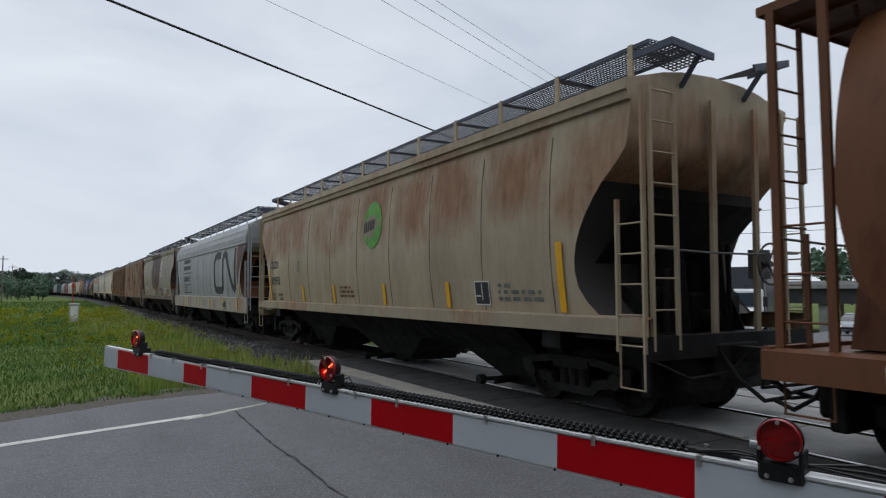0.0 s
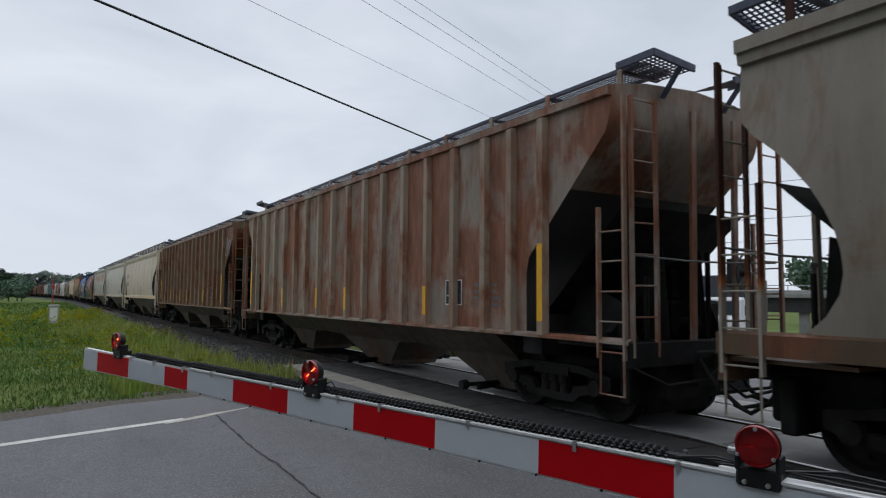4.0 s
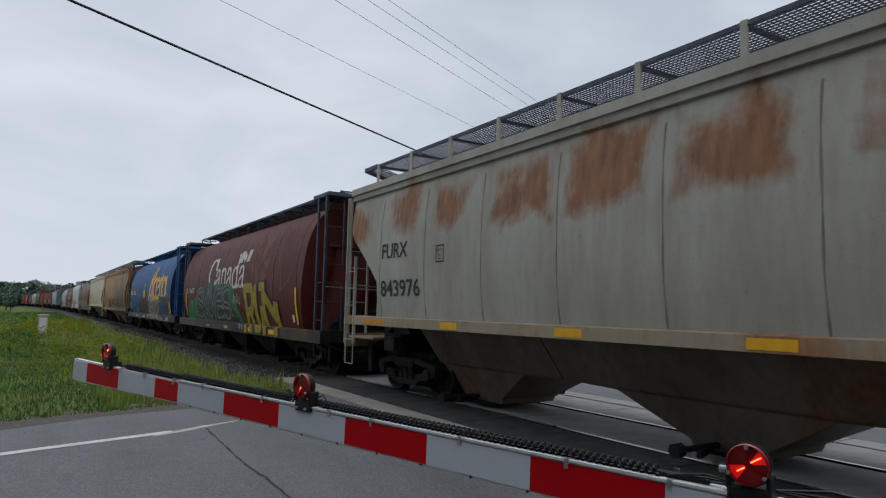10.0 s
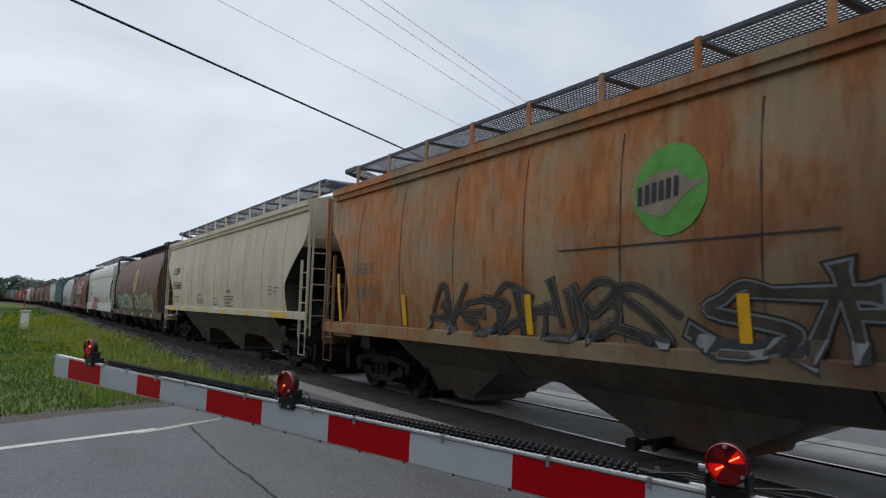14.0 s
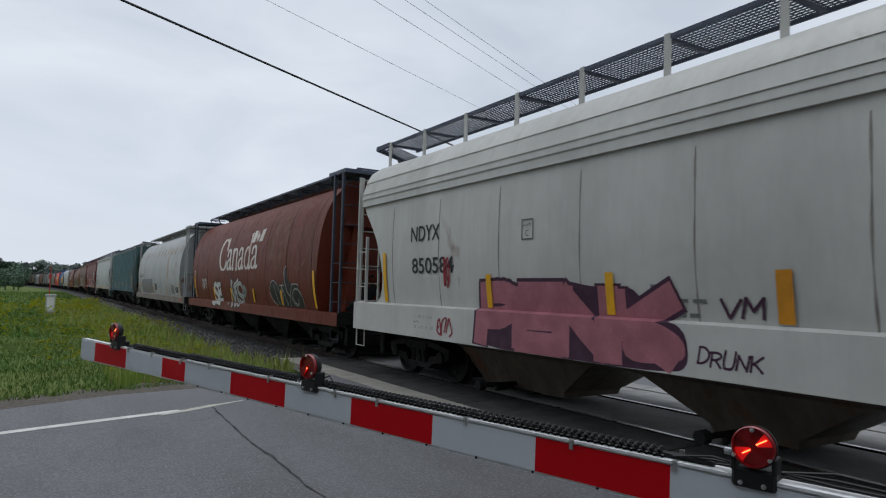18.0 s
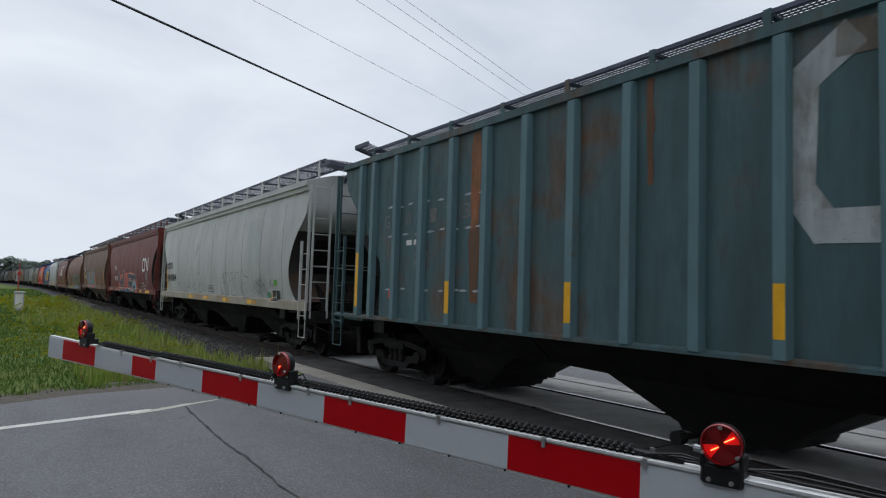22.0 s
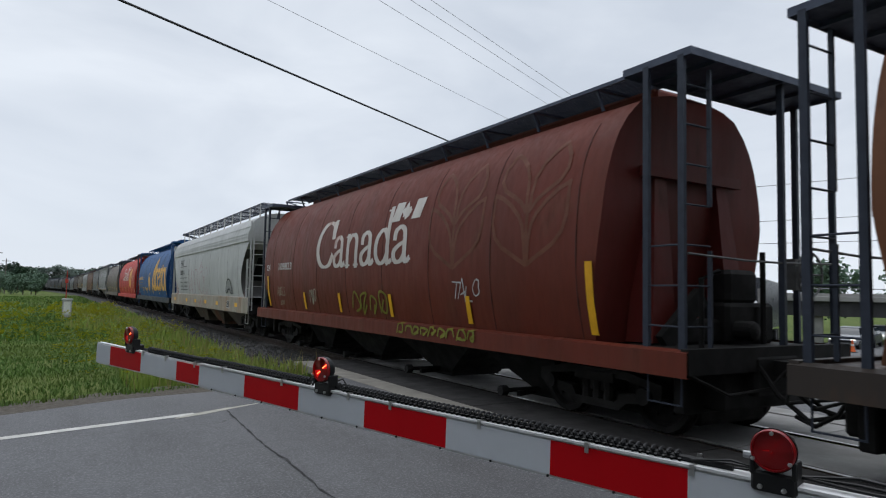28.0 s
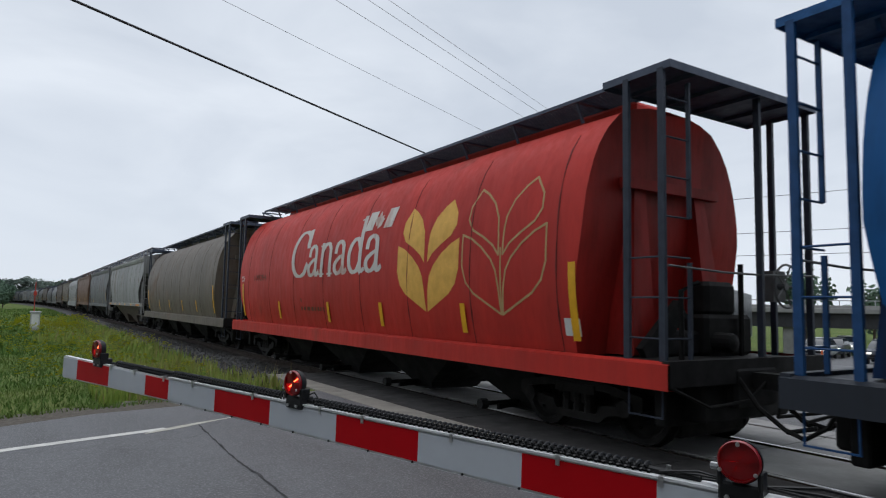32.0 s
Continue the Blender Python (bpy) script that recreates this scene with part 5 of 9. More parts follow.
def nib(pts, thick, thin):
    """A brush line whose width follows its direction: thick upright, thin level."""
    out = []
    for p, q in zip(pts, pts[1:]):
        d = math.hypot(q[0] - p[0], q[1] - p[1]) or 1
        out += stroke([p, q], thin + (thick - thin) * abs(q[1] - p[1]) / d)
    return out


SERIF = {       # lines of the serif letters in a unit box; the last entry holds level serifs as x, y, width
    "C": ([[(.93, .72), (.88, .90), (.62, .99), (.34, .93), (.14, .72), (.07, .48), (.13, .24), (.32, .06), (.58, .01), (.82, .08), (.96, .24)], [(.95, .66), (.95, .97)]], []),
    "a": ([[(.18, .44), (.22, .56), (.45, .63), (.66, .56), (.72, .42), (.72, .10), (.82, .02), (.97, .07)], [(.72, .36), (.40, .30), (.16, .20), (.16, .08), (.34, .01), (.56, .05), (.72, .16)]], []),
    "n": ([[(.20, .62), (.20, .0)], [(.20, .46), (.38, .60), (.60, .62), (.76, .52), (.78, .36), (.78, .0)]], [(.02, .0, .36), (.02, .58, .18), (.60, .0, .36)]),
    "d": ([[(.78, 1.0), (.78, .12), (.86, .02), (1.0, .05)], [(.76, .46), (.60, .61), (.38, .60), (.18, .46), (.12, .28), (.20, .10), (.40, .01), (.62, .05), (.77, .18)]], [(.58, .96, .22)]),
}


def wordmark(i, y, z, w, h, material):
    """The white country name in serif letters, with a small flag over its end."""
    x = 0.0
    for ch, wide in zip("Canada", (.225, .145, .165, .145, .165, .155)):
        lines, feet = SERIF[ch]
        q = []
        for line in lines:
            pts = spline(line, 4) if len(line) > 2 else line
            q += nib([(x + a * wide * w, b * h) for a, b in pts], .040 * w if ch == "C" else .031 * w, .011 * w)
        q += [rect(x + a * wide * w, b * h - (.0 if b < .3 else .0), c * wide * w, .035 * h) for a, b, c in feet]
        tagged(shapes(i, q, y, z, material, "letter"), kind="stuff")
        x += wide * w
    f = w * .20
    for a in (0, f * .82):
        shapes(i, [rect(a, 0, f * .34, h * .34, .11)], y - w * .82, z + h * .74, material, "flag_bar")
    leaf = [(.50, .0), (.52, .09), (.66, .08), (.64, .14), (.74, .22), (.68, .25), (.68, .31), (.60, .28), (.57, .36), (.53, .42), (.48, .36), (.45, .28), (.38, .31), (.37, .25), (.31, .22), (.40, .14), (.40, .08), (.48, .09)]
    shapes(i, [[(a * f + .05, b * h * .78) for a, b in leaf]], y - w * .82, z + h * .74, material, "flag_leaf")


FAT = {         # spray-can letters as lines in a unit box
    "R": [[(.05, 0), (.05, 1)], [(-.1, .98), (.6, .98), (.88, .78), (.6, .56), (.08, .50)], [(.42, .50), (.95, 0)]],
    "U": [[(.05, 1), (.06, .3), (.3, .04), (.65, .06), (.92, .3), (.92, 1)]],
    "N": [[(.05, 0), (.05, 1)], [(.05, .95), (.92, .05)], [(.92, 0), (.92, 1)]],
    "T": [[(-.05, .94), (1.05, .94)], [(.52, .94), (.48, 0)]],
    "C": [[(.95, .84), (.6, 1), (.15, .8), (.05, .4), (.3, .05), (.7, .02), (.95, .2)]],
    "K": [[(.05, 0), (.05, 1)], [(.95, 1), (.15, .48)], [(.3, .55), (1.0, 0)]],
    "P": [[(.05, 0), (.05, 1)], [(.0, .97), (.6, .97), (.9, .74), (.6, .48), (.08, .44)]],
    "E": [[(.92, .96), (.08, .96), (.08, .04), (.98, .04)], [(.08, .5), (.75, .52)]],
    "S": [[(.95, .84), (.55, 1), (.1, .84), (.2, .58), (.75, .45), (.92, .2), (.5, 0), (.0, .12)]],
    "M": [[(0, 0), (.08, 1), (.5, .35), (.92, 1), (1.0, 0)]],
    "I": [[(.5, 0), (.5, 1)]],
    "L": [[(.1, 1), (.08, .05), (.95, .06)]],
    "O": [[(.5, 1), (.12, .85), (.02, .5), (.14, .14), (.5, 0), (.86, .14), (.98, .5), (.88, .85), (.5, 1)]],
    "A": [[(0, 0), (.42, 1), (.58, 1), (1.0, 0)], [(.22, .34), (.8, .34)]],
    "B": [[(.05, 0), (.05, 1)], [(.0, .98), (.6, .98), (.82, .78), (.55, .54), (.08, .52)], [(.5, .54), (.92, .32), (.65, .03), (.05, .03)]],
    "G": [[(.92, .86), (.55, 1), (.12, .8), (.05, .4), (.3, .05), (.7, .03), (.92, .2), (.92, .45), (.55, .45)]],
    "V": [[(0, 1), (.5, 0), (1.0, 1)]],
    "D": [[(.05, 0), (.05, 1)], [(.0, .98), (.5, .96), (.92, .7), (.92, .3), (.5, .04), (.0, .02)]],
    "H": [[(.05, 0), (.05, 1)], [(.92, 0), (.95, 1)], [(.05, .52), (.92, .5)]],
    "Y": [[(0, 1), (.5, .5)], [(1.0, 1), (.5, .5), (.45, 0)]],
    "F": [[(.08, 0), (.08, .96), (.95, .96)], [(.08, .52), (.75, .52)]],
    "J": [[(.3, 1), (.9, 1)], [(.7, 1), (.68, .2), (.4, .0), (.05, .18)]],
    "*": [[(.1, .2), (.9, .8)], [(.1, .8), (.9, .2)], [(.5, 0), (.5, 1)]],
}


def flick(pts, w):
    """A can stroke that swells along its way and runs out past its ends."""
    out, n = [], len(pts) - 1
    (x0, y0), (x1, y1) = pts[-2], pts[-1]
    d = math.hypot(x1 - x0, y1 - y0) or 1
    pts = list(pts) + [(x1 + (x1 - x0) / d * w * .35, y1 + (y1 - y0) / d * w * .35)]
    for k, (p, q) in enumerate(zip(pts, pts[1:])):
        d = math.hypot(q[0] - p[0], q[1] - p[1]) or 1
        nx, ny = -(q[1] - p[1]) / d / 2, (q[0] - p[0]) / d / 2
        ex, ey = (q[0] - p[0]) / d * w * .22, (q[1] - p[1]) / d * w * .22
        a, b = w * (.72 + .5 * k / n), w * (.72 + .5 * (k + 1) / n)
        out.append([(p[0] - ex + nx * a, p[1] - ey + ny * a), (p[0] - ex - nx * a, p[1] - ey - ny * a), (q[0] + ex - nx * b, q[1] + ey - ny * b), (q[0] + ex + nx * b, q[1] + ey + ny * b)])
    return out


def piece(i, text, y, z, w, h, layers, seed=0, lean=0.08, jump=0.06, over=1.0, name="graffiti_letter", lift=.012, wild=0.0):
    """Lettering sprayed on car i, one part a letter and layer; layers are pairs of paint and line width, the lowest first."""
    r = random.Random(seed)
    step = w / len(text)
    for k, ch in enumerate(text):
        if ch == " ":
            continue
        rise, tall, tilt = r.uniform(-jump, jump) * h, 1 + r.uniform(-jump, jump), lean + r.uniform(-.06, .06)
        turn = radians(r.uniform(-16, 16) * wild)
        ca, sa = math.cos(turn), math.sin(turn)
        lines = []
        for line in FAT[ch]:
            if wild:
                line = [(a + r.uniform(-.12, .12) * wild, b + r.uniform(-.08, .08) * wild) for a, b in line]
            pts = spline(line, 4) if len(line) > 3 and ch not in "MEN" else line
            pts = [((a - .5) * step * .8 * over, (b - .5) * h * tall) for a, b in pts]
            lines.append([(step * (k + .5) + a * ca - b * sa + tilt * b, max(0, rise + h * .5 + a * sa + b * ca)) for a, b in pts])
        for n, (paint, line) in enumerate(layers):
            q = []
            for pts in lines:
                q += flick(pts, line) if wild else stroke(pts, line)
            tagged(shapes(i, q, y, z, paint, name, lift + .0026 * n + .0008 * (k % 3)), kind="stuff")


def tag(i, text, y, z, w, h, paint, line=.022, seed=0, lean=.15):
    """Quick hand-lettering with a marker or a thin spray cap."""
    piece(i, text, y, z, w, h, [(paint, line)], seed, lean, .14, 1.1, "graffiti_tag", .012)


def cloud(i, pts, y, z, paint, lift=.011, name="graffiti_cloud"):
    """A soft-edged field of spray behind a piece."""
    shapes(i, [soften(pts, 2)], y, z, paint, name, lift)


def pebbles(i, seed, count, y, z, w, h, size, paint, lift=.022, name="paint_spatter"):
    """Blots and drops of spray paint."""
    r = random.Random(seed)
    tagged(shapes(i, [arc(r.uniform(0, w), r.uniform(0, h), q, q * r.uniform(.6, 1.3), 0, 360, 7)[:-1] for q in [size * r.uniform(.4, 1.2) for _ in range(count)]], y, z, paint, name, lift), kind="stuff")


def marks():
    sp = SPRAY
    # 0: the rusty car that leaves first
    shapes(0, [rect(0, 0, .5, .16)], 7.4, 0.88, M["label"], "label_plate", 0.006)
    # 1
    words(1, "CGEX", 7.03, 2.34, 0.22, 0.9, M["black_mark"], 0.006)
    words(1, "1093", 6.90, 1.84, 0.25, 0.85, M["black_mark"], 0.006)
    for text, y, z, w in (("LD LMT", 6.97, 1.50, .43), ("224400", 6.34, 1.50, .46), ("LT WT", 6.94, 1.37, .38), ("61600", 6.24, 1.37, .38)):
        words(1, text, y, z, .075, w, M["black_mark"], .003)
    emblem_disc(1, -0.87, 3.06, 0.47, 0.51)
    side_tapes(1, (7.06, -7.0), (3.85, 1.5, -1.4, -4.0))
    plate_mark(1, 4.32, 2.2, M["grey_mark"], 0.24)
    data_panel(1, -4.85, 1.42, 0.42, 0.38)
    small_print(CARS[1], KIND[1], -5.5, 1.50, 1.0, 3, M["grey_mark"], seed=3)
    small_print(CARS[1], KIND[1], 1.1, 1.5, 0.7, 3, M["brown_mark"], seed=4)
    # 2
    noodle(2, -2.58, 1.63, 4.0, 1.62, M["black_mark"], 0.30)
    for z, w in ((1.56, 1.9), (1.22, 2.1)):
        shapes(2, [rect(0, z, w, .20)], 5.6, 1.53, M["black_mark"], "name_bar")
    shapes(2, [rect(-.05, 1.02, 2.3, .05), rect(-.05, 0.42, 2.3, .04), rect(0, 0, 2.2, .05), rect(1.05, 0, .04, .42)], 5.6, 1.53, M["black_mark"], "ruled_frame")
    words(2, "CN 388702", 5.6, 2.16, 0.25, 2.0, M["black_mark"], 0.006)
    small_print(CARS[2], KIND[2], 5.5, 1.66, 0.9, 2, M["grey_mark"], 0.08, 0.14, seed=5)
    plate_mark(2, 3.2, 2.3, M["grey_mark"], 0.26)
    pt = [(-6.9, 3.77), (-6.86, 2.9), (-6.9, 2.3), (-6.98, 1.9), (-7.05, 2.1), (-7.2, 2.45), (-7.62, 2.84), (-8.02, 3.12), (-8.2, 3.3), (-8.24, 3.77)]
    shapes(2, [[(-a, b - 1.6) for a, b in pt]], 0, 1.6, PATCH, "repair_patch", 0.008)
    shapes(2, [[(6.82, 2.17), (6.94, 2.17), (6.98, 1.2), (7.0, .4), (6.93, .2), (6.86, .8)]], 0, 1.6, M["rust_run"], "rust_run", 0.011)
    tape(CARS[2], KIND[2], (6.75, -7.08), 1.42, 0.12, 0.5)
    for y in (6.8, 3.85, .82, -1.72, -4.55, -7.05):
        shapes(2, [rect(0, 0, .13, .44)], y + .06, .90, M["yellow"], "reflective_tape", 0.045)
    data_panel_low(2, -4.6, 0.95)
    small_print(CARS[2], KIND[2], 0.2, 1.0, 1.0, 4, M["grey_mark"], 0.04, 0.075, seed=6, )
    # 3
    words(3, "IC", 6.2, 2.27, 0.2, 0.33, M["white_mark"])
    words(3, "799680", 6.0, 1.77, 0.22, 1.25, M["white_mark"], 0.004)
    side_tapes(3, (6.4, -7.1), (3.9, 1.32, -1.86, -4.2), 1.24, .95, .45)
    piece(3, "NNAUKER", 0.25, 1.28, 2.5, .95, [(sp["black"], .04)], 12, .1, .1, 1.5, "graffiti_tag", wild=1)
    tag(3, "REMOVE", -2.3, 1.62, 1.35, .24, sp["black"], .035, 13)
    tag(3, "KEBAB", -2.65, 1.30, 1.2, .22, sp["black"], .035, 14)
    shapes(3, stroke(arc(.22, .28, .26, .34, 0, 360, 18), .05) + [rect(.06, .06 + k * .1, .32, .05) for k in range(5)] + [rect(.0, -.26, .5, .07), rect(0, -.42, .5, .07)], -2.55, 3.05, M["white_mark"], "emblem", 0.016)
    data_panel(3, -5.7, 1.38, .6, .42)
    small_print(CARS[3], KIND[3], -4.5, 1.5, .8, 4, M["white_mark"], 0.04, 0.09, seed=8)
    small_print(CARS[3], KIND[3], 5.8, 1.45, 1.0, 2, M["grey_mark"], seed=9)
    piece(3, "RESIA", -3.55, 1.135, .72, .15, [(sp["white"], .024)], 77, .2, .14, 1.2, "graffiti_tag", wild=.8)
    plate_mark(3, 4.05, 2.05, M["grey_mark"], 0.24)
    # 4, 5: ribbed
    for i in (4, 5, 17):
        flat_tapes(i, (7.34, -6.95), 1.32, 1.05)
        flat_tapes(i, (4.15, 1.5, -1.15, -3.8) if i == 17 else (4.4, 1.7, -.3, -3.8), 1.32, .5)
        data_panel(i, -4.4, 1.5, .5, .42)
        small_print(CARS[i], KIND[i], -5.25, 1.5, .55, 4, M["grey_mark"], 0.05, 0.1, seed=20 + i)
    scribble(CARS[5], KIND[5], 31, 3.6, 1.35, 1.4, .7, sp["black"], .022, 4)
    scribble(CARS[5], KIND[5], 32, -.7, 1.35, .9, 1.0, sp["rosy"], .035, 2)
    scribble(CARS[5], KIND[5], 33, -6.85, 3.0, 1.1, .75, sp["silver"], .05, 2)
    words(5, "BC  L", 6.6, 2.35, .26, 1.5, M["grey_mark"])
    words(5, "60 2377", 6.6, 1.8, .26, 1.6, M["grey_mark"])
    # 6, 12: beige pair
    for i, num in ((6, "353590"), (12, "353666")):
        words(i, "COER", 6.75, 2.80, .27, 1.15, M["black_mark"], .006)
        words(i, num, 6.75, 2.20, .30, 1.55, M["black_mark"], .006)
        words(i, "LD LMT 225300", 6.55, 1.82, .09, .85, M["black_mark"])
        words(i, "LT WT 60700", 6.5, 1.66, .09, .8, M["black_mark"])
        plate_mark(i, 4.4, 2.5, M["grey_mark"], .28)
        words(i, "WARNING", -1.54, 1.98, .10, .52, M["black_mark"], .003)
        small_print(CARS[i], KIND[i], -1.3, 1.55, .95, 4, M["grey_mark"], .05, .1, seed=40 + i)
        words(i, "WARNING", 2.3, 1.9, .09, .5, M["black_mark"], .003)
        small_print(CARS[i], KIND[i], 2.5, 1.6, .8, 3, M["grey_mark"], .04, .08, seed=41 + i)
        small_print(CARS[i], KIND[i], .2, 1.6, .6, 3, M["grey_mark"], .035, .1, seed=42 + i)
        small_print(CARS[i], KIND[i], -5.65, 1.92, .3, 3, M["grey_mark"], .035, .1, seed=43 + i)
        small_print(CARS[i], KIND[i], -6.12, 1.98, .3, 2, M["grey_mark"], .035, .1, seed=44 + i)
        foot_tapes(i, (6.65,), .95)
        foot_tapes(i, (4.2, 1.5, -1.23, -3.9), .5)
        foot_tapes(i, (-6.5,), 1.3)
    # 7, 8: white and pale grey pair
    words(7, "FURX", 6.09, 2.70, .28, .95, M["black_mark"], .006)
    words(7, "851269", 6.05, 2.12, .29, 1.35, M["black_mark"], .006)
    words(7, "LD LMT 224300", 5.97, 1.84, .09, .8, M["black_mark"])
    words(7, "LT WT  61700", 5.97, 1.66, .09, .8, M["black_mark"])
    plate_mark(7, 4.38, 2.42, M["black_mark"], .28)
    scribble(CARS[7], KIND[7], 51, 6.6, 1.6, .4, .2, sp["grey"], .014, 3)
    shapes(7, stroke([(0, 0), (0, .35), (.55, .35), (.6, 0), (.05, .02)], .018) + stroke(arc(.1, .45, .2, .12, 0, 180, 6), .014), 3.9, 1.6, sp["grey"], "graffiti_tag", .014)
    data_panel(7, -4.85, 1.58, .36, .34)
    small_print(CARS[7], KIND[7], -3.6, 1.6, .8, 2, M["grey_mark"], .04, .08, seed=52)
    small_print(CARS[7], KIND[7], -5.6, 1.6, 1.0, 3, M["grey_mark"], .04, .09, seed=53)
    words(8, "FURX", 6.7, 2.62, .28, 1.0, M["black_mark"], .006)
    words(8, "843976", 6.75, 1.90, .30, 1.5, M["black_mark"], .006)
    plate_mark(8, 4.7, 2.45, M["black_mark"], .26)
    data_panel(8, -4.7, 1.5, .34, .36)
    small_print(CARS[8], KIND[8], -5.4, 1.62, 1.1, 3, M["grey_mark"], .04, .1, seed=55)
    for i in (7, 8, 27):
        foot_tapes(i, (7.05,), .95, .11, M["amber"])
        foot_tapes(i, (4.3, 1.5, -1.2, -4.0), .5, .11, M["yellow"])
        foot_tapes(i, (-6.9,), 1.1, .11, M["amber"])
        sill_tape(CARS[i], KIND[i], (-6.2,), .22, .10, M["red_label"])
    # 9: maroon with the country name and two graffiti pieces
    wordmark(9, 3.05, 2.26, 5.0, 1.10, M["faded_white"])
    words(9, "CN", 7.15, 2.15, .2, .35, M["white_mark"])
    words(9, "110653", 6.6, 2.15, .2, 1.0, M["white_mark"])
    wheat(9, -2.6, 2.1, 1.75, 1.75, M["brown_mark"])
    wheat(9, -4.7, 2.1, 1.75, 1.75, M["brown_mark"], True, .045)
    cloud(9, [(0, .2), (.3, .9), (1.6, .95), (2.2, 1.35), (3.5, 1.5), (7.5, 1.5), (7.7, .9), (8.5, .3), (8.5, .0), (7.4, .05), (3, .12), (.4, .1)], 6.9, .92, sp["green"])
    cloud(9, [(0, 0), (.2, .9), (.7, 1.35), (2.0, 1.5), (3.6, 1.4), (4.8, 1.45), (5.3, .9), (6.2, .45), (6.7, .0), (5.6, .1), (3, .05)], 5.2, .90, sp["black"], .0115)
    piece(9, "SKMES", 4.9, 1.10, 5.2, 1.2, [(sp["black"], .38), (sp["ash"], .28), (sp["black"], .10)], 61, .1, .08, 1.45, wild=1)
    tagged(shapes(9, stroke(spline([(5.0, .1), (5.6, .3), (6.1, .1), (6.6, -.05)]), .12) + stroke([(.0, .1), (.5, .02), (1.2, .12), (2.2, .0)], .05), 5.2, .92, sp["black"], "graffiti_outline", .022), kind="stuff")
    for paint, wd, lf in ((sp["black"], .38, .014), (sp["yellow"], .29, .018)):
        for k, lines in enumerate(([[(.25, 0), (.15, .9), (-.05, 1.3)], [(-.05, 1.3), (.7, 1.3), (.95, .95), (.75, .62), (.35, .55)], [(.55, .6), (.85, .05)]],
                                   [[(1.15, 1.32), (1.2, .5), (1.4, .1), (1.75, .1), (1.75, .65)]],
                                   [[(1.6, 1.32), (2.0, 1.32)], [(1.95, 1.3), (2.0, .5), (2.25, .0)], [(2.05, 1.05), (2.55, .75), (3.0, .42)], [(2.95, .75), (3.2, .7)], [(3.1, .75), (3.2, .35), (3.3, .0)]])):
            tagged(shapes(9, sum((stroke(l, wd if len(l) > 2 else wd * .9) for l in lines), []), -2.05, .92, paint, "graffiti_letter", lf + .001 * k), kind="stuff")
    side_tapes(9, (7.1, -6.8), (), 1.2, .95)
    foot_tapes(9, (2.86, .19, -2.79, -4.85), .5, .13)
    shapes(9, [rect(0, 0, .17, .19)], -6.4, 1.26, M["label"], "label_plate", .012)
    scribble(CARS[9], KIND[9], 63, -.6, 1.7, .9, .35, sp["white"], .02, 4)
    scribble(CARS[9], KIND[9], 64, -1.5, .92, .5, .14, sp["white"], .02, 3)
    # 10: blue with golden name, heavily tagged
    words(10, "ALNX 396105", 7.5, 2.23, .26, 2.6, M["gold_mark"], .006)
    plate_mark(10, 4.55, 2.25, M["gold_mark"], .28)
    for k in range(3):
        small_print(CARS[10], KIND[10], 7.3 - k * .1, 2.0 - k * .22, 2.4, 1, M["gold_dim"], .05, .1, seed=70 + k)
    province(10, -.2, 1.85, .905, .86)
    shapes(10, [[(0, .75), (.12, .5), (.3, .45), (.45, .55), (.62, .6), (.6, 0), (.1, 0)], rect(.2, .7, .15, .14), rect(.5, .8, .15, .14)], 1.8, 1.95, M["gold_mark"], "stalk_emblem")
    cloud(10, [(0, .3), (.5, .85), (1.4, .8), (2.2, .95), (3.6, .8), (4.0, .3), (3.4, .0), (1.0, .05)], 3.95, 1.12, sp["black"])
    piece(10, "SKAB", 3.7, 1.22, 3.4, .66, [(sp["bone"], .075), (sp["black"], .13), (sp["rosy"], .05)], 71, .05, .14, 1.6, wild=1.7)
    cloud(10, [(0, .0), (.15, .75), (.9, .95), (1.8, .8), (2.6, 1.0), (3.9, .95), (4.1, .05), (2.0, -.02)], .1, .90, sp["olive"])
    piece(10, "VENDE", -.05, .98, 3.8, .86, [(sp["black"], .22), (sp["bone"], .16), (sp["olive"], .05)], 73, .1, .1, 1.45, wild=1)
    for k, ch in enumerate("TCK"):
        piece(10, ch, -4.1 - .98 * k, .95, 1.15, 1.0, [(sp["white"], .34), (sp["black"], .29), (sp["rosy"] if ch != "C" else sp["maroon"], .055)], 74 + k, .04, .04, 1.05, lift=.018 + .001 * k, wild=.3)
    cloud(10, [(0, 0), (3.1, .0), (3.2, .16), (2.6, .2), (1.2, .12), (.2, .2)], -4.0, .83, sp["bone"], .012)
    shapes(10, [[(0, .45), (.15, .1), (.6, -.15), (1.0, .1), (1.05, .55), (.8, .3), (.62, .62), (.5, .25), (.25, .5)]], -1.0, 1.75, sp["bone"], "graffiti_crown", .018)
    tag(10, "TAKE", 5.9, 1.50, .55, .12, sp["lichen"], .015, 75)
    tag(10, "CASANDRA", 5.0, 1.22, 1.1, .18, sp["lichen"], .015, 76)
    tag(10, "JOLAF", 5.95, 1.33, .6, .12, sp["lichen"], .015, 78)
    tag(10, "DARK", 5.72, .93, .5, .13, sp["lichen"], .015, 79)
    scribble(CARS[10], KIND[10], 80, 3.35, 2.05, .22, .2, sp["bone"], .022, 3)
    tag(10, "ARK*NIGHT VISION*", 3.6, .87, 2.1, .12, sp["lichen"], .018, 77)
    r = random.Random(10)
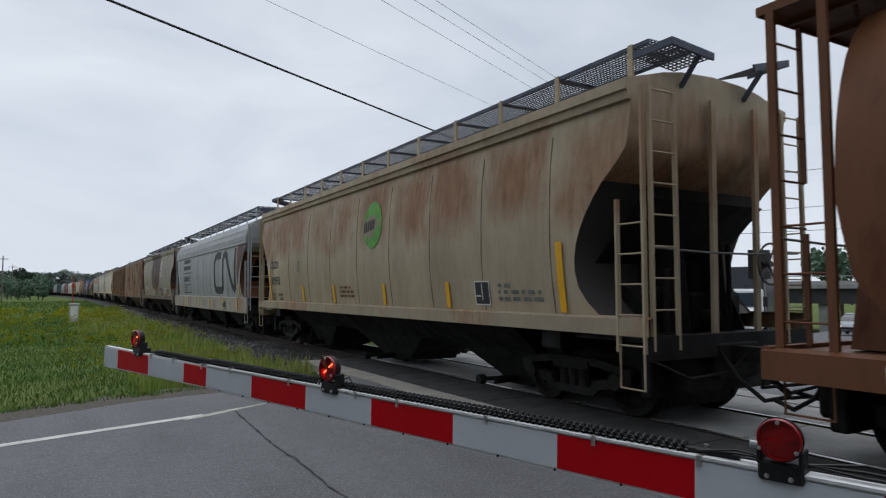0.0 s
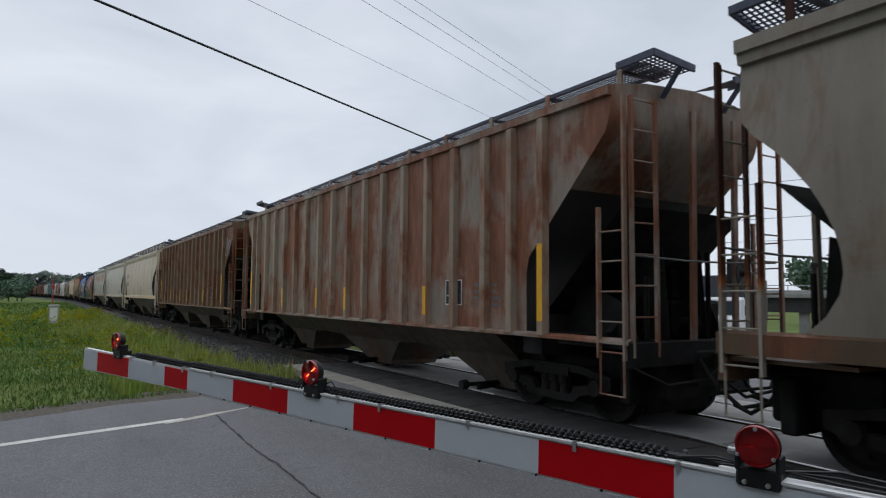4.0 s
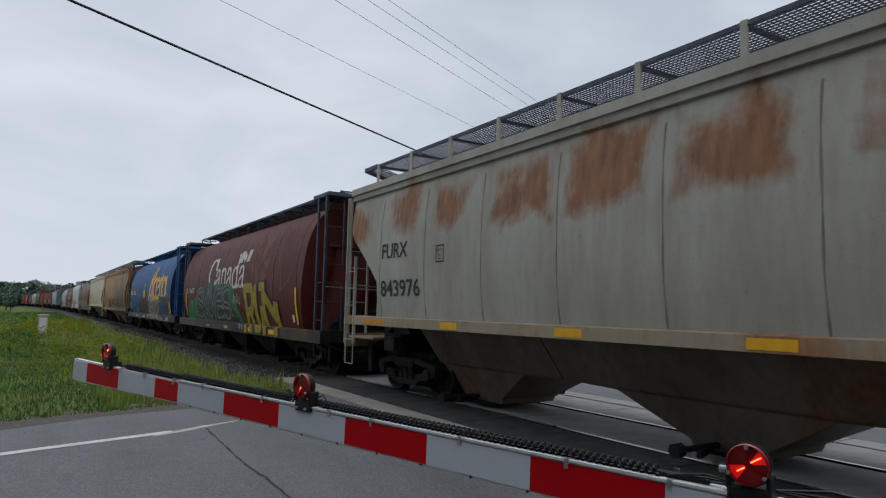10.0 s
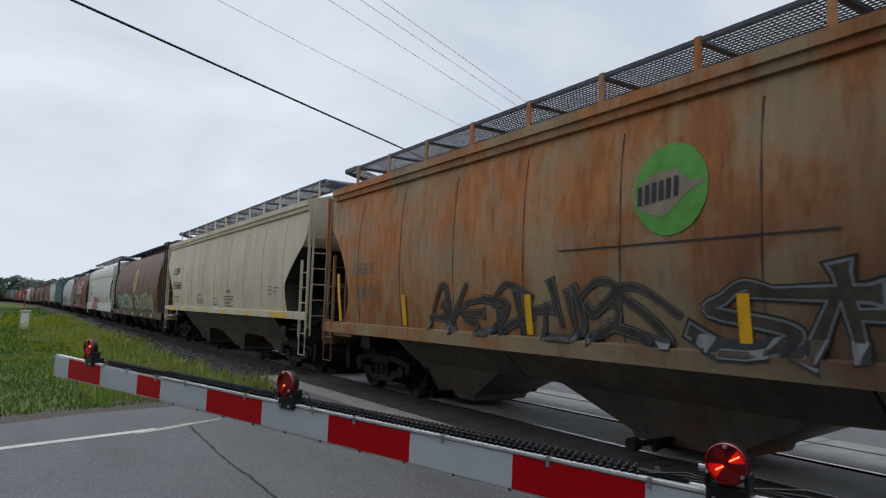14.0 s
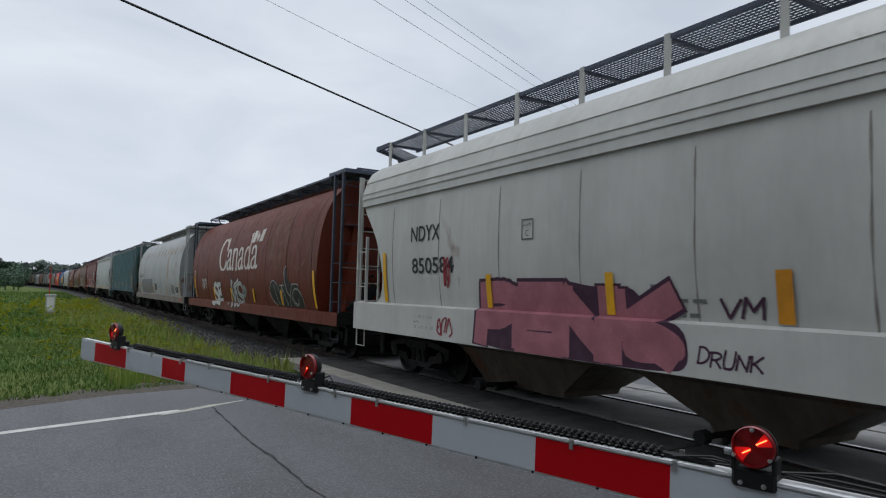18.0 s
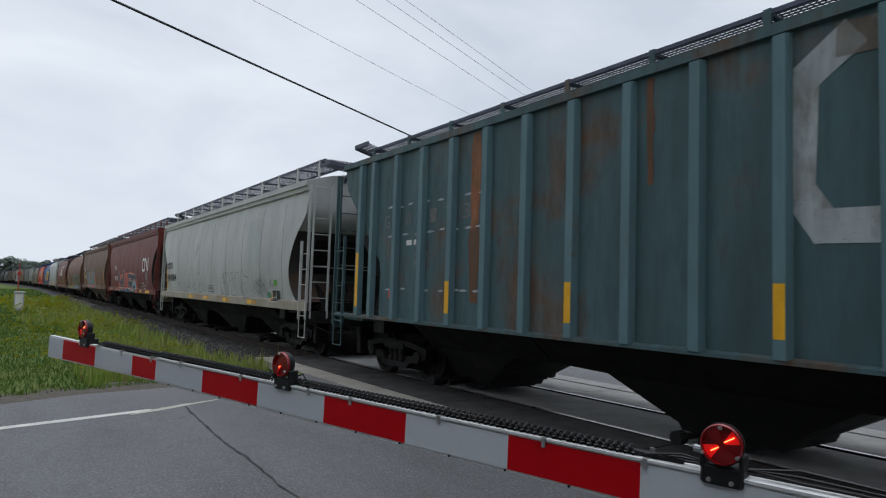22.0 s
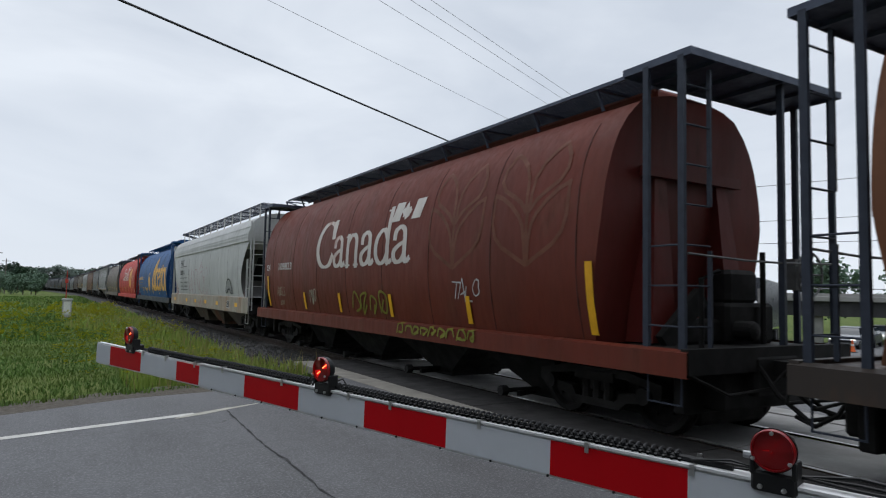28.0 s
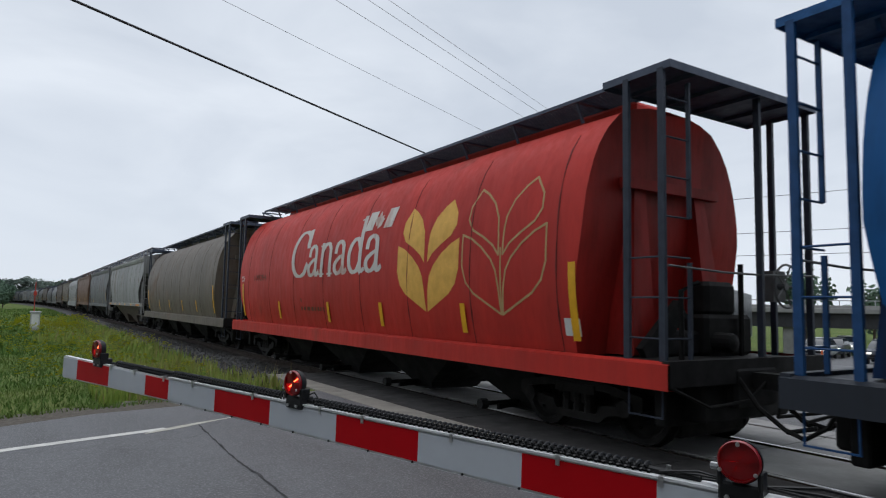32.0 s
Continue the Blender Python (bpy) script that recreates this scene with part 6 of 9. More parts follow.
    for y, z, n, size in ((6.6, 3.15, 9, .10), (5.5, 3.45, 3, .14), (4.9, 3.55, 3, .12), (5.1, 3.1, 6, .12), (4.1, 3.3, 4, .3), (3.5, 3.4, 3, .24), (3.2, 3.55, 8, .26), (2.6, 3.3, 4, .2), (2.0, 3.5, 7, .3), (1.2, 3.4, 4, .2)):
        for k in range(n):
            a, b, q, t = r.uniform(-.2, .2), r.uniform(-.15, .15), size * r.uniform(.4, 1.3), r.uniform(.012, .035)
            poly(CARS[10], KIND[10], [[(a, b), (a + t, b + q * .4), (a + t * 1.5 + q * .15, b + q), (a + q * .05, b + q * .5)]], y, z, sp["white"], "paint_scratch", .016)
    side_tapes(10, (7.3, 7.05), (), 1.3, .45)
    side_tapes(10, (-6.8, -7.05), (), 1.2, .6)
    foot_tapes(10, (4.26, 1.14, -1.77, -4.6), .5, .13)
    # 11
    words(11, "CGEX", 7.0, 2.3, .22, .95, M["grey_mark"], .004)
    words(11, "3315", 6.9, 1.82, .24, .9, M["grey_mark"], .004)
    emblem_disc(11, -.68, 3.0, .47, .5)
    side_tapes(11, (7.65, -7.0), (4.94, 1.6, -1.5, -4.2), 1.34, 1.0, .55)
    piece(11, "AKOCHUBS", 4.05, 1.34, 4.6, .58, [(sp["dull_black"], .12), (sp["ash"], .095), (sp["dark_smear"], .075)], 81, .1, .16, 1.9, wild=1.7)
    piece(11, "STHURS", -1.2, 1.34, 3.9, .62, [(sp["dull_black"], .19), (sp["ash"], .15), (sp["dark_smear"], .10)], 83, .1, .14, 1.8, wild=1.5)
    data_panel(11, -4.8, 1.42, .42, .4)
    shapes(11, [rect(0, 0, 3.4, .02)], 1.0, 2.42, M["black_mark"], "side_seam", .012)
    # 13
    wheat(13, .3, 2.0, 1.1, 1.6, M["tan_mark"])
    blobs(CARS[13], KIND[13], 91, 6.4, 1.15, 6.0, .9, sp["bone"], sp["green"], 8, .05)
    blobs(CARS[13], KIND[13], 92, -.6, 1.15, 5.6, .9, sp["cream"], sp["grey"], 7, .05)
    foot_tapes(13, (6.0, 3.0, 0, -3.0, -6.0), .45, .12)
    # 14: white, pink piece
    words(14, "NDYX", 6.06, 2.54, .27, 1.0, M["black_mark"], .005)
    words(14, "850584", 6.02, 1.97, .27, 1.4, M["black_mark"], .005)
    plate_mark(14, 2.85, 2.4, M["grey_mark"], .26)
    cloud(14, [(0, 0), (.02, .6), (.3, .92), (1.1, .97), (1.5, .88), (1.9, 1.0), (2.5, .9), (3.1, .93), (3.3, .62), (3.85, .5), (3.9, .05), (3.5, .0), (2.0, -.03)], 3.95, .85, sp["plum"])
    piece(14, "PENK", 3.80, .96, 3.5, .72, [(sp["plum"], .43), (sp["pink"], .33)], 101, .04, .05, 1.25)
    cloud(14, [(2.9, .0), (2.9, .45), (3.35, .5), (3.75, .32), (3.75, .06)], 3.85, .90, sp["pink"], .0185)
    tag(14, "VM", -.25, 1.46, .5, .2, sp["plum"], .035, 102)
    tag(14, "DRUNK", -.05, .97, .72, .17, sp["plum"], .026, 103)
    scribble(CARS[14], KIND[14], 104, 5.1, .92, .5, .3, sp["red"], .03, 3)
    scribble(CARS[14], KIND[14], 105, 4.95, 1.7, .2, .5, sp["red"], .03, 2)
    side_tapes(14, (7.1, -7.05), (3.65, 1.2, -4.2), 1.43, .95, .5)
    tape(CARS[14], KIND[14], (-.95,), 1.43, .16, .5, M["amber"])
    small_print(CARS[14], KIND[14], .6, 1.45, .6, 5, M["grey_mark"], .04, .075, seed=106)
    small_print(CARS[14], KIND[14], -1.9, 1.45, .7, 4, M["grey_mark"], .05, .09, seed=107)
    small_print(CARS[14], KIND[14], 5.9, 1.0, .6, 3, M["grey_mark"], .05, .09, seed=108)
    data_panel(14, -4.8, 1.5, .45, .4)
    # 15
    wordmark(15, 2.92, 2.24, 5.0, 1.12, M["faded_white"])
    words(15, "CN", 7.3, 2.12, .17, .3, M["white_mark"])
    words(15, "109091", 5.9, 2.12, .17, 1.0, M["brown_mark"])
    wheat(15, -3.1, 2.1, 1.75, 1.8, M["brown_mark"])
    wheat(15, -5.0, 2.1, 1.6, 1.8, M["brown_mark"], True)
    cloud(15, [(0, .3), (.0, .65), (.35, .78), (.75, .62), (1.2, .58), (1.35, .8), (1.4, 1.12), (1.55, 1.1), (1.6, .75), (1.95, .62), (2.4, .62), (2.7, .3), (2.8, .02), (2.3, .0), (1.2, .02), (.5, .0)], -3.38, 1.13, sp["black"])
    white = []
    for pts in ([(.55, .02), (.1, .2), (.0, .5), (.3, .72), (.7, .58), (.95, .2), (1.0, .02)], [(.4, .6), (.55, .3), (.75, .04)], [(.9, .58), (1.3, .6)], [(1.1, .58), (1.15, .3), (1.1, .02)],
                [(1.12, .56), (1.3, .3), (1.5, .04)], [(1.55, 1.12), (1.38, 1.0), (1.36, .8), (1.45, .6)], [(1.45, .6), (1.55, .4), (1.75, .33), (1.95, .6)], [(1.75, .33), (1.7, .02)],
                [(1.95, .62), (2.42, .62), (2.42, .5)], [(2.3, .1), (2.05, .15), (2.0, .4), (2.2, .5), (2.5, .45), (2.72, .25), (2.78, .02)], [(1.85, .3), (2.05, .1), (2.3, .06), (2.4, .22)]):
        white += stroke(spline(pts, 5), .022)
    tagged(shapes(15, white, -3.38, 1.13, sp["white"], "graffiti_outline", .018), kind="stuff")
    piece(15, "SE", 3.75, 1.04, 1.15, .70, [(sp["black"], .27), (sp["white"], .21)], 112, .02, .06, 1.1, wild=.4)
    piece(15, "NTS", 1.2, 1.04, 1.5, .70, [(sp["black"], .22), (sp["white"], .15), (sp["black"], .03)], 113, .02, .08, 1.45, wild=1)
    cloud(15, [(0, .2), (.15, .5), (.4, .42), (.6, .3), (.4, .1), (.15, .0)], -.25, 1.25, sp["silver"])
    tag(15, "HR", -.33, 1.40, .35, .16, sp["black"], .02, 114)
    scribble(CARS[15], KIND[15], 115, 5.8, 1.5, .8, .45, sp["white"], .03, 4)
    side_tapes(15, (7.15, -7.0), (3.75, 1.15, -1.63, -4.4), 1.17, .92, .43)
    # 16
    words(16, "CN 362523", 7.2, 2.09, .20, 1.98, M["black_mark"], .003)
    shapes(16, [[(0, .84), (.9, .82), (2.2, .86), (3.6, .84), (4.6, .86), (4.62, .02), (2.0, .0), (.05, .02)]], 6.1, 1.14, M["overpaint"], "painted_over_patch", .006)
    shapes(16, [rect(0, 0, .92, .1), rect(.02, .16, .9, .1), rect(0, .31, .9, .08)], 7.08, 1.47, M["rust_dab"], "faded_stripe_block", .006)
    for k, pts in enumerate(([(.0, .35), (.12, .72), (.3, .78), (.35, .5), (.2, .4), (.4, .12)], [(.55, .05), (.6, .45), (.85, .68), (.95, .5), (.75, .35), (1.0, .08)], [(1.2, .62), (1.1, .38), (1.3, .3), (1.25, .1), (1.05, .06)],
                             [(1.45, .55), (1.75, .78), (1.7, .42), (1.95, .22), (1.9, .02)], [(2.15, .35), (2.4, .46), (2.45, .22), (2.2, .2), (2.5, .06)], [(2.7, .5), (2.68, .2), (2.9, .12), (2.95, .38), (2.75, .36)],
                             [(3.0, .78), (3.15, .4), (3.4, .1)], [(.1, -.02), (.5, -.2), (.75, .0)])):
        tagged(shapes(16, stroke(spline(pts, 6), .022), 5.3, 1.16, sp["silver"], "graffiti_tag", .013), kind="stuff")
    data_panel(16, .6, 1.32, .65, .45)
    data_panel(16, -5.9, 1.25, .75, .32)
    shapes(16, [rect(0, 0, .85, .45)], -4.7, 1.2, M["overpaint"], "painted_over_patch", .008)
    shapes(16, [rect(0, 0, .22, .2)], -6.9, 1.22, M["label"], "label_plate", .012)
    side_tapes(16, (7.2, -7.1), (2.8, .75, -3.5), 1.16, .65, .42, .12, M["amber"])
    for y, w in ((-6.6, .7), (-5.2, .45), (-4.0, .5), (-3.0, .35), (-1.9, .3), (-.8, .25), (.5, .25), (1.8, .2), (3.38, .25), (4.49, .3), (5.85, .12)):
        r = random.Random(int(w * 100 + y * 10))
        for k in range(5):
            a, q = r.uniform(0, w), r.uniform(.05, .16)
            shapes(16, [soften([(a, r.uniform(-.1, .06)), (a + q, r.uniform(-.12, .06)), (a + q * 1.2, .2), (a + q * .9, r.uniform(.26, .4)), (a + .02, r.uniform(.2, .36))], 2)], y + w / 2, 3.25, M["rust_dab"], "rust_spot", .006)
    sill_tape(CARS[16], KIND[16], (-7.5,), .25, .12, M["red_label"])
    # 17: ribbed blue-green with ghost letters
    gh = M["ghost"]
    for k, st in enumerate(stroke([(1.62, 1.50), (1.45, 1.68), (.5, 1.72), (.12, 1.45), (.08, .45), (.3, .12), (1.1, .1), (1.5, .3), (1.55, .85), (1.0, .85)], .30)):
        flat_shapes(17, [st], -1.2, 2.2, gh)
    flat_shapes(17, [rect(.62, 0, .36, 1.4)], -3.5, 2.25, gh)
    flat_shapes(17, [rect(0, 1.42, 1.65, .32)], -3.5, 2.25, gh)
    r = random.Random(17)
    for y, w, z in ((-4.42, .34, 1.55), (-3.68, .16, 1.9), (-6.6, .14, 2.6), (3.72, .26, 1.5), (.4, .10, 2.9)):
        edge = [(w * r.uniform(.8, 1.1), 4.1 - z - (4.1 - z) * k / 8) for k in range(9)]
        poly(CARS[17], KIND[17], [[(w * r.uniform(-.1, .25), q) for p, q in edge[::-1]] + edge], y, z, M["rust_run"], "rust_run", .004)
    for z in (3.16, 2.64, 1.66):
        for k in range(9):
            y = 6.5 - k * .36 - r.uniform(0, .2)
            poly(CARS[17], KIND[17], [[(0, 0), (.1, -.012), (r.uniform(.15, .26), 0), (.16, .03), (.05, .022)]], y, z + r.uniform(-.02, .02), M["tape_scrap"], "tape_remnant", .008)
    for s, y in (("G", 6.42), ("T", 6.03), ("W", 5.66), ("1", 4.85), ("3", 4.4), ("3", 3.9)):
        words_flat(17, s, y, 2.8, .24, .2, M["grey_mark"])
    small_print(CARS[17], KIND[17], 5.6, 2.45, .55, 1, M["white_mark"], .09, .12, seed=171)
    small_print(CARS[17], KIND[17], 5.3, 2.1, .3, 4, M["grey_mark"], .07, .16, seed=172)
    flat_shapes(17, [rect(0, 0, .3, .85)], -5.65, 2.05, M["vent_red"])
    for y in (-3.95, -4.85):
        flat_shapes(17, [rect(0, 0, .5, .34)], y, 1.6, M["black_mark"])
        poly(CARS[17], KIND[17], [rect(.02, .02, .46, .014), rect(.02, .31, .46, .014), rect(.02, .02, .014, .3), rect(.466, .02, .014, .3)], y, 1.6, M["grey_mark"], "panel_border", .010)
    flat_shapes(17, [rect(0, 0, .2, .17)], 6.2, 1.5, M["red_label"])
    flat_shapes(17, [rect(0, 0, .22, .2)], -6.55, 1.5, M["red_label"])
    # 18
    words(18, "NDYX", 7.25, 2.27, .27, 1.15, M["black_mark"], .005)
    words(18, "849084", 7.1, 1.77, .27, 1.6, M["black_mark"], .005)
    piece(18, "SRKBAMCCR", 5.6, 1.37, 4.7, .34, [(sp["grey"], .011)], 131, .1, .3, 1.5, "graffiti_tag", wild=1)
    tagged(shapes(18, stroke(spline(arc(.32, .05, .34, .95, 180, 0, 8), 4), .013) + stroke(spline(arc(1.45, .1, .5, .72, 190, -10, 8), 4), .013), 3.2, 1.27, sp["grey"], "graffiti_tag", .012), kind="stuff")
    shapes(18, [rect(0, 0, .75, .02), rect(0, .2, .75, .02), rect(0, 0, .02, .22), rect(.73, 0, .02, .22), rect(.1, .08, .55, .03), rect(.1, .13, .5, .025)], .5, 1.42, M["grey_mark"], "stencilled_frame", .010)
    legs = [[(-.02, .52), (.06, .78), (.2, .72), (.22, .45)], [(0, .46), (.4, .44)], [(.05, .78), (.22, .05)], [(.3, .7), (.42, .82), (.6, .08)], [(.55, .78), (.72, .84), (.95, .06)], [(.7, .5), (.9, .55)], [(.8, .72), (1.02, .85), (1.12, .6), (1.3, .04)],
            [(1.12, .84), (1.3, .8), (1.42, .4), (1.58, .02)], [(1.38, .56), (1.55, .82), (1.75, .8), (1.78, .5), (1.95, .03)], [(1.9, .6), (2.1, .92), (2.3, .7)], [(1.95, .5), (2.15, .1), (2.3, -.04), (2.62, .0)], [(2.2, .45), (2.4, .4), (2.5, .1)],
            [(.22, .03), (.4, -.02), (.62, .06)], [(.95, .04), (1.12, .0), (1.3, .04)], [(2.25, .72), (2.5, .68), (2.7, .66)]]
    for pts in legs:
        tagged(shapes(18, flick([(p, q * .85) for p, q in (spline(pts, 5) if len(pts) > 2 else pts)], .014), -1.4, 1.34, sp["dull_black"], "graffiti_tag", .014), kind="stuff")
    r = random.Random(133)
    for k, ch in enumerate("YYMSVKTYN"):
        piece(18, ch, -4.55 - k * .17 - (.12 if k > 5 else 0), 1.55 + r.uniform(-.06, .08), .17, r.uniform(.18, .32), [(sp["dull_black"], r.choice((.010, .013, .02)))], 140 + k, .2, .2, 1.2, "graffiti_tag", wild=1)
    r = random.Random(134)
    tagged(shapes(18, [arc(r.gauss(.55, .38), r.gauss(.14, .09), q, q * r.uniform(.8, 1.8), 0, 360, 6)[:-1] for q in [r.uniform(.005, .017) for _ in range(110)]], -4.55, 1.38, sp["dull_black"], "paint_spatter", .012), kind="stuff")
    data_panel(18, -6.05, 1.26, .6, .32)
    shapes(18, [rect(0, 0, .26, .15)], -6.2, 1.68, M["green_mark"], "green_sticker", .012)
    shapes(18, [rect(0, 0, .3, .14)], -5.65, 1.36, M["teal_sticker"], "teal_sticker", .012)
    shapes(18, [rect(0, 0, .2, .16)], -5.95, 1.3, M["amber"], "amber_sticker", .012)
    foot_tapes(18, (2.84, .67, -1.75, -4.3), .42, .12)
    foot_tapes(18, (2.45, .3, -2.15, -4.75), .22, .11, M["amber"])
    tape(CARS[18], KIND[18], (7.2,), 1.4, .12, .85)
    shapes(18, [rect(0, 0, .95, 1.2)], -4.0, 2.32, M["pale_patch"], "faded_patch", .005)
    # 19
    words(19, "NOKL", 5.3, 2.4, .27, .95, M["white_mark"], .004)
    words(19, "853103", 5.25, 1.77, .27, 1.35, M["white_mark"], .004)
    noodle(19, -4.72, 2.24, 1.62, .62, M["white_mark"], .13)
    cloud(19, [(0, .1), (.1, .6), (.3, 1.15), (1.5, 1.3), (3.0, 1.4), (4.4, 1.35), (5.3, 1.45), (6.4, 1.25), (6.9, 1.1), (7.1, .75), (7.3, .4), (7.9, .05), (5.0, -.02)], 4.0, .82, sp["coral"])
    pebbles(19, 146, 7, -3.05, 1.0, .7, .8, .06, sp["coral"])
    cloud(19, [(0, 0), (.1, .32), (2.0, .4), (4.5, .42), (6.5, .42), (7.1, .12), (6.6, .0), (3.0, .02)], 4.0, .83, sp["navy"], .0125)
    piece(19, "MILES", 3.45, 1.02, 6.2, 1.05, [(sp["white"], .37), (sp["black"], .30), (sp["blue"], .08)], 141, .16, .1, 1.5, wild=1)
    cloud(19, [(0, 0), (.1, .3), (.7, .42), (1.2, .25), (1.3, -.1), (1.05, .0), (.7, .22), (.2, .05)], -1.55, 1.35, sp["sky"], .024, "graffiti_shine")
    for a, b in ((2.9, 1.0), (1.5, .92), (.4, .98), (-1.2, .9)):
        cloud(19, [(0, 0), (.15, .2), (.4, .16), (.55, .02)], a, b, sp["sky"], .024, "graffiti_shine")
    tag(19, "BIG", 3.75, 1.62, .75, .24, sp["black"], .05, 145)
    tag(19, "NOT", -5.0, .99, .9, .12, sp["grey"], .03, 147)
    data_panel(19, -4.3, 1.28, .48, .36)
    small_print(CARS[19], KIND[19], -4.95, 1.34, .7, 3, M["white_mark"], .05, .12, seed=143)
    foot_tapes(19, (-4.45,), .5, .13)
    foot_tapes(19, (-6.4,), 1.1, .13)
    foot_tapes(19, (6.6, 4.2), .5, .11, M["amber"])
    pebbles(19, 144, 12, -5.75, 1.75, .4, .45, .075, sp["sky"])
    tag(19, "Y", -5.8, 1.3, .35, .5, sp["sky"], .03, 148)
    tag(19, "NEKA", -6.45, 1.45, .5, .22, sp["grey"], .018, 149)
    # 20
    words(20, "IC", 6.2, 2.5, .24, .4, M["white_mark"])
    words(20, "798013", 6.1, 1.9, .25, 1.4, M["white_mark"])
    side_tapes(20, (6.4, -7.05), (3.9, -4.2), 1.3, 1.1, .5)
    cloud(20, [(0, .1), (.2, .6), (1.4, 1.15), (3.0, 1.2), (5.5, 1.1), (6.5, .5), (6.3, .0), (3, .02)], 4.2, 1.14, sp["coral"])
    piece(20, "NAVAK", 3.9, 1.26, 5.4, .9, [(sp["navy"], .36), (sp["sky"], .27), (sp["green"], .10)], 151, .1, .08, 1.4, wild=1)
    # 21
    words(21, "CN", 7.0, 2.08, .16, .3, M["white_mark"])
    tag(21, "ASPOK", 5.6, 1.4, 1.2, .36, sp["white"], .03, 161)
    tag(21, "AEPON", 4.35, 1.42, 1.2, .25, sp["bone"], .018, 162)
    cloud(21, [(0, .7), (.9, .95), (1.3, 1.25), (1.7, 1.42), (4.5, 1.42), (6.6, 1.3), (7.2, 1.1), (7.6, .5), (7.3, .12), (5, .02), (1.9, .0), (1.6, .45), (.8, .6)], 1.1, .86, sp["teal"])
    cloud(21, [(0, .25), (.1, 1.12), (1.0, 1.25), (1.6, 1.12), (3.2, 1.18), (4.4, 1.1), (5.4, 1.0), (5.7, .5), (5.6, .12), (3.0, .1), (.8, .15)], -.45, .98, sp["green"], .0122)
    cloud(21, [(0, .25), (.1, 1.06), (1.0, 1.18), (1.6, 1.05), (3.2, 1.1), (4.4, 1.03), (5.3, .93), (5.5, .5), (5.4, .14), (3.0, .12), (.8, .18)], -.52, .99, sp["cream"], .0134)
    piece(21, "KNOETS", -.65, 1.12, 4.9, .88, [(sp["black"], .37), (sp["cream"], .31), (sp["black"], .28)], 164, .08, .06, 1.4, lift=.016, wild=.7)
    tagged(shapes(21, stroke(spline([(0, .0), (.35, .42), (.8, .5), (1.2, .3), (1.35, .0)], 5), .20), -4.6, 1.12, sp["black"], "graffiti_letter", .025), kind="stuff")
    tag(21, "ONE", -5.08, 1.72, .5, .17, sp["black"], .045, 165)
    for a, b in ((-1.3, .88), (-3.0, .9), (-4.0, .88), (-5.2, .92)):
        tagged(shapes(21, stroke(spline([(0, .0), (.12, .12), (.3, .05), (.42, .14)], 4), .05), a, b, sp["cream"], "graffiti_outline", .02), kind="stuff")
    shapes(21, [rect(0, 0, 5.5, .16)], 5.2, .86, sp["yellow"], "yellow_overspray", .008)
    shapes(21, [rect(0, 0, 4.6, .12)], 5.2, 1.12, sp["yellow_thin"], "yellow_overspray", .008)
    side_tapes(21, (7.1, -7.15), (4.3, 1.5, -1.67, -4.4), 1.15, .95, .45)
    # 22
    wordmark(22, 2.95, 2.25, 5.15, 1.12, M["faded_white"])
    words(22, "CN", 7.42, 2.27, .18, .32, M["white_mark"])
    words(22, "109823", 6.18, 2.27, .2, 1.2, M["white_mark"])
    wheat(22, -2.9, 2.1, 1.7, 1.7, M["brown_mark"], True)
    wheat(22, -4.9, 2.1, 1.7, 1.7, M["brown_mark"], True)
    side_tapes(22, (7.25, -7.05), (3.9, 1.4, -1.32, -4.2), 1.18, .92, .45)
    tag(22, "ANGLS", 6.35, 1.5, .75, .24, sp["bone"], .018, 171)
    tag(22, "BOR", 6.2, 1.25, .45, .12, sp["bone"], .013, 176)
    scribble(CARS[22], KIND[22], 172, 3.5, 1.35, .5, .35, sp["bone"], .03, 3)
    scribble(CARS[22], KIND[22], 173, .7, 1.2, 1.9, .5, sp["lime"], .05, 4)
    piece(22, "TALO", -3.75, 1.55, .8, .30, [(sp["white"], .024)], 174, .25, .2, 1.35, "graffiti_tag", wild=1)
    scribble(CARS[22], KIND[22], 175, -1.7, .90, 2.8, .18, sp["lime"], .04, 9)
    # 23
    words(23, "FURX", 5.85, 2.87, .27, 1.0, M["black_mark"], .006)
    words(23, "850611", 5.85, 2.37, .25, 1.3, M["black_mark"], .005)
    shapes(23, [rect(0, .68, 1.9, .03), rect(0, .1, 2.0, .03), rect(0, -.5, 2.1, .03), rect(.95, -.5, .03, .6)], 5.85, 2.10, M["black_mark"], "ruled_frame")
    small_print(CARS[23], KIND[23], 5.8, 1.75, .8, 2, M["grey_mark"], .08, .2, seed=181)
    small_print(CARS[23], KIND[23], 4.7, 1.75, .8, 2, M["grey_mark"], .08, .2, seed=182)
    plate_mark(23, 3.5, 2.35, M["grey_mark"], .24)
    red = []
    for cx, cy, rx, ry, a0, a1 in ((.35, .62, .40, .62, -60, 250), (1.0, .55, .42, .66, -20, 300), (1.75, .8, .34, .55, -30, 220), (2.35, .52, .30, .62, -80, 200), (3.1, .7, .62, .72, -20, 330), (4.15, .65, .42, .66, 20, 350),
                                   (3.75, .4, .3, .5, 40, 300)):
        red += stroke([(a, b * (1 + .05 * math.sin(3 * a))) for a, b in arc(cx, cy * .92, rx, ry * .85, a0, a1, 26)], .016)
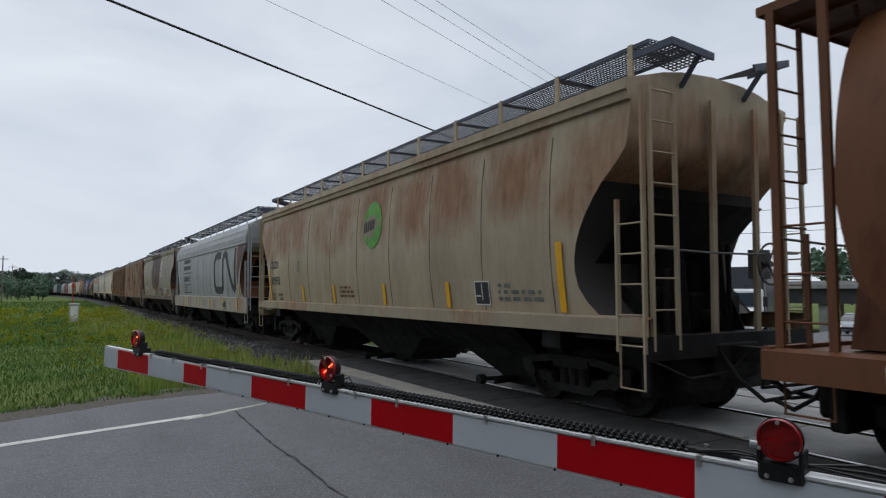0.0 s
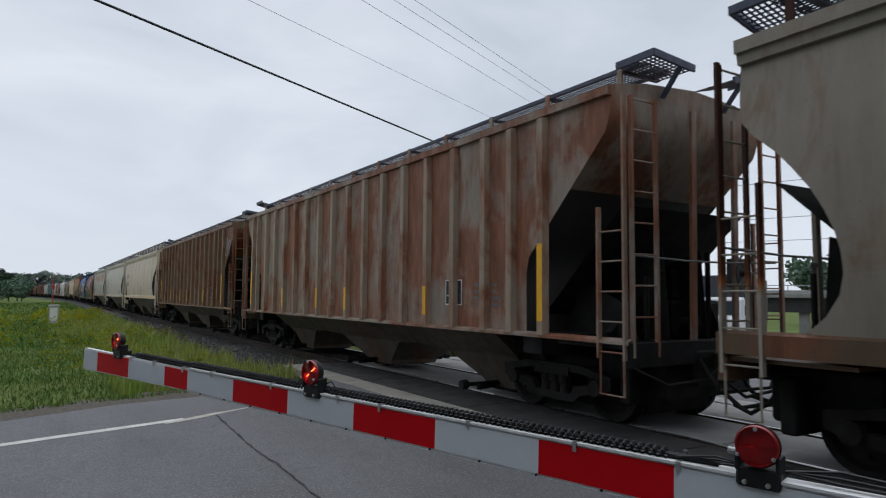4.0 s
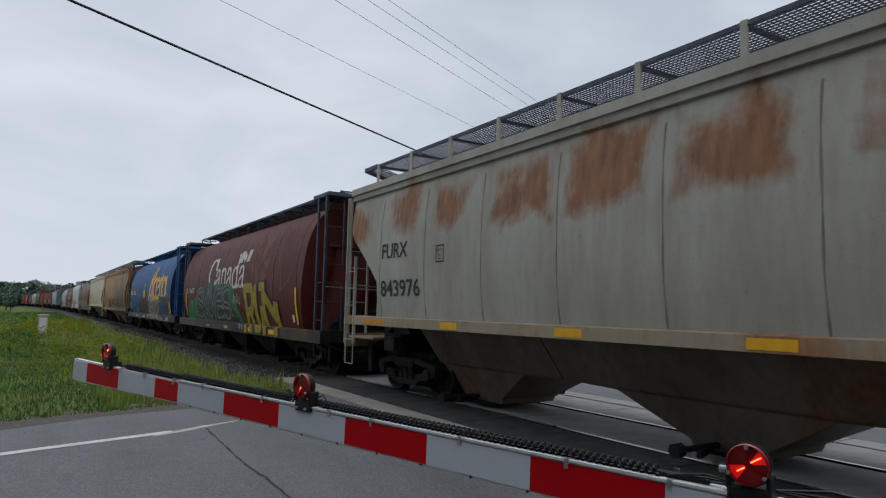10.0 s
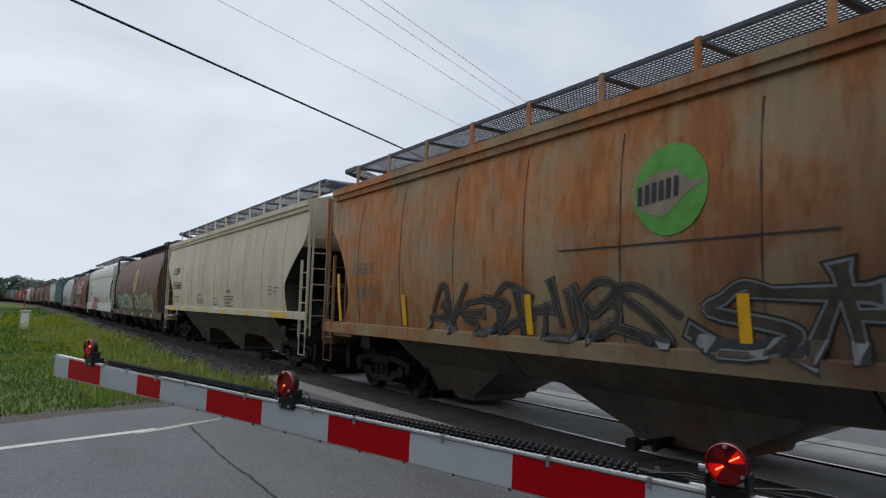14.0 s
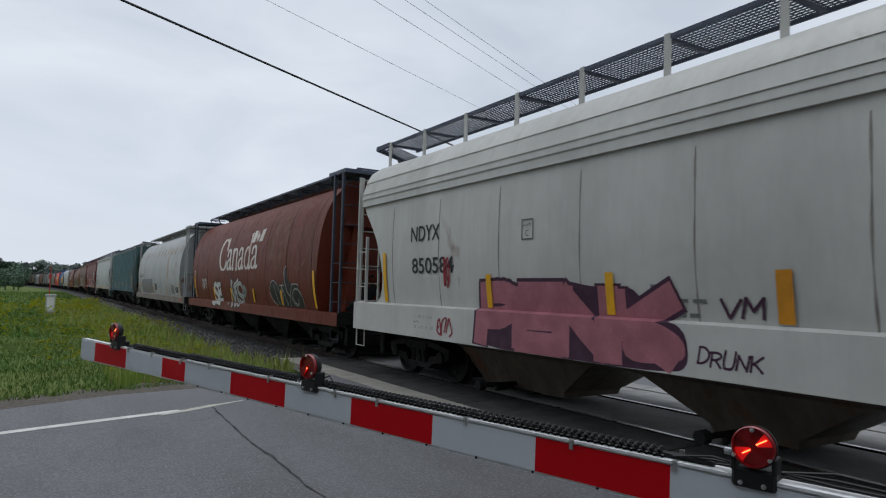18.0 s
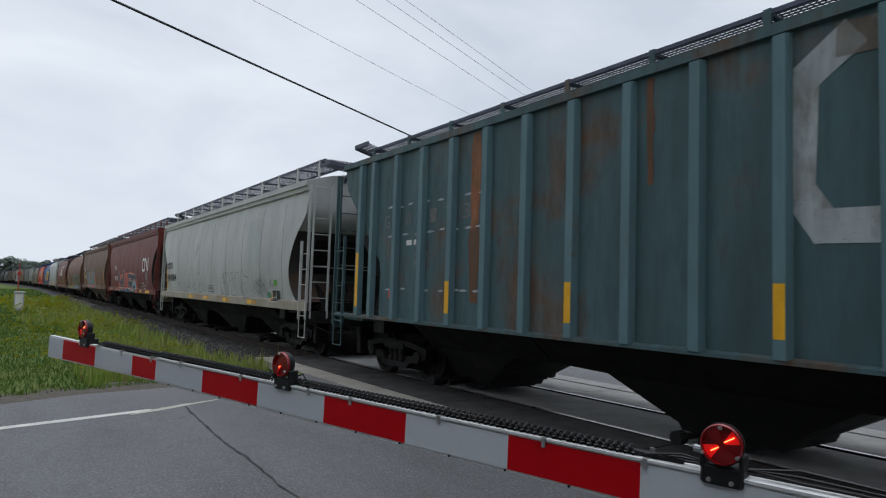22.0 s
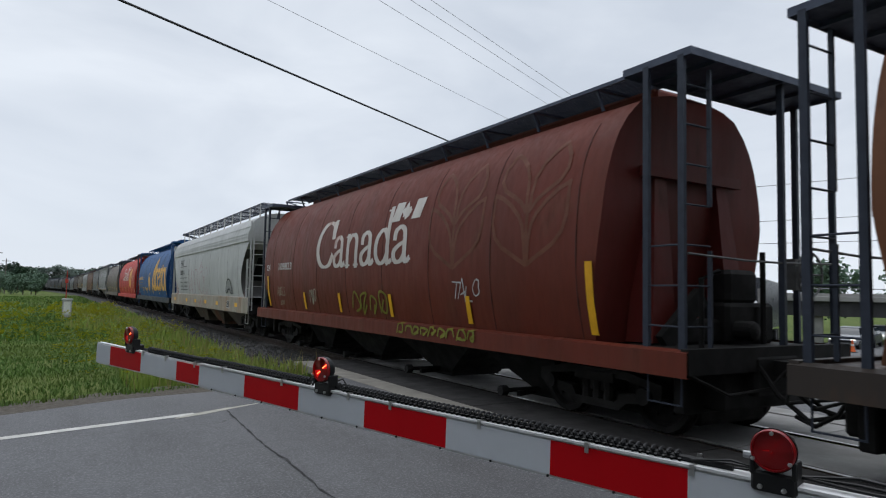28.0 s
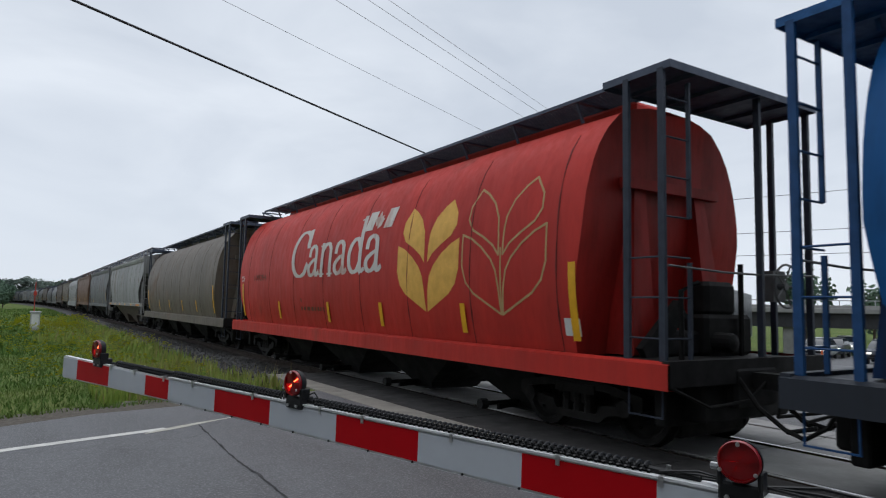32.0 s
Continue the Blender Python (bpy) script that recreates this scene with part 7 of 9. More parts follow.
    for pts in ([(.1, -.1), (.25, .5), (.6, .75), (.9, .3), (.6, .1)], [(2.7, .3), (2.9, .9), (3.3, 1.0), (3.5, .5)], [(1.5, .1), (1.62, .6), (1.9, .7)], [(2.1, 1.1), (2.2, .5), (2.45, .15)],
                [(.9, -.35), (1.25, -.1), (1.6, -.45), (2.0, -.3), (2.4, -.62), (2.9, -.35), (3.3, -.66), (3.8, -.3), (4.3, -.5)]):
        red += stroke(spline(pts, 7), .018)
    for pts in ([(.0, .1), (.12, .45)], [(3.35, .02), (3.2, -.4), (3.05, -.5)], [(2.95, 1.25), (3.05, 1.42)]):
        red += stroke(spline(pts, 5), .035)
    tagged(shapes(23, red, 2.95, 1.45, sp["red"], "graffiti_tag", .052), kind="stuff")
    scribble(CARS[23], KIND[23], 186, 7.0, 1.35, .5, .6, sp["red"], .025, 3)
    blobs(CARS[23], KIND[23], 187, -4.9, 1.55, 1.0, .5, sp["silver"], sp["black"], 1, .05)
    foot_tapes(23, (7.21, 3.58, 1.21, -1.16, -3.53, -6.8), .42, .15)
    data_panel(23, -5.3, .96, .4, .28)
    # 24
    words(24, "ALNX 396203", 7.3, 2.27, .26, 2.55, M["gold_mark"], .006)
    plate_mark(24, 4.35, 2.27, M["gold_mark"], .27)
    for k in range(3):
        small_print(CARS[24], KIND[24], 7.0 - k * .05, 2.05 - k * .2, 2.2, 1, M["gold_dim"], .05, .1, seed=190 + k)
    province(24, -.37, 1.5, 1.0, 1.0)
    shapes(24, [[(.05, 1.05), (.2, .92), (.42, .82), (.62, .95), (.98, .98), (1.0, .12), (.55, -.05), (.25, .3)], [(.3, .98), (.42, .95), (.5, 1.08), (.34, 1.12)], [(.55, 1.1), (.68, 1.06), (.72, 1.18), (.6, 1.24)], [(.78, 1.12), (.92, 1.1), (.93, 1.28), (.82, 1.26)]], 1.57, 1.5, M["gold_mark"], "stalk_emblem")

    words(24, "Heritage Fund", 3.75, 1.52, .19, 2.2, M["gold_mark"], .003)
    scribble(CARS[24], KIND[24], 193, 3.5, 1.45, .8, .5, sp["white"], .025, 3)
    tag(24, "SOUREO", .95, 1.35, 1.9, .42, sp["grey"], .03, 194)
    tag(24, "OKSR", .6, .86, 1.5, .18, sp["ash"], .03, 195)
    side_tapes(24, (7.2, -7.0), (4.3, 2.25, -1.1, -3.95), 1.28, .95, .45)
    # 25
    wordmark(25, 3.1, 2.32, 5.0, 1.12, M["faded_white"])
    wheat(25, -2.55, 1.56, 2.0, 1.85, M["gold_mark"])
    wheat(25, -4.65, 1.56, 1.95, 1.9, M["tan_mark"], True, .035)
    words(25, "CN", 7.5, 2.3, .17, .3, M["white_mark"])
    words(25, "109284", 6.2, 2.3, .17, 1.1, M["brown_mark"])
    small_print(CARS[25], KIND[25], 2.4, 1.5, 2.8, 2, M["brown_mark"], .09, .2, seed=201)
    side_tapes(25, (7.3, -7.1), (4.0, .7, -1.87, -4.65), 1.26, .98, .45)
    shapes(25, [rect(0, 0, .28, .22)], -6.9, 1.32, M["label"], "label_plate", .016)
    # the cars behind
    side_tapes(26, (7.2, -7.0), (4, 1.4, -1.5, -4.2), 1.26, .98, .45)
    for i in range(28, LAST + 1):
        if KIND[i] != "ribbed":
            side_tapes(i, (7.2, -7.0), (4.0, -4.2), 1.45, .8, .4)


def data_panel_low(i, y, z):
    shapes(i, [rect(0, 0, .45, .3)], y, z, M["black_mark"], "data_panel", .045)
    shapes(i, [rect(.02, .02, .41, .015), rect(.02, .265, .41, .015), rect(.2, .02, .015, .26)], y, z, M["white_mark"], "panel_border", .049)


def flat_tapes(i, ys, z, h):
    me = cached(("ftape", z, h), lambda: MB().box(-1.6035, -1.6005, -.055, .055, z, z + h).mesh("reflective_tape"))
    for y in ys:
        part("reflective_tape", me, M["yellow"], CARS[i], m=pose(0, min(RIB_Y, key=lambda a: abs(a - y)), 0))


def flat_shapes(i, polys, y, z, material):
    poly(CARS[i], KIND[i], polys, y, z, material, "ghost_lettering", .006)


def words_flat(i, s, y, z, h, w, material):
    words(i, s, y, z, h, w, material)


M["faded_white"] = car_paint("faded_white_lettering", (0.66, 0.62, 0.57), 0.25, (0.30, 0.12, 0.08), 0.3, (0.35, 0.2, 0.15))
M["gold_dim"] = plain("dim_golden_stencil", (0.22, 0.16, 0.05), 0.6, 0, 0.3, 8)
M["rust_dab"] = car_paint("brown_rust_dab", (0.34, 0.27, 0.18), 0.5, (0.24, 0.15, 0.08), 0.4, (0.2, 0.14, 0.09))
M["ghost"] = car_paint("flaking_white_ghost_paint", (0.42, 0.46, 0.46), 0.52, (0.08, 0.06, 0.04), 0.6, (0.05, 0.055, 0.05))
M["rust_run"] = car_paint("orange_rust_run", (0.14, 0.07, 0.035), 0.5, (0.20, 0.075, 0.03), 0.4, (0.05, 0.05, 0.045))
M["tape_scrap"] = plain("pale_tape_remnant", (0.42, 0.46, 0.48), 0.5, 0, 0.5, 12)
M["vent_red"] = plain("dark_red_brown_plate", (0.06, 0.022, 0.018), 0.7, 0, 0.4, 6)
M["teal_sticker"] = plain("teal_sticker", (0.06, 0.25, 0.17), 0.5)
M["overpaint"] = plain("dark_grey_overpaint", (0.20, 0.20, 0.20), 0.6, 0, 0.25, 3)
M["pale_patch"] = car_paint("pale_blue_grey_patch", (0.405, 0.43, 0.425), 0.02, RUST, 0.3, (0.2, 0.19, 0.18))
marks()

# ---------------------------------------------------------------- ground, road, track


def height(x, y):
    """The lie of the land: level road at the crossing, low field, falling away beyond the track."""
    road = abs((y - 6.3) * 0.954 - x * 0.30)            # distance from the road's middle
    field = -0.45 + 0.12 * noise.noise((x * 0.08, y * 0.08, 0)) + 0.04 * noise.noise((x * 0.5, y * 0.5, 3))
    k = min(1, max(0, (road - 4.6) / 2.2))
    z = field * k
    if x > 11:
        z -= min(1.75, (x - 11) * 0.043)
    d = abs(x - TRACK_X)
    if d < 5.2:
        z = max(z, -0.42) if d > 3.6 else -0.30 * min(1, k * 1.5)
    return z


def ground_material():
    n = Nodes("meadow_soil_and_grass")
    a = n.noise(0.12, 5)
    b = n.noise(1.3, 5)
    c = n.noise(24.0, 4)
    d = n.noise(0.45, 4)
    col = n.mix(n.span(a, 0.35, 0.65), (0.056, 0.100, 0.022), (0.086, 0.118, 0.030))
    col = n.mix(n.span(d, 0.45, 0.7, 0, 0.4), col, (0.19, 0.175, 0.065))
    col = n.mix(n.span(b, 0.5, 0.8, 0, 0.5), col, (0.07, 0.12, 0.026))
    col = n.mix(n.span(c, 0.5, 0.75, 0, 0.5), col, (0.20, 0.20, 0.075))
    return n.out(col, 0.95, 0, c, 0.6, 0.04, 0.1)


def asphalt_material():
    n = Nodes("worn_asphalt")
    a = n.noise(0.35, 4)
    s = n.noise(1.2, 5, (1.0, 0.25, 1))
    m = n.noise(6.0, 5, rough=0.7)
    g = n.noise(42.0, 3, rough=0.7)
    g2 = n.noise(95.0, 2)
    col = n.mix(n.span(a, 0.3, 0.7), (0.076, 0.077, 0.081), (0.110, 0.110, 0.115))
    col = n.mix(n.span(s, 0.42, 0.62, 0, 0.75), col, (0.062, 0.061, 0.063))
    col = n.mix(n.span(m, 0.48, 0.66, 0, 0.6), col, (0.060, 0.060, 0.061))
    col = n.mix(n.span(g, 0.50, 0.64, 0, 0.62), col, (0.21, 0.21, 0.215))
    col = n.mix(n.span(g2, 0.54, 0.66, 0, 0.6), col, (0.03, 0.03, 0.031))
    return n.out(col, n.span(a, 0.3, 0.7, 0.52, 0.74), 0, g, 0.45, 0.006, 0.32)


M["asphalt"] = asphalt_material()
M["ground"] = ground_material()
M["ballast"] = plain("grey_crushed_stone", (0.08, 0.077, 0.074), 0.9, 0, 0.45, 14, 0.8)
M["concrete"] = plain("dirty_concrete_panel", (0.27, 0.25, 0.215), 0.85, 0, 0.35, 2.2, 0.3)
M["line"] = plain("worn_white_road_paint", (0.58, 0.57, 0.53), 0.7, 0, 0.25, 5)
M["line_old"] = plain("worn_cream_road_paint", (0.50, 0.48, 0.41), 0.7, 0, 0.4, 5)
M["crack"] = plain("tar_in_a_crack", (0.03, 0.03, 0.031), 0.8, 0, 0.3)
M["gravel"] = plain("grey_gravel_shoulder", (0.105, 0.09, 0.07), 0.95, 0, 0.45, 12, 0.8)


def build_ground():
    b = MB()
    xs = sorted(set([-900, -400, -200, -100, -60, -40] + [i * 1.0 - 30 for i in range(0, 31)] + [i * 0.6 for i in range(0, 32)] + [20, 22, 25, 30, 36, 44, 55, 70, 90, 130, 200, 400, 900]))
    ys = sorted(set([-900, -300, -120, -60, -30, -20, -14, -10] + [i * 0.6 - 8 for i in range(0, 62)] + [30 + i * 2.5 for i in range(0, 29)] + [110, 130, 160, 200, 260, 340, 460, 640, 900, 1400]))
    b.sheet([[(x, y, height(x, y) - 0.02) for x in xs] for y in ys])
    ob = part("ground", b.mesh("ground", True), M["ground"], None)
    tagged(ob, "rough green meadow with low weeds", "ground", kind="structure")


def road_frame(u, v):
    """u along the road away from the gate's side, v across it; both in metres."""
    a = radians(17.45)
    return (0.63 + u * math.cos(a) - v * math.sin(a), 8.96 + u * math.sin(a) + v * math.cos(a))


def road_z(u):
    x = road_frame(u, 0)[0]
    return -min(1.7, max(0, x - 10.5) * 0.04)


def build_road():
    b = MB()
    rows = []
    for i in range(-30, 61):
        u = i * 1.0 if abs(i) < 30 else i * 1.0
        row = []
        for v in (-13, -9, -6, -3, 0, 1.55 + 0.12 * math.sin(i * 1.7) + 0.1 * math.sin(i * 0.6) + (3.2 if u > 16 else 0)):
            x, y = road_frame(u, v)
            row.append((x, y, road_z(u) + 0.004))
        rows.append(row)
    b.sheet(rows)
    me = b.mesh("road", True)
    bm = bmesh.new()            # the asphalt stops at the crossing panels on both sides of the track
    bm.from_mesh(me)
    for x in (-2.43, 2.43):
        bmesh.ops.bisect_plane(bm, geom=bm.verts[:] + bm.edges[:] + bm.faces[:], plane_co=(TRACK_X + x, 0, 0), plane_no=(1, 0, 0))
    bmesh.ops.delete(bm, geom=[f for f in bm.faces if abs(f.calc_center_median().x - TRACK_X) < 2.42 and f.calc_center_median().y < 15.2], context="FACES")
    bm.to_mesh(me)
    bm.free()
    tagged(part("road", me, M["asphalt"], None), "grey worn asphalt road at a level crossing", "road", kind="structure")
    # gravel shoulder between the asphalt and the grass
    r = random.Random(3)
    g = MB()
    g.sheet([[(*road_frame(u * 0.5, v), road_z(u * 0.5) + h) for v, h in ((1.45, -0.004), (2.0 + 0.2 * r.random(), -0.01), (2.6 + 0.5 * r.random(), -0.06))] for u in range(-60, 10)])
    tagged(part("pavement", g.mesh("shoulder", True), M["gravel"], None), "crumbled gravel edge of the road", "road shoulder", kind="structure")
    # painted edge line, and the worn piece that runs on from it
    l = MB()
    pts = [(-16, -0.06), (-1.2, -0.06), (-0.4, -0.05), (1.1, -0.05)]
    l.sheet([[(*road_frame(u, v), 0.008) for v in (c - 0.075, c + 0.075)] for u, c in pts])
    tagged(part("edge_line", l.mesh("edge_line"), M["line"], None), "worn white painted edge line on the asphalt", "road marking", kind="structure")
    l = MB()
    l.sheet([[(*road_frame(u, c + d * w), 0.0085) for d in (-1, 1)] for u, c, w in ((0.75, -0.20, 0.02), (0.95, -0.14, 0.05), (1.2, -0.08, 0.07), (1.6, 0.02, 0.055), (2.15, 0.12, 0.02))])
    tagged(part("old_line", l.mesh("old_line"), M["line_old"], None), "worn cream remnant of a painted line", "road marking", kind="structure")


def crack(pts, w, name="road_crack", seed=0):
    r = random.Random(seed)
    row = []
    fine = []
    for (x0, y0), (x1, y1) in zip(pts, pts[1:]):
        n = max(2, int(math.hypot(x1 - x0, y1 - y0) / 0.09))
        for i in range(n):
            fine.append((x0 + (x1 - x0) * i / n, y0 + (y1 - y0) * i / n))
    fine.append(pts[-1])
    for i, (x, y) in enumerate(fine):
        ww = w * r.uniform(0.3, 1.5)
        jx, jy = r.uniform(-0.009, 0.009), r.uniform(-0.02, 0.02)
        row.append([(x + jx - ww, y + jy - ww * .3, 0.0075), (x + jx + ww, y + jy + ww * .3, 0.0075)])
    b = MB()
    b.sheet(row)
    tagged(part(name, b.mesh(name), M["crack"], None), "dark jagged crack in the asphalt", "crack", kind="structure")


def build_track():
    # ballast bed, with real stones on its near shoulder
    b = MB()
    sec = [(-3.3, -0.5), (-2.9, -0.42), (-1.9, -0.20), (-1.2, -0.17), (1.2, -0.17), (1.9, -0.2), (3.2, -0.6)]
    rows = []
    for i in range(-8, 120):
        s = i * 5.0
        m = on_track(s)
        rows.append([m @ Vector((x, 0, z + 0.03 * noise.noise((x * 3, s, 0)))) for x, z in sec])
    b.sheet(rows)
    tagged(part("ballast", b.mesh("ballast", True), M["ballast"], None), "grey crushed stone track bed", "track bed", kind="structure")
    r = random.Random(8)
    b = MB()
    for k in range(5200):
        s = 14.6 + 41 * r.random() ** 1.6
        x = r.uniform(-3.6, -1.0)
        z = interp(sec, x)
        q = r.uniform(0.025, 0.055)
        c = Vector((TRACK_X + x, s, z + q * 0.3))
        o = [Vector((r.uniform(.5, 1.1) * sx * q, r.uniform(.5, 1.1) * sy * q, r.uniform(.4, .9) * sz * q)) for sx, sy, sz in ((1, 0, 0), (-1, 0, 0), (0, 1, 0), (0, -1, 0), (0, 0, 1), (0, 0, -1))]
        b.add([c + v + Vector((r.uniform(-.3, .3) * q, r.uniform(-.3, .3) * q, 0)) for v in o], [(0, 2, 4), (2, 1, 4), (1, 3, 4), (3, 0, 4), (2, 0, 5), (1, 2, 5), (3, 1, 5), (0, 3, 5)])
    tagged(part("ballast_stones", b.mesh("ballast_stones"), M["ballast"], None), "loose grey ballast stones beside the rails", "gravel", kind="stuff")
    for sx, nm in ((-0.7525, "rail"), (0.7525, "rail")):
        b = MB()
        prof = [(-0.07, -0.17), (0.07, -0.17), (0.07, -0.155), (0.012, -0.13), (0.012, -0.045), (0.036, -0.035), (0.036, -0.003), (0.030, 0.0), (-0.030, 0.0), (-0.036, -0.003), (-0.036, -0.035), (-0.012, -0.045), (-0.012, -0.13), (-0.07, -0.155)]
        ss = [-40, -20] + [i * 10.0 for i in range(0, 60)]
        b.loft([[on_track(s) @ Vector((sx + x, 0, z)) for x, z in prof] for s in ss])
        rail = thing(nm, "worn steel rail with a bright running surface", "rail", "rails", kind="structure")
        part("rail_web", b.mesh("rail"), M["rail_side"], rail)
        t = MB()
        t.sheet([[on_track(s) @ Vector((sx + x, 0, 0.0035)) for x in (-0.03, 0.03)] for s in ss])
        part("rail_head", t.mesh("rail_head"), M["rail"], rail, "polished rail head")
    tie = MB().cbox(-1.3, 1.3, -0.115, 0.115, -0.33, -0.165, 0.015).mesh("sleeper")
    M["tie"] = plain("weathered_timber_sleeper", (0.05, 0.04, 0.032), 0.9, 0, 0.4, 5, 0.5)
    for i in range(146):
        s = 15.4 + i * 0.56
        tagged(part("sleeper", tie, M["tie"], None, m=on_track(s)), "dark weathered timber sleeper in ballast", "sleeper", "sleepers", "structure")
    # concrete crossing panels
    pan = thing("crossing_panels", "dirty concrete panels between and beside the rails", "crossing surface", kind="structure")
    a, c = -9.0, 15.2
    for x0, x1 in ((-2.42, -1.93), (-1.92, -0.86), (-0.64, 0.64), (0.86, 1.92), (1.93, 2.42)):
        for i in range(7):
            y0 = a + (c - a) * i / 7
            me = cached(("panel", x0), lambda: MB().cbox(x0, x1, 0.01, (c - a) / 7 - 0.01, -0.16, 0.006 if abs(x0) > 1.9 else -0.008, 0.012).mesh("panel"))
            part("panel", me, M["concrete"] if x0 < -2 else M["crossing_asphalt"] if x0 < -1 else M["pale_concrete"], pan, m=pose(TRACK_X, y0, 0))


M["pale_concrete"] = plain("pale_concrete_panel", (0.30, 0.295, 0.285), 0.85, 0, 0.25, 2.2, 0.3)
# Oily surface, darkened further to hold the train's shade in its colour.
M["crossing_asphalt"] = plain("oily_shaded_crossing_surface", (0.036, 0.033, 0.031), 0.85, 0, 0.4, 3, 0.4)
build_ground()
build_road()
crack([(2.12, 9.39), (2.08, 8.53), (2.03, 7.58), (2.01, 6.85), (2.04, 6.43), (2.03, 5.99), (2.0, 5.32), (2.02, 4.95), (1.98, 4.0)], 0.013, seed=1)
crack([(2.10, 8.75), (1.79, 8.45), (1.5, 8.55), (1.2, 8.4)], 0.007, seed=2)
crack([(2.03, 5.57), (1.71, 5.46), (1.37, 5.28), (0.6, 4.95)], 0.007, seed=4)
build_track()

# ---------------------------------------------------------------- the gate arm
ARM_A = Vector((0.6418, 3.4694, 1.1716))       # foot of the joint between its two sections
ARM_AZ, ARM_EL = radians(-71.54), radians(-1.319)
STRIPE = 0.4064
M["arm_white"] = plain("white_retroreflective_sheeting", (0.56, 0.58, 0.61), 0.5, 0, 0.08, 4, 0.02)
M["arm_red"] = plain("red_retroreflective_sheeting", (0.52, 0.005, 0.010), 0.5, 0, 0.08, 4, 0.02, 0.08)
M["arm_alu"] = plain("white_painted_aluminium", (0.68, 0.68, 0.68), 0.45, 0.1, 0.12, 9)
M["rubber"] = plain("black_plastic", (0.012, 0.012, 0.013), 0.5, 0, 0.3)
M["bolt"] = plain("bright_zinc_bolt", (0.55, 0.55, 0.54), 0.35, 0.9, 0.15)


def dark_lens():
    n = Nodes("deep_red_lens")
    n.bsdf.inputs["Coat Weight"].default_value = 0.35
    n.bsdf.inputs["Coat Roughness"].default_value = 0.12
    return n.out((0.20, 0.004, 0.006), 0.3, spec=0.3)


M["lens"] = dark_lens()
M["led"] = glow("glowing_orange_red_led", (1.0, 0.13, 0.04), 5.0)
M["lit"] = glow("lit_red_reflector", (0.62, 0.006, 0.006), 0.42)


def build_gate():
    d = Vector((math.cos(ARM_EL) * math.cos(ARM_AZ), math.cos(ARM_EL) * math.sin(ARM_AZ), math.sin(ARM_EL)))
    side = Vector((math.sin(ARM_AZ), -math.cos(ARM_AZ), 0))       # towards the camera
    up = side.cross(d).normalized()
    if up.z < 0:
        up = -up
    m = Matrix((d, side, up)).transposed().to_4x4()
    m.translation = ARM_A
    arm = thing("crossing_gate", "lowered red and white striped crossing gate arm with red lamps", "crossing gate", m=m)
    # local frame: x along the arm towards its pivot, y towards the road side, z up
    u1, u0 = 11.6 * STRIPE, -3.07 * STRIPE
    def board(a, b, h0a, h1a, h0b, h1b, t, name):
        q = MB()
        q.loft([[(x, -t, lo), (x, -0.004, lo), (x, -0.004, hi), (x, -t, hi)] for x, lo, hi in ((a, h0a, h1a), (b, h0b, h1b))])
        part(name, q.mesh(name), M["arm_alu"], arm)
    board(0.0, u1, -0.010, 0.105, -0.008, 0.112, 0.045, "arm_section")
    board(u0, 0.06, -0.022, 0.108, -0.006, 0.102, 0.030, "arm_tip_section")
    edges = [-3.07, -2.58, -1.577, -0.568, 0.0] + [float(i) for i in range(1, 12)]
    colours = ["w", "r", "w", "r"] + ["w", "r"] * 6
    for a, b, c in zip(edges, edges[1:], colours):
        xa, xb = a * STRIPE, b * STRIPE
        def lim(u):
            if u < 0:
                k = u / -3.07
                return -0.014 * k, 0.105 + 0.005 * k - 0.011
            return 0.0, 0.105 - 0.008 + 0.006 * u / 11
        la, ha = lim(a if a < 0 else a)
        lb, hb = lim(b - 1e-6)
        if a >= 0:
            la = lb = 0.0
        q = MB()
        q.loft([[(xa, -0.004, la), (xa, 0.0, la), (xa, 0.0, ha), (xa, -0.004, ha)], [(xb, -0.004, lb), (xb, 0.0, lb), (xb, 0.0, hb), (xb, -0.004, hb)]])
        part("stripe", q.mesh("stripe"), M["arm_white"] if c == "w" else M["arm_red"], arm)
    # top flange
    q = MB()
    q.loft([[(x, -0.05, z - .002), (x, 0.004, z - .002), (x, 0.004, z + .005), (x, -0.05, z + .005)] for x, z in ((0.0, 0.105), (u1, 0.112))])
    part("top_flange", q.mesh("top_flange"), M["arm_alu"], arm)
    # bolts along the foot
    bolt = MB().wheel((0, 0, 0), (0, 1, 0), [(0, 0.004), (0.004, 0.004), (0.005, 0.002)], 8).mesh("rivet")
    for i in range(24):
        part("rivet", bolt, M["rubber"], arm, m=pose((0.3 + i * 0.52) * STRIPE, -0.004, -0.005))
    # the black spiral-wrapped cable on top
    q = MB()
    x = -1.45 * STRIPE
    while x < 5.95 * STRIPE:
        if not 2.15 * STRIPE < x < 2.62 * STRIPE:
            z = 0.122 if x > 0 else 0.116
            n = 10
            q.tube([(x + 0.013 * k / n, -0.026 + 0.0145 * math.cos(2 * math.pi * k / n), z + 0.0155 * math.sin(2 * math.pi * k / n)) for k in range(n + 1)], 0.0048, 6)
        x += 0.0215
    tagged(part("spiral_wrap", q.mesh("spiral_wrap"), M["rubber"], arm, "black spiral cable wrap"), kind="stuff")
    q = MB()
    q.tube([(-1.6 * STRIPE, -0.026, 0.115), (2.1 * STRIPE, -0.026, 0.121)], 0.009, 7)
    q.tube([(2.5 * STRIPE, -0.026, 0.121), (6.0 * STRIPE, -0.026, 0.122), (6.25 * STRIPE, -0.03, 0.121)], 0.009, 7)
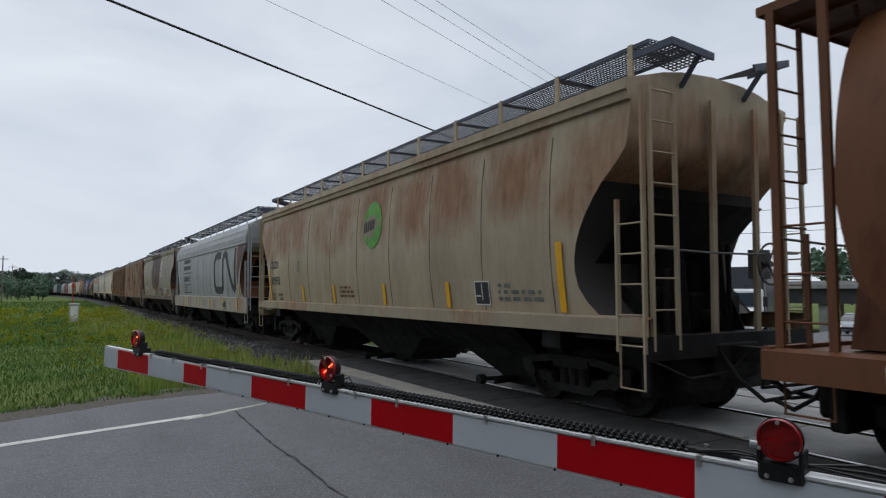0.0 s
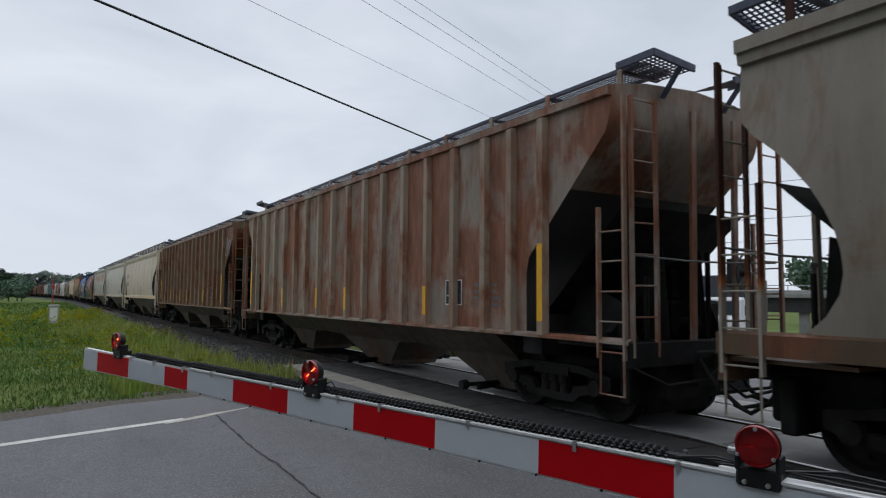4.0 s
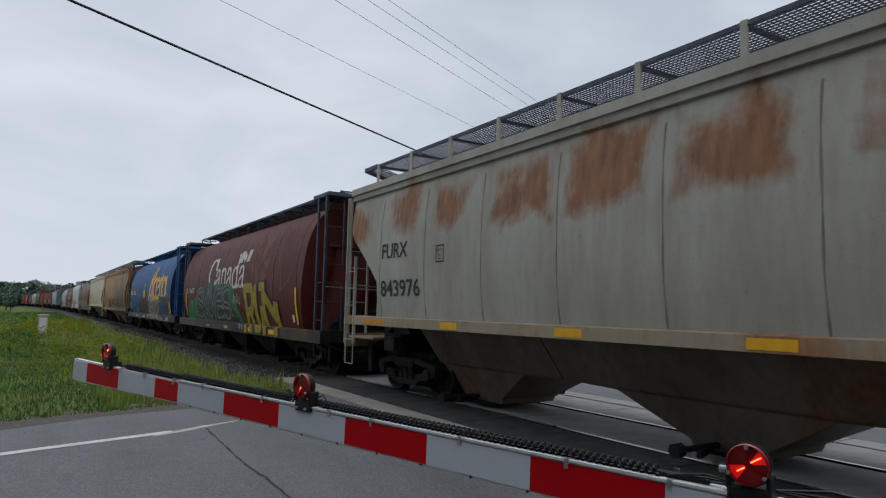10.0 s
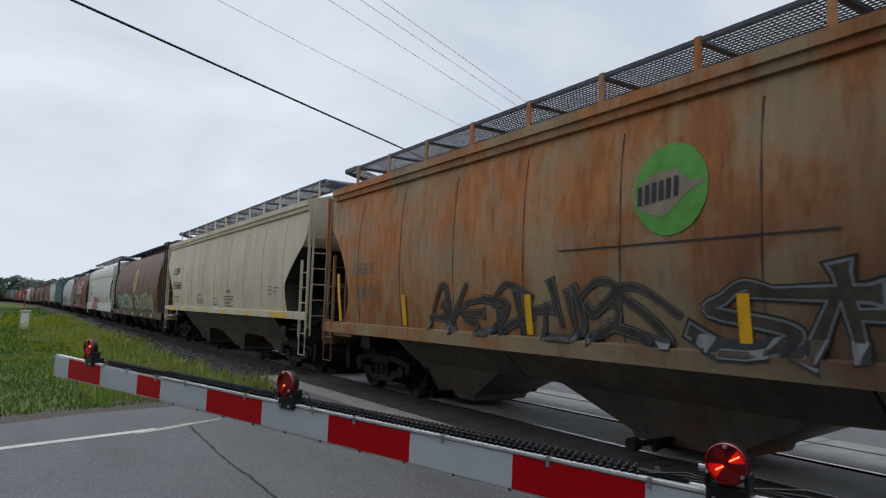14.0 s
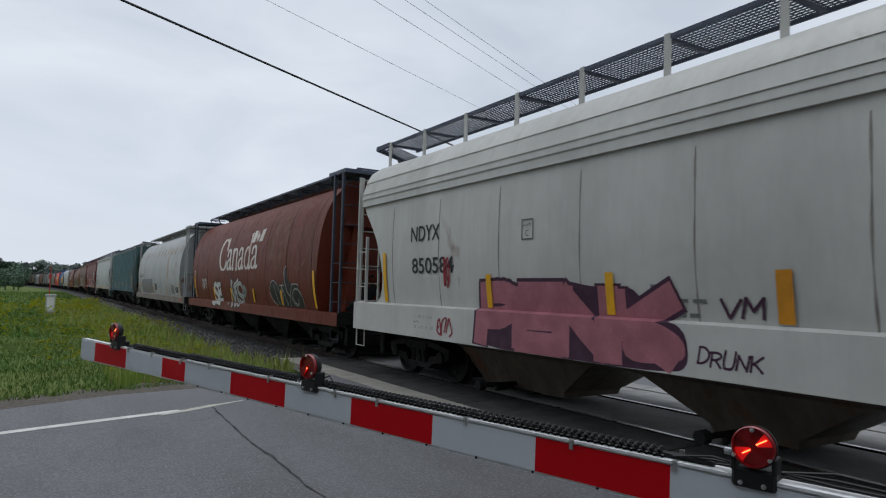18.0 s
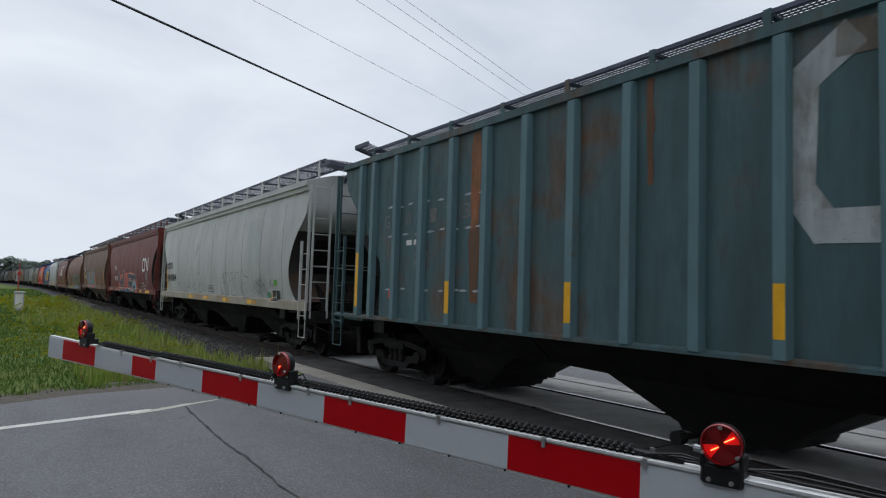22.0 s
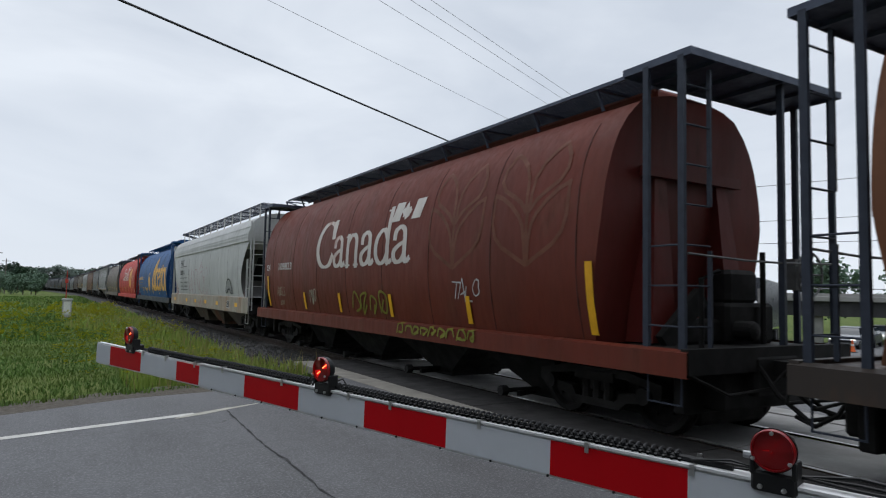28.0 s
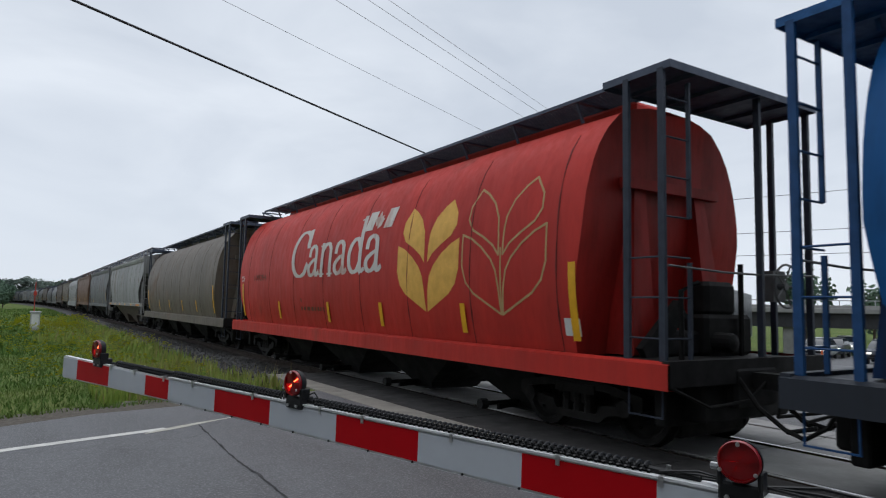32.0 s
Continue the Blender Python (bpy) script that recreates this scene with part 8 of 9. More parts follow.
    for dy in (-0.012, 0.0, 0.010):
        q.tube([(6.0 * STRIPE, -0.026 + dy, 0.122), (6.25 * STRIPE, -0.02 + dy, 0.132 + dy), (6.45 * STRIPE, -0.03, 0.128)], 0.003, 5)
        q.tube([(6.62 * STRIPE, -0.03, 0.13), (6.9 * STRIPE, -0.034 + dy, 0.135 - dy), (8.2 * STRIPE, -0.03, 0.122), (11 * STRIPE, -0.03, 0.122)], 0.0045, 5)
    q.tube([(2.05 * STRIPE, -0.026, 0.12), (2.15 * STRIPE, -0.02, 0.15), (2.3 * STRIPE, -0.03, 0.14)], 0.003, 5)
    q.tube([(2.48 * STRIPE, -0.03, 0.14), (2.62 * STRIPE, -0.02, 0.16), (2.72 * STRIPE, -0.02, 0.125)], 0.003, 5)
    part("lamp_cable", q.mesh("lamp_cable"), M["rubber"], arm, "black lamp cable")
    clip = MB()
    clip.box(-0.006, 0.006, -0.052, 0.007, 0.105, 0.116)
    clip.box(-0.006, 0.006, 0.004, 0.008, 0.088, 0.116)
    clip.box(-0.006, 0.006, -0.052, -0.046, 0.088, 0.135)
    cm = clip.mesh("clip")
    for u in (-1.5, -0.85, -0.1, 0.55, 1.72, 2.78, 3.35, 4.35, 5.3, 6.03):
        part("clip", cm, M["bolt"], arm, m=pose(u * STRIPE, 0, 0 if u > 0 else -0.004))
    lens = []
    for u, tilt in ((-1.9, 10), (2.40, 4), (6.50, 2)):
        h = 0.104 if u < 0 else 0.107
        lamp = part("lamp_bracket", cached("lampbr", lamp_bracket), M["rubber"], arm, m=pose(u * STRIPE, 0, h))
        part("lamp_housing", cached("lamphouse", lamp_house), M["rubber"], lamp, "black lamp housing")
        part("lens_ring", cached("lensring", lens_ring_mesh), M["lens"], lamp, "deep red lens rim")
        part("reflector", cached("reflector", reflector_mesh), M["lens"], lamp, "deep red reflector")
        for k in (0, 180):
            part("glow_pane", cached(("pane", k), lambda: glow_pane_mesh(k)), M["lit"], lamp, "glowing red pane")
        for k, mesh in (("ledA", led_mesh(-0.030, -0.010)), ("ledB", led_mesh(0.009, 0.036))):
            if u < 0 and k == "ledA":
                continue        # the tip lamp shows one short strip
            part("led_strip", mesh, M["led"], lamp, "bright orange-red lamp filament strip")
        lens.append(part("lens", cached("lens", flash_shutter_mesh), M["lens"], lamp, "deep red turning shutter added to make the lamp flash"))
        for bx, bz in ((0.0, 0.124), (-0.040, 0.060), (0.040, 0.060)):
            part("screw", cached("screw", lambda: MB().wheel((0, 0, 0), (0, 1, 0), [(0, 0.005), (0.003, 0.005), (0.004, 0.002)], 8).mesh("screw")), M["bolt"], lamp, m=pose(bx, 0.030, bz))
        for bx in (-0.028, 0.024):
            part("bolt", cached("lbolt", lambda: MB().wheel((0, 0, 0), (0, 1, 0), [(0, 0.006), (0.006, 0.006), (0.007, 0.003)], 6).mesh("bolt")), M["bolt"], lamp, m=pose(bx, 0.012, -0.006))
        part("grommet", cached("grom", lambda: MB().tube([(-0.075, -0.02, 0.055), (-0.055, -0.02, 0.055)], 0.009, 8).mesh("grommet")), M["galv"], lamp)
    # the mast that carries the arm, behind the camera
    mast = thing("gate_mast", "galvanised gate mast with its grey mechanism box", "crossing gate")
    px, py = ARM_A.x + d.x * u1, ARM_A.y + d.y * u1
    q = MB()
    q.tube([(px, py - 0.28, 0), (px, py - 0.28, 4.2)], 0.065, 14)
    part("mast", q.mesh("mast"), M["galv"], mast)
    q = MB().cbox(px - 0.25, px + 0.25, py - 0.22, py - 0.02, 0.75, 1.35, 0.02)
    part("mechanism_box", q.mesh("mechanism_box"), M["galv"], mast)
    q = MB().cbox(px - 0.35, px + 0.35, py - 0.6, py + 0.1, 0, 0.12, 0.02)
    part("footing", q.mesh("footing"), M["concrete"], mast)
    return arm, lens


def lamp_bracket():
    b = MB()
    b.cbox(-0.05, 0.05, -0.056, 0.012, -0.018, 0.030, 0.006)
    b.cbox(-0.052, -0.04, -0.03, 0.016, 0.02, 0.062, 0.003)
    b.cbox(0.04, 0.052, -0.03, 0.016, 0.02, 0.062, 0.003)
    return b.mesh("lamp_bracket")


def lamp_house():
    b = MB()
    b.wheel((0, 0, 0.082), (0, 1, 0), [(-0.020, 0.02), (-0.018, 0.042), (-0.006, 0.049), (0.008, 0.0515), (0.012, 0.0515), (0.012, 0.05)], 32)
    return b.mesh("lamp_housing", True)


LED_TILT = radians(33)


def lens_ring_mesh():
    b = MB()
    n = 36
    rings = [[(r * math.cos(2 * math.pi * k / n), y, 0.082 + r * math.sin(2 * math.pi * k / n)) for k in range(n)] for y, r in ((0.008, 0.0445), (0.008, 0.0495), (0.020, 0.0495), (0.024, 0.047), (0.024, 0.0445), (0.012, 0.0445))]
    b.loft(rings, caps=False)
    return b.mesh("lens_ring", True)


def reflector_mesh():
    b = MB()
    b.wheel((0, 0, 0.082), (0, 1, 0), [(0.009, 0.02), (0.009, 0.0445), (0.013, 0.0445), (0.014, 0.02)], 36)
    return b.mesh("reflector", True)


def glow_pane_mesh(h):
    """A sector on the reflector that shines red."""
    b = MB()
    t = math.degrees(LED_TILT)
    b.sheet([[(r * math.cos(radians(h + t + a)), 0.0148, 0.082 + r * math.sin(radians(h + t + a))) for a in range(-24, 25, 6)] for r in (0.009, 0.024, 0.0435)])
    return b.mesh("glow_pane")


def led_mesh(a, c):
    """One slanted glowing strip on the reflector, from a to c along its line."""
    b = MB()
    ux, uz = math.cos(LED_TILT), math.sin(LED_TILT)
    side = -0.002 if a < 0 else 0.002
    p = [(x * ux - side * uz, 0.0155, 0.082 + x * uz + side * ux) for x in (a, c)]
    b.beam(p[0], p[1], 0.0042, 0.003)
    return b.mesh("led_strip")


def flash_shutter_mesh():
    """Two added dark red shutter sectors that turn about the lamp's axis and cover or clear the light, to make it
    flash.
    """
    b = MB()
    for h in (0, 180):
        rows = []
        for y, r in ((0.0175, 0.003), (0.023, 0.003), (0.0225, 0.02), (0.0215, 0.0435), (0.0175, 0.0435)):
            rows.append([(r * math.cos(radians(h + a)), y, r * math.sin(radians(h + a))) for a in range(-28, 29, 7)])
        b.sheet(rows)
    return b.mesh("lens", True)


ARM, LAMPS = build_gate()

# ---------------------------------------------------------------- grass, weeds and flowers


def leaf_material(name, a, b, c):
    n = Nodes(name)
    g = n.nt.nodes.new("ShaderNodeNewGeometry")
    r = g.outputs["Random Per Island"]
    big = n.noise(0.28, 4)
    col = n.mix(r, a, b)
    col = n.mix(n.span(big, 0.4, 0.7), col, c)
    n.bsdf.inputs["Subsurface Weight"].default_value = 0.0
    return n.out(col, 0.7, 0, None, spec=0.25)


M["grass"] = leaf_material("meadow_grass", (0.056, 0.122, 0.020), (0.094, 0.165, 0.030), (0.135, 0.175, 0.040))
M["weed"] = leaf_material("tall_weeds", (0.15, 0.25, 0.04), (0.25, 0.31, 0.06), (0.29, 0.29, 0.08))
M["petal"] = leaf_material("yellow_petals", (0.66, 0.60, 0.05), (0.52, 0.50, 0.06), (0.60, 0.55, 0.06))
M["straw"] = leaf_material("dry_grass_stalks", (0.30, 0.24, 0.11), (0.22, 0.19, 0.08), (0.26, 0.22, 0.09))


def off_road(x, y):
    a = radians(17.45)
    return -(x - 0.63) * math.sin(a) + (y - 8.96) * math.cos(a)


def blades(name, count, area, h0, h1, width, material, label, category, seed, keep=None, flower=False, lean=0.9):
    r = np.random.RandomState(seed)
    x0, x1, y0, y1, power = area
    xs = x0 + (x1 - x0) * r.rand(count)
    ys = y0 + (y1 - y0) * r.rand(count) ** power
    vs, fs = [], []
    for x, y in zip(xs, ys):
        if keep and not keep(x, y):
            continue
        z = height(x, y) - 0.03
        h = r.uniform(h0, h1)
        a = r.uniform(0, 6.283)
        dx, dy = math.cos(a), math.sin(a)
        l = r.uniform(0.1, lean) * h
        wd = width * r.uniform(0.7, 1.4) * (1 + y / 40)
        b = r.uniform(0, 6.283)
        ex, ey = math.cos(b) * wd, math.sin(b) * wd
        o = len(vs)
        if flower:
            for k in range(4):
                p, q, e = r.uniform(-.09, .09), r.uniform(-.09, .09), r.uniform(-.05, .05)
                o = len(vs)
                t = wd * r.uniform(0.6, 1.2)
                vs += [(x + p - t, y + q, z + h + e), (x + p, y + q - t, z + h + e + t * .5), (x + p + t, y + q, z + h + e), (x + p, y + q + t, z + h + e - t * .3)]
                fs.append((o, o + 1, o + 2, o + 3))
        else:
            vs += [(x - ex, y - ey, z), (x + ex, y + ey, z), (x + dx * l * .4 + ex * .7, y + dy * l * .4 + ey * .7, z + h * .6), (x + dx * l * .4 - ex * .7, y + dy * l * .4 - ey * .7, z + h * .6), (x + dx * l, y + dy * l, z + h)]
            fs += [(o, o + 1, o + 2, o + 3), (o + 3, o + 2, o + 4)]
    me = bpy.data.meshes.new(name)
    me.from_pydata(vs, [], fs)
    tagged(part(name, me, material, None), label, category, kind="stuff")


def meadow(x, y):
    return off_road(x, y) > 2.3 + 0.5 * noise.noise((x * .7, y * .7, 1)) and x < 4.6 + 0.5 * noise.noise((0, y * .4, 2))


def verge(x, y):
    return meadow(x, y) and x > 1.2 + 1.5 * noise.noise((x * .3, y * .12, 5))


def flowery(x, y):
    return off_road(x, y) > 5 and x < 4.7 and noise.noise((x * .35, y * .16, 9)) > -0.05 and x > -3 - y * 0.02


blades("grass", 85000, (-7, 5, 9.5, 60, 1.9), 0.04, 0.14, 0.0075, M["grass"], "short green meadow grass", "grass", 1, meadow)
blades("far_grass", 16000, (-30, 5, 30, 150, 1.3), 0.12, 0.35, 0.022, M["grass"], "green meadow grass farther off", "grass", 2, meadow)
blades("tall_weeds", 26000, (-2.5, 5.1, 13, 75, 1.5), 0.18, 0.50, 0.014, M["weed"], "tall yellow-green weeds along the track", "weeds", 3, verge, lean=0.3)
blades("dry_stalks", 2500, (-4, 5, 11, 60, 1.5), 0.35, 0.75, 0.006, M["straw"], "dry straw-coloured stalks", "dry grass", 4, verge, lean=0.3)
blades("yellow_flowers", 3600, (-6, 4.9, 13.5, 70, 1.3), 0.35, 0.68, 0.022, M["petal"], "small yellow wild flowers", "flowers", 5, flowery, True)
# Dark weeds added beyond the track, so the gaps under the cars look shaded.
M["rank"] = leaf_material("added_dark_weeds", (0.035, 0.06, 0.014), (0.05, 0.075, 0.02), (0.06, 0.08, 0.025))
blades("rank_weeds", 22000, (10.4, 15, 16, 110, 1.3), 0.5, 1.15, 0.035, M["rank"], "dark weeds added beyond the track to darken the gaps under the cars", "weeds", 6, lambda x, y: off_road(x, y) > 3.4)

# ---------------------------------------------------------------- trees
M["bark"] = plain("grey_brown_bark", (0.09, 0.07, 0.055), 0.9, 0, 0.4, 6, 0.5)
M["leaves"] = leaf_material("dark_green_leaves", (0.065, 0.115, 0.07), (0.095, 0.145, 0.095), (0.08, 0.13, 0.095))


# Distance haze is put into this greyer leaf colour.
M["leaves_far"] = leaf_material("haze_tinted_grey_green_leaves", (0.075, 0.105, 0.085), (0.095, 0.125, 0.10), (0.085, 0.115, 0.095))


def tree(seed, h, label, name="tree", leaves=None):
    r = random.Random(seed)
    t = thing(name, label, "tree", "treeline")
    b = MB()
    b.tube([(0, 0, -0.6), (0.1, 0, h * .25), (0.05, 0.1, h * .55), (0.15, 0.05, h * .85)], [h * .022, h * .018, h * .012, h * .004], 8)
    tips = [(0.1, 0.05, h * .8)]
    for i in range(9):
        a = i * 2.4 + r.random()
        z = h * r.uniform(.22, .7)
        l = h * r.uniform(.18, .34)
        e = (l * math.cos(a), l * math.sin(a), z + l * r.uniform(.3, .8))
        b.tube([(0.08, 0.03, z), (e[0] * .5, e[1] * .5, z + (e[2] - z) * .4), e], [h * .008, h * .006, h * .002], 5)
        tips.append(e)
    part("trunk", b.mesh("trunk"), M["bark"], t)
    vs, fs = [], []
    for c in tips + [(r.uniform(-.2, .2) * h, r.uniform(-.2, .2) * h, r.uniform(.12, .75) * h) for _ in range(10)]:
        q = h * r.uniform(.09, .17)
        for k in range(70):
            d = Vector((r.gauss(0, 1), r.gauss(0, 1), r.gauss(0, .8)))
            d = d.normalized() * q * r.uniform(.4, 1.1)
            p = Vector(c) + d
            s = h * r.uniform(.026, .05)
            u = Vector((r.gauss(0, 1), r.gauss(0, 1), r.gauss(0, 1))).normalized()
            w = u.orthogonal().normalized()
            o = len(vs)
            vs += [p - u * s, p + w * s * .6, p + u * s, p - w * s * .6]
            fs.append((o, o + 1, o + 2, o + 3))
    me = bpy.data.meshes.new("crown")
    me.from_pydata([tuple(v) for v in vs], [], fs)
    part("crown", me, leaves or M["leaves"], t)
    return t


def build_trees():
    r = random.Random(11)
    base = [tree(i, h, "leafy dark green tree, in the treeline or added unseen behind the camera") for i, h in enumerate((9.0, 7.5, 10.5))]
    spots = []
    for i in range(40):
        x = 0 - i * 3.2 + r.uniform(-1.5, 1.5)
        spots.append((x - 6, 300 + r.uniform(-20, 30) - abs(x) * 0.4))
    for i in range(10):
        spots.append((14 + i * 6 + r.uniform(-2, 2), 330 + r.uniform(-20, 40)))
    spots += [(-3.6, 178), (-6.2, 182), (-8.8, 188), (-4.8, 192), (-11.5, 196)]
    spots += [(88 + i * 7 + r.uniform(-2, 2), 62 - i * 9 + r.uniform(-3, 3)) for i in range(9)]
    woods = [tree(20 + i, h, "grey-green tree in the far woods, distance haze put into its leaf colour", leaves=M["leaves_far"]) for i, h in enumerate((13.0, 11.0, 14.5))]
    far = [(-26 + i * 2.7 + r.uniform(-1, 1), 345 + r.uniform(-12, 25)) for i in range(22)]
    for i, (x, y) in enumerate(far):
        m = pose(x, y, -1.5, 0, 0, r.uniform(0, 360))
        t = woods[i] if i < 3 else copy_thing(woods[i % 3], m)
        k = r.uniform(.7, 1.0)
        t.matrix_basis = m @ Matrix.Diagonal((k * 1.3, k * 1.3, k, 1))
    # unseen trees added behind the camera, to keep light off the near car sides
    spots += [(-8.5 - 2.2 * (i % 3), -36 + i * 2.2) for i in range(21)]
    for i, (x, y) in enumerate(spots):
        s = base[i % 3]
        k = r.uniform(.75, 1.05) * (0.62 if 150 < y < 210 and x < 0 else 1)
        m = pose(x, y, (height(x, y) if x < 10 else -1.8), 0, 0, r.uniform(0, 360))
        t = s if i < 3 else copy_thing(s, m)
        # the added trees stand taller, to block more light
        if y < 30 and x < 0:
            k *= 1.25
        t.matrix_basis = m @ Matrix.Diagonal((k * 1.15, k * 1.15, k, 1))


build_trees()

# ---------------------------------------------------------------- field furniture, poles and wires
M["cabinet"] = plain("pale_grey_enamel", (0.40, 0.41, 0.40), 0.5, 0, 0.2, 4)
M["marker_red"] = plain("faded_red_paint", (0.42, 0.045, 0.03), 0.55, 0, 0.3, 4)
M["timber"] = plain("grey_weathered_timber_pole", (0.16, 0.14, 0.12), 0.85, 0, 0.35, 3, 0.4)
M["wire"] = plain("black_cable_sheath", (0.022, 0.024, 0.03), 0.6, 0, 0.2)
M["wire_thin"] = plain("dull_aluminium_wire", (0.36, 0.37, 0.40), 0.6, 0.3, 0.2)


def build_field_things():
    x, y = 0.80, 50.5
    z = height(x, y)
    box = thing("signal_cabinet", "pale grey trackside cabinet standing in tall weeds", "cabinet", m=pose(x, y, z))
    part("cabinet_body", MB().cbox(-0.27, 0.27, -0.22, 0.22, 0.1, 1.18, 0.02).mesh("cabinet_body"), M["cabinet"], box)
    part("cabinet_lid", MB().cbox(-0.32, 0.32, -0.27, 0.27, 1.18, 1.30, 0.03).mesh("cabinet_lid"), M["cabinet"], box)
    part("cabinet_door", MB().cbox(-0.2, 0.2, -0.235, -0.21, 0.25, 1.1, 0.006).mesh("cabinet_door"), M["label"], box)
    part("plinth", MB().cbox(-0.3, 0.3, -0.25, 0.25, -0.3, 0.1, 0.01).mesh("plinth"), M["concrete"], box)
    x, y = 0.95, 68.0
    z = height(x, y)
    mk = thing("marker_post", "thin red trackside marker post with a small head", "post", m=pose(x, y, z))
    part("post_shaft", MB().tube([(0, 0, -0.2), (0, 0, 3.5)], [0.05, 0.03], 8).mesh("post_shaft"), M["marker_red"], mk)
    part("post_head", MB().cbox(-0.13, 0.13, -0.05, 0.05, 2.35, 2.7, 0.02).mesh("post_head"), M["marker_red"], mk)
    part("post_tip", MB().tube([(0, 0, 3.5), (0, 0, 3.85)], 0.025, 6).mesh("post_tip"), M["wire_thin"], mk)
    for x, y, h in ((-9.7, 150.0, 8.9), (-10.8, 200.0, 8.9), (-24.0, 160.0, 9.0)):
        p = thing("utility_pole", "grey weathered timber utility pole with a crossarm", "utility pole", "utility poles", m=pose(x, y, height(x, y)))
        part("shaft", MB().tube([(0, 0, -0.5), (0, 0, h)], [0.15, 0.09], 10).mesh("shaft"), M["timber"], p)
        part("crossarm", MB().cbox(-0.9, 0.9, -0.06, 0.06, h - 0.7, h - 0.57, 0.01).mesh("crossarm"), M["timber"], p)


def wire(pts, r, label, material, sag=0.0, name="overhead_wire"):
    a, b = Vector(pts[0]), Vector(pts[1])
    n = 16
    line = []
    for i in range(n + 1):
        k = i / n
        p = a.lerp(b, k)
        p.z -= sag * 4 * k * (1 - k)
        line.append(p)
    tagged(part(name, MB().tube(line, r, 6).mesh(name), material, None), label, "wire", "overhead wires")


def build_wires():
    d = Vector((0.8712, 0.4909, 0))
    c = Vector((5.33, 18.36, 8.0))
    lines = [(c, d, 0.030, "thick black overhead cable", M["wire"])]
    for a, b in (((4.55, 17.36), (15.91, 22.85)), ((7.26, 15.8), (15.29, 19.79)), ((8.03, 15.35), (15.47, 18.98)), ((8.52, 15.07), (15.41, 18.42))):
        p, q = Vector((*a, 9.5)), Vector((*b, 9.5))
        lines.append((p, (q - p).normalized(), 0.0065, "thin dull overhead wire", M["wire_thin"]))
    for p, d, r, label, m in lines:
        k0, k1 = (-32 - p.x) / d.x, (44 - p.x) / d.x
        wire([p + d * k0, p + d * k1], r, label, m)
    for px, names in ((-32, 0), (44, 1)):
        ys = [p.y + d.y * (px - p.x) / d.x for p, d, r, l, m in lines]
        y = sum(ys) / len(ys)
        pole = thing("utility_pole", "tall timber utility pole carrying overhead wires", "utility pole", "utility poles", m=pose(px, y, height(px, y)))
        part("shaft", MB().tube([(0, 0, -0.5), (0, 0, 11.5)], [0.17, 0.1], 10).mesh("shaft"), M["timber"], pole)
        part("crossarm", MB().cbox(-0.07, 0.07, min(ys) - y - 0.3, max(ys) - y + 0.3, 9.37, 9.49, 0.01).mesh("crossarm"), M["timber"], pole)
        part("crossarm", MB().cbox(-0.07, 0.07, min(ys) - y - 0.3, max(ys) - y + 0.3, 7.85, 7.97, 0.01).mesh("crossarm"), M["timber"], pole)
    for z, y0, y1 in ((7.0, 30, -12), (5.4, 29, -12), (4.4, 28.5, -12)):
        wire([(24, y0, z), (34, y1, z)], 0.012, "dark overhead wire beyond the track", M["wire"], 0.3)
    for x, y in ((24, 29.2), (34, -12)):
        p = thing("utility_pole", "timber utility pole beyond the track", "utility pole", "utility poles", m=pose(x, y, -0.8))
        part("shaft", MB().tube([(0, 0, -0.5), (0, 0, 8.6)], [0.14, 0.09], 10).mesh("shaft"), M["timber"], p)


build_field_things()
build_wires()

# ---------------------------------------------------------------- beyond the track: overpass, vehicles
M["bridge"] = plain("stained_bridge_concrete", (0.30, 0.295, 0.28), 0.85, 0, 0.35, 0.8, 0.2)
M["bridge_steel"] = plain("dark_bridge_girder", (0.045, 0.045, 0.048), 0.7, 0.1, 0.3, 1.0)
M["glass"] = plain("dark_vehicle_glass", (0.03, 0.04, 0.05), 0.08, 0, 0.1)
M["silver_car"] = plain("silver_car_paint", (0.42, 0.43, 0.45), 0.3, 0.5, 0.1)
M["dark_car"] = plain("dark_grey_car_paint", (0.06, 0.065, 0.075), 0.3, 0.3, 0.1)
M["white_car"] = plain("white_vehicle_paint", (0.72, 0.73, 0.73), 0.35, 0, 0.1)
M["orange"] = plain("orange_plastic", (0.70, 0.13, 0.03), 0.5, 0, 0.2)
M["head_lamp"] = glow("lit_headlamp", (1.0, 0.96, 0.88), 1.4)


def build_overpass():
    c = Vector((62, 35.5, 0))
    m = pose(c.x, c.y, 0, 0, 0, 119.4)
    br = thing("overpass", "low grey concrete road overpass with a parapet railing", "bridge", m=m)
    part("deck", MB().cbox(-75, 75, -5, 5, 1.75, 2.2, 0.05).mesh("deck"), M["bridge"], br)
    for y in (-4.2, 0, 4.2):
        part("girder", MB().box(-75, 75, y - 0.25, y + 0.25, 0.45, 1.75).mesh("girder"), M["bridge_steel"], br)
    part("parapet", MB().cbox(-75, 75, -5.05, -4.75, 2.2, 2.55, 0.03).mesh("parapet"), M["bridge"], br)
    post = MB().box(-0.04, 0.04, -4.94, -4.86, 2.55, 3.05).mesh("railing_post")
    for i in range(50):
        part("railing_post", post, M["galv"], br, m=pose(-73.5 + i * 3, 0, 0))
    part("railing", MB().box(-75, 75, -4.95, -4.85, 3.0, 3.08).mesh("railing"), M["galv"], br)
    col = MB().cbox(-0.45, 0.45, -0.45, 0.45, -3.0, 0.95, 0.06).mesh("column")
    for i in range(11):
        for y in (-3.4, 3.4):
            part("column", col, M["bridge"], br, m=pose(-70 + i * 14, y, 0))


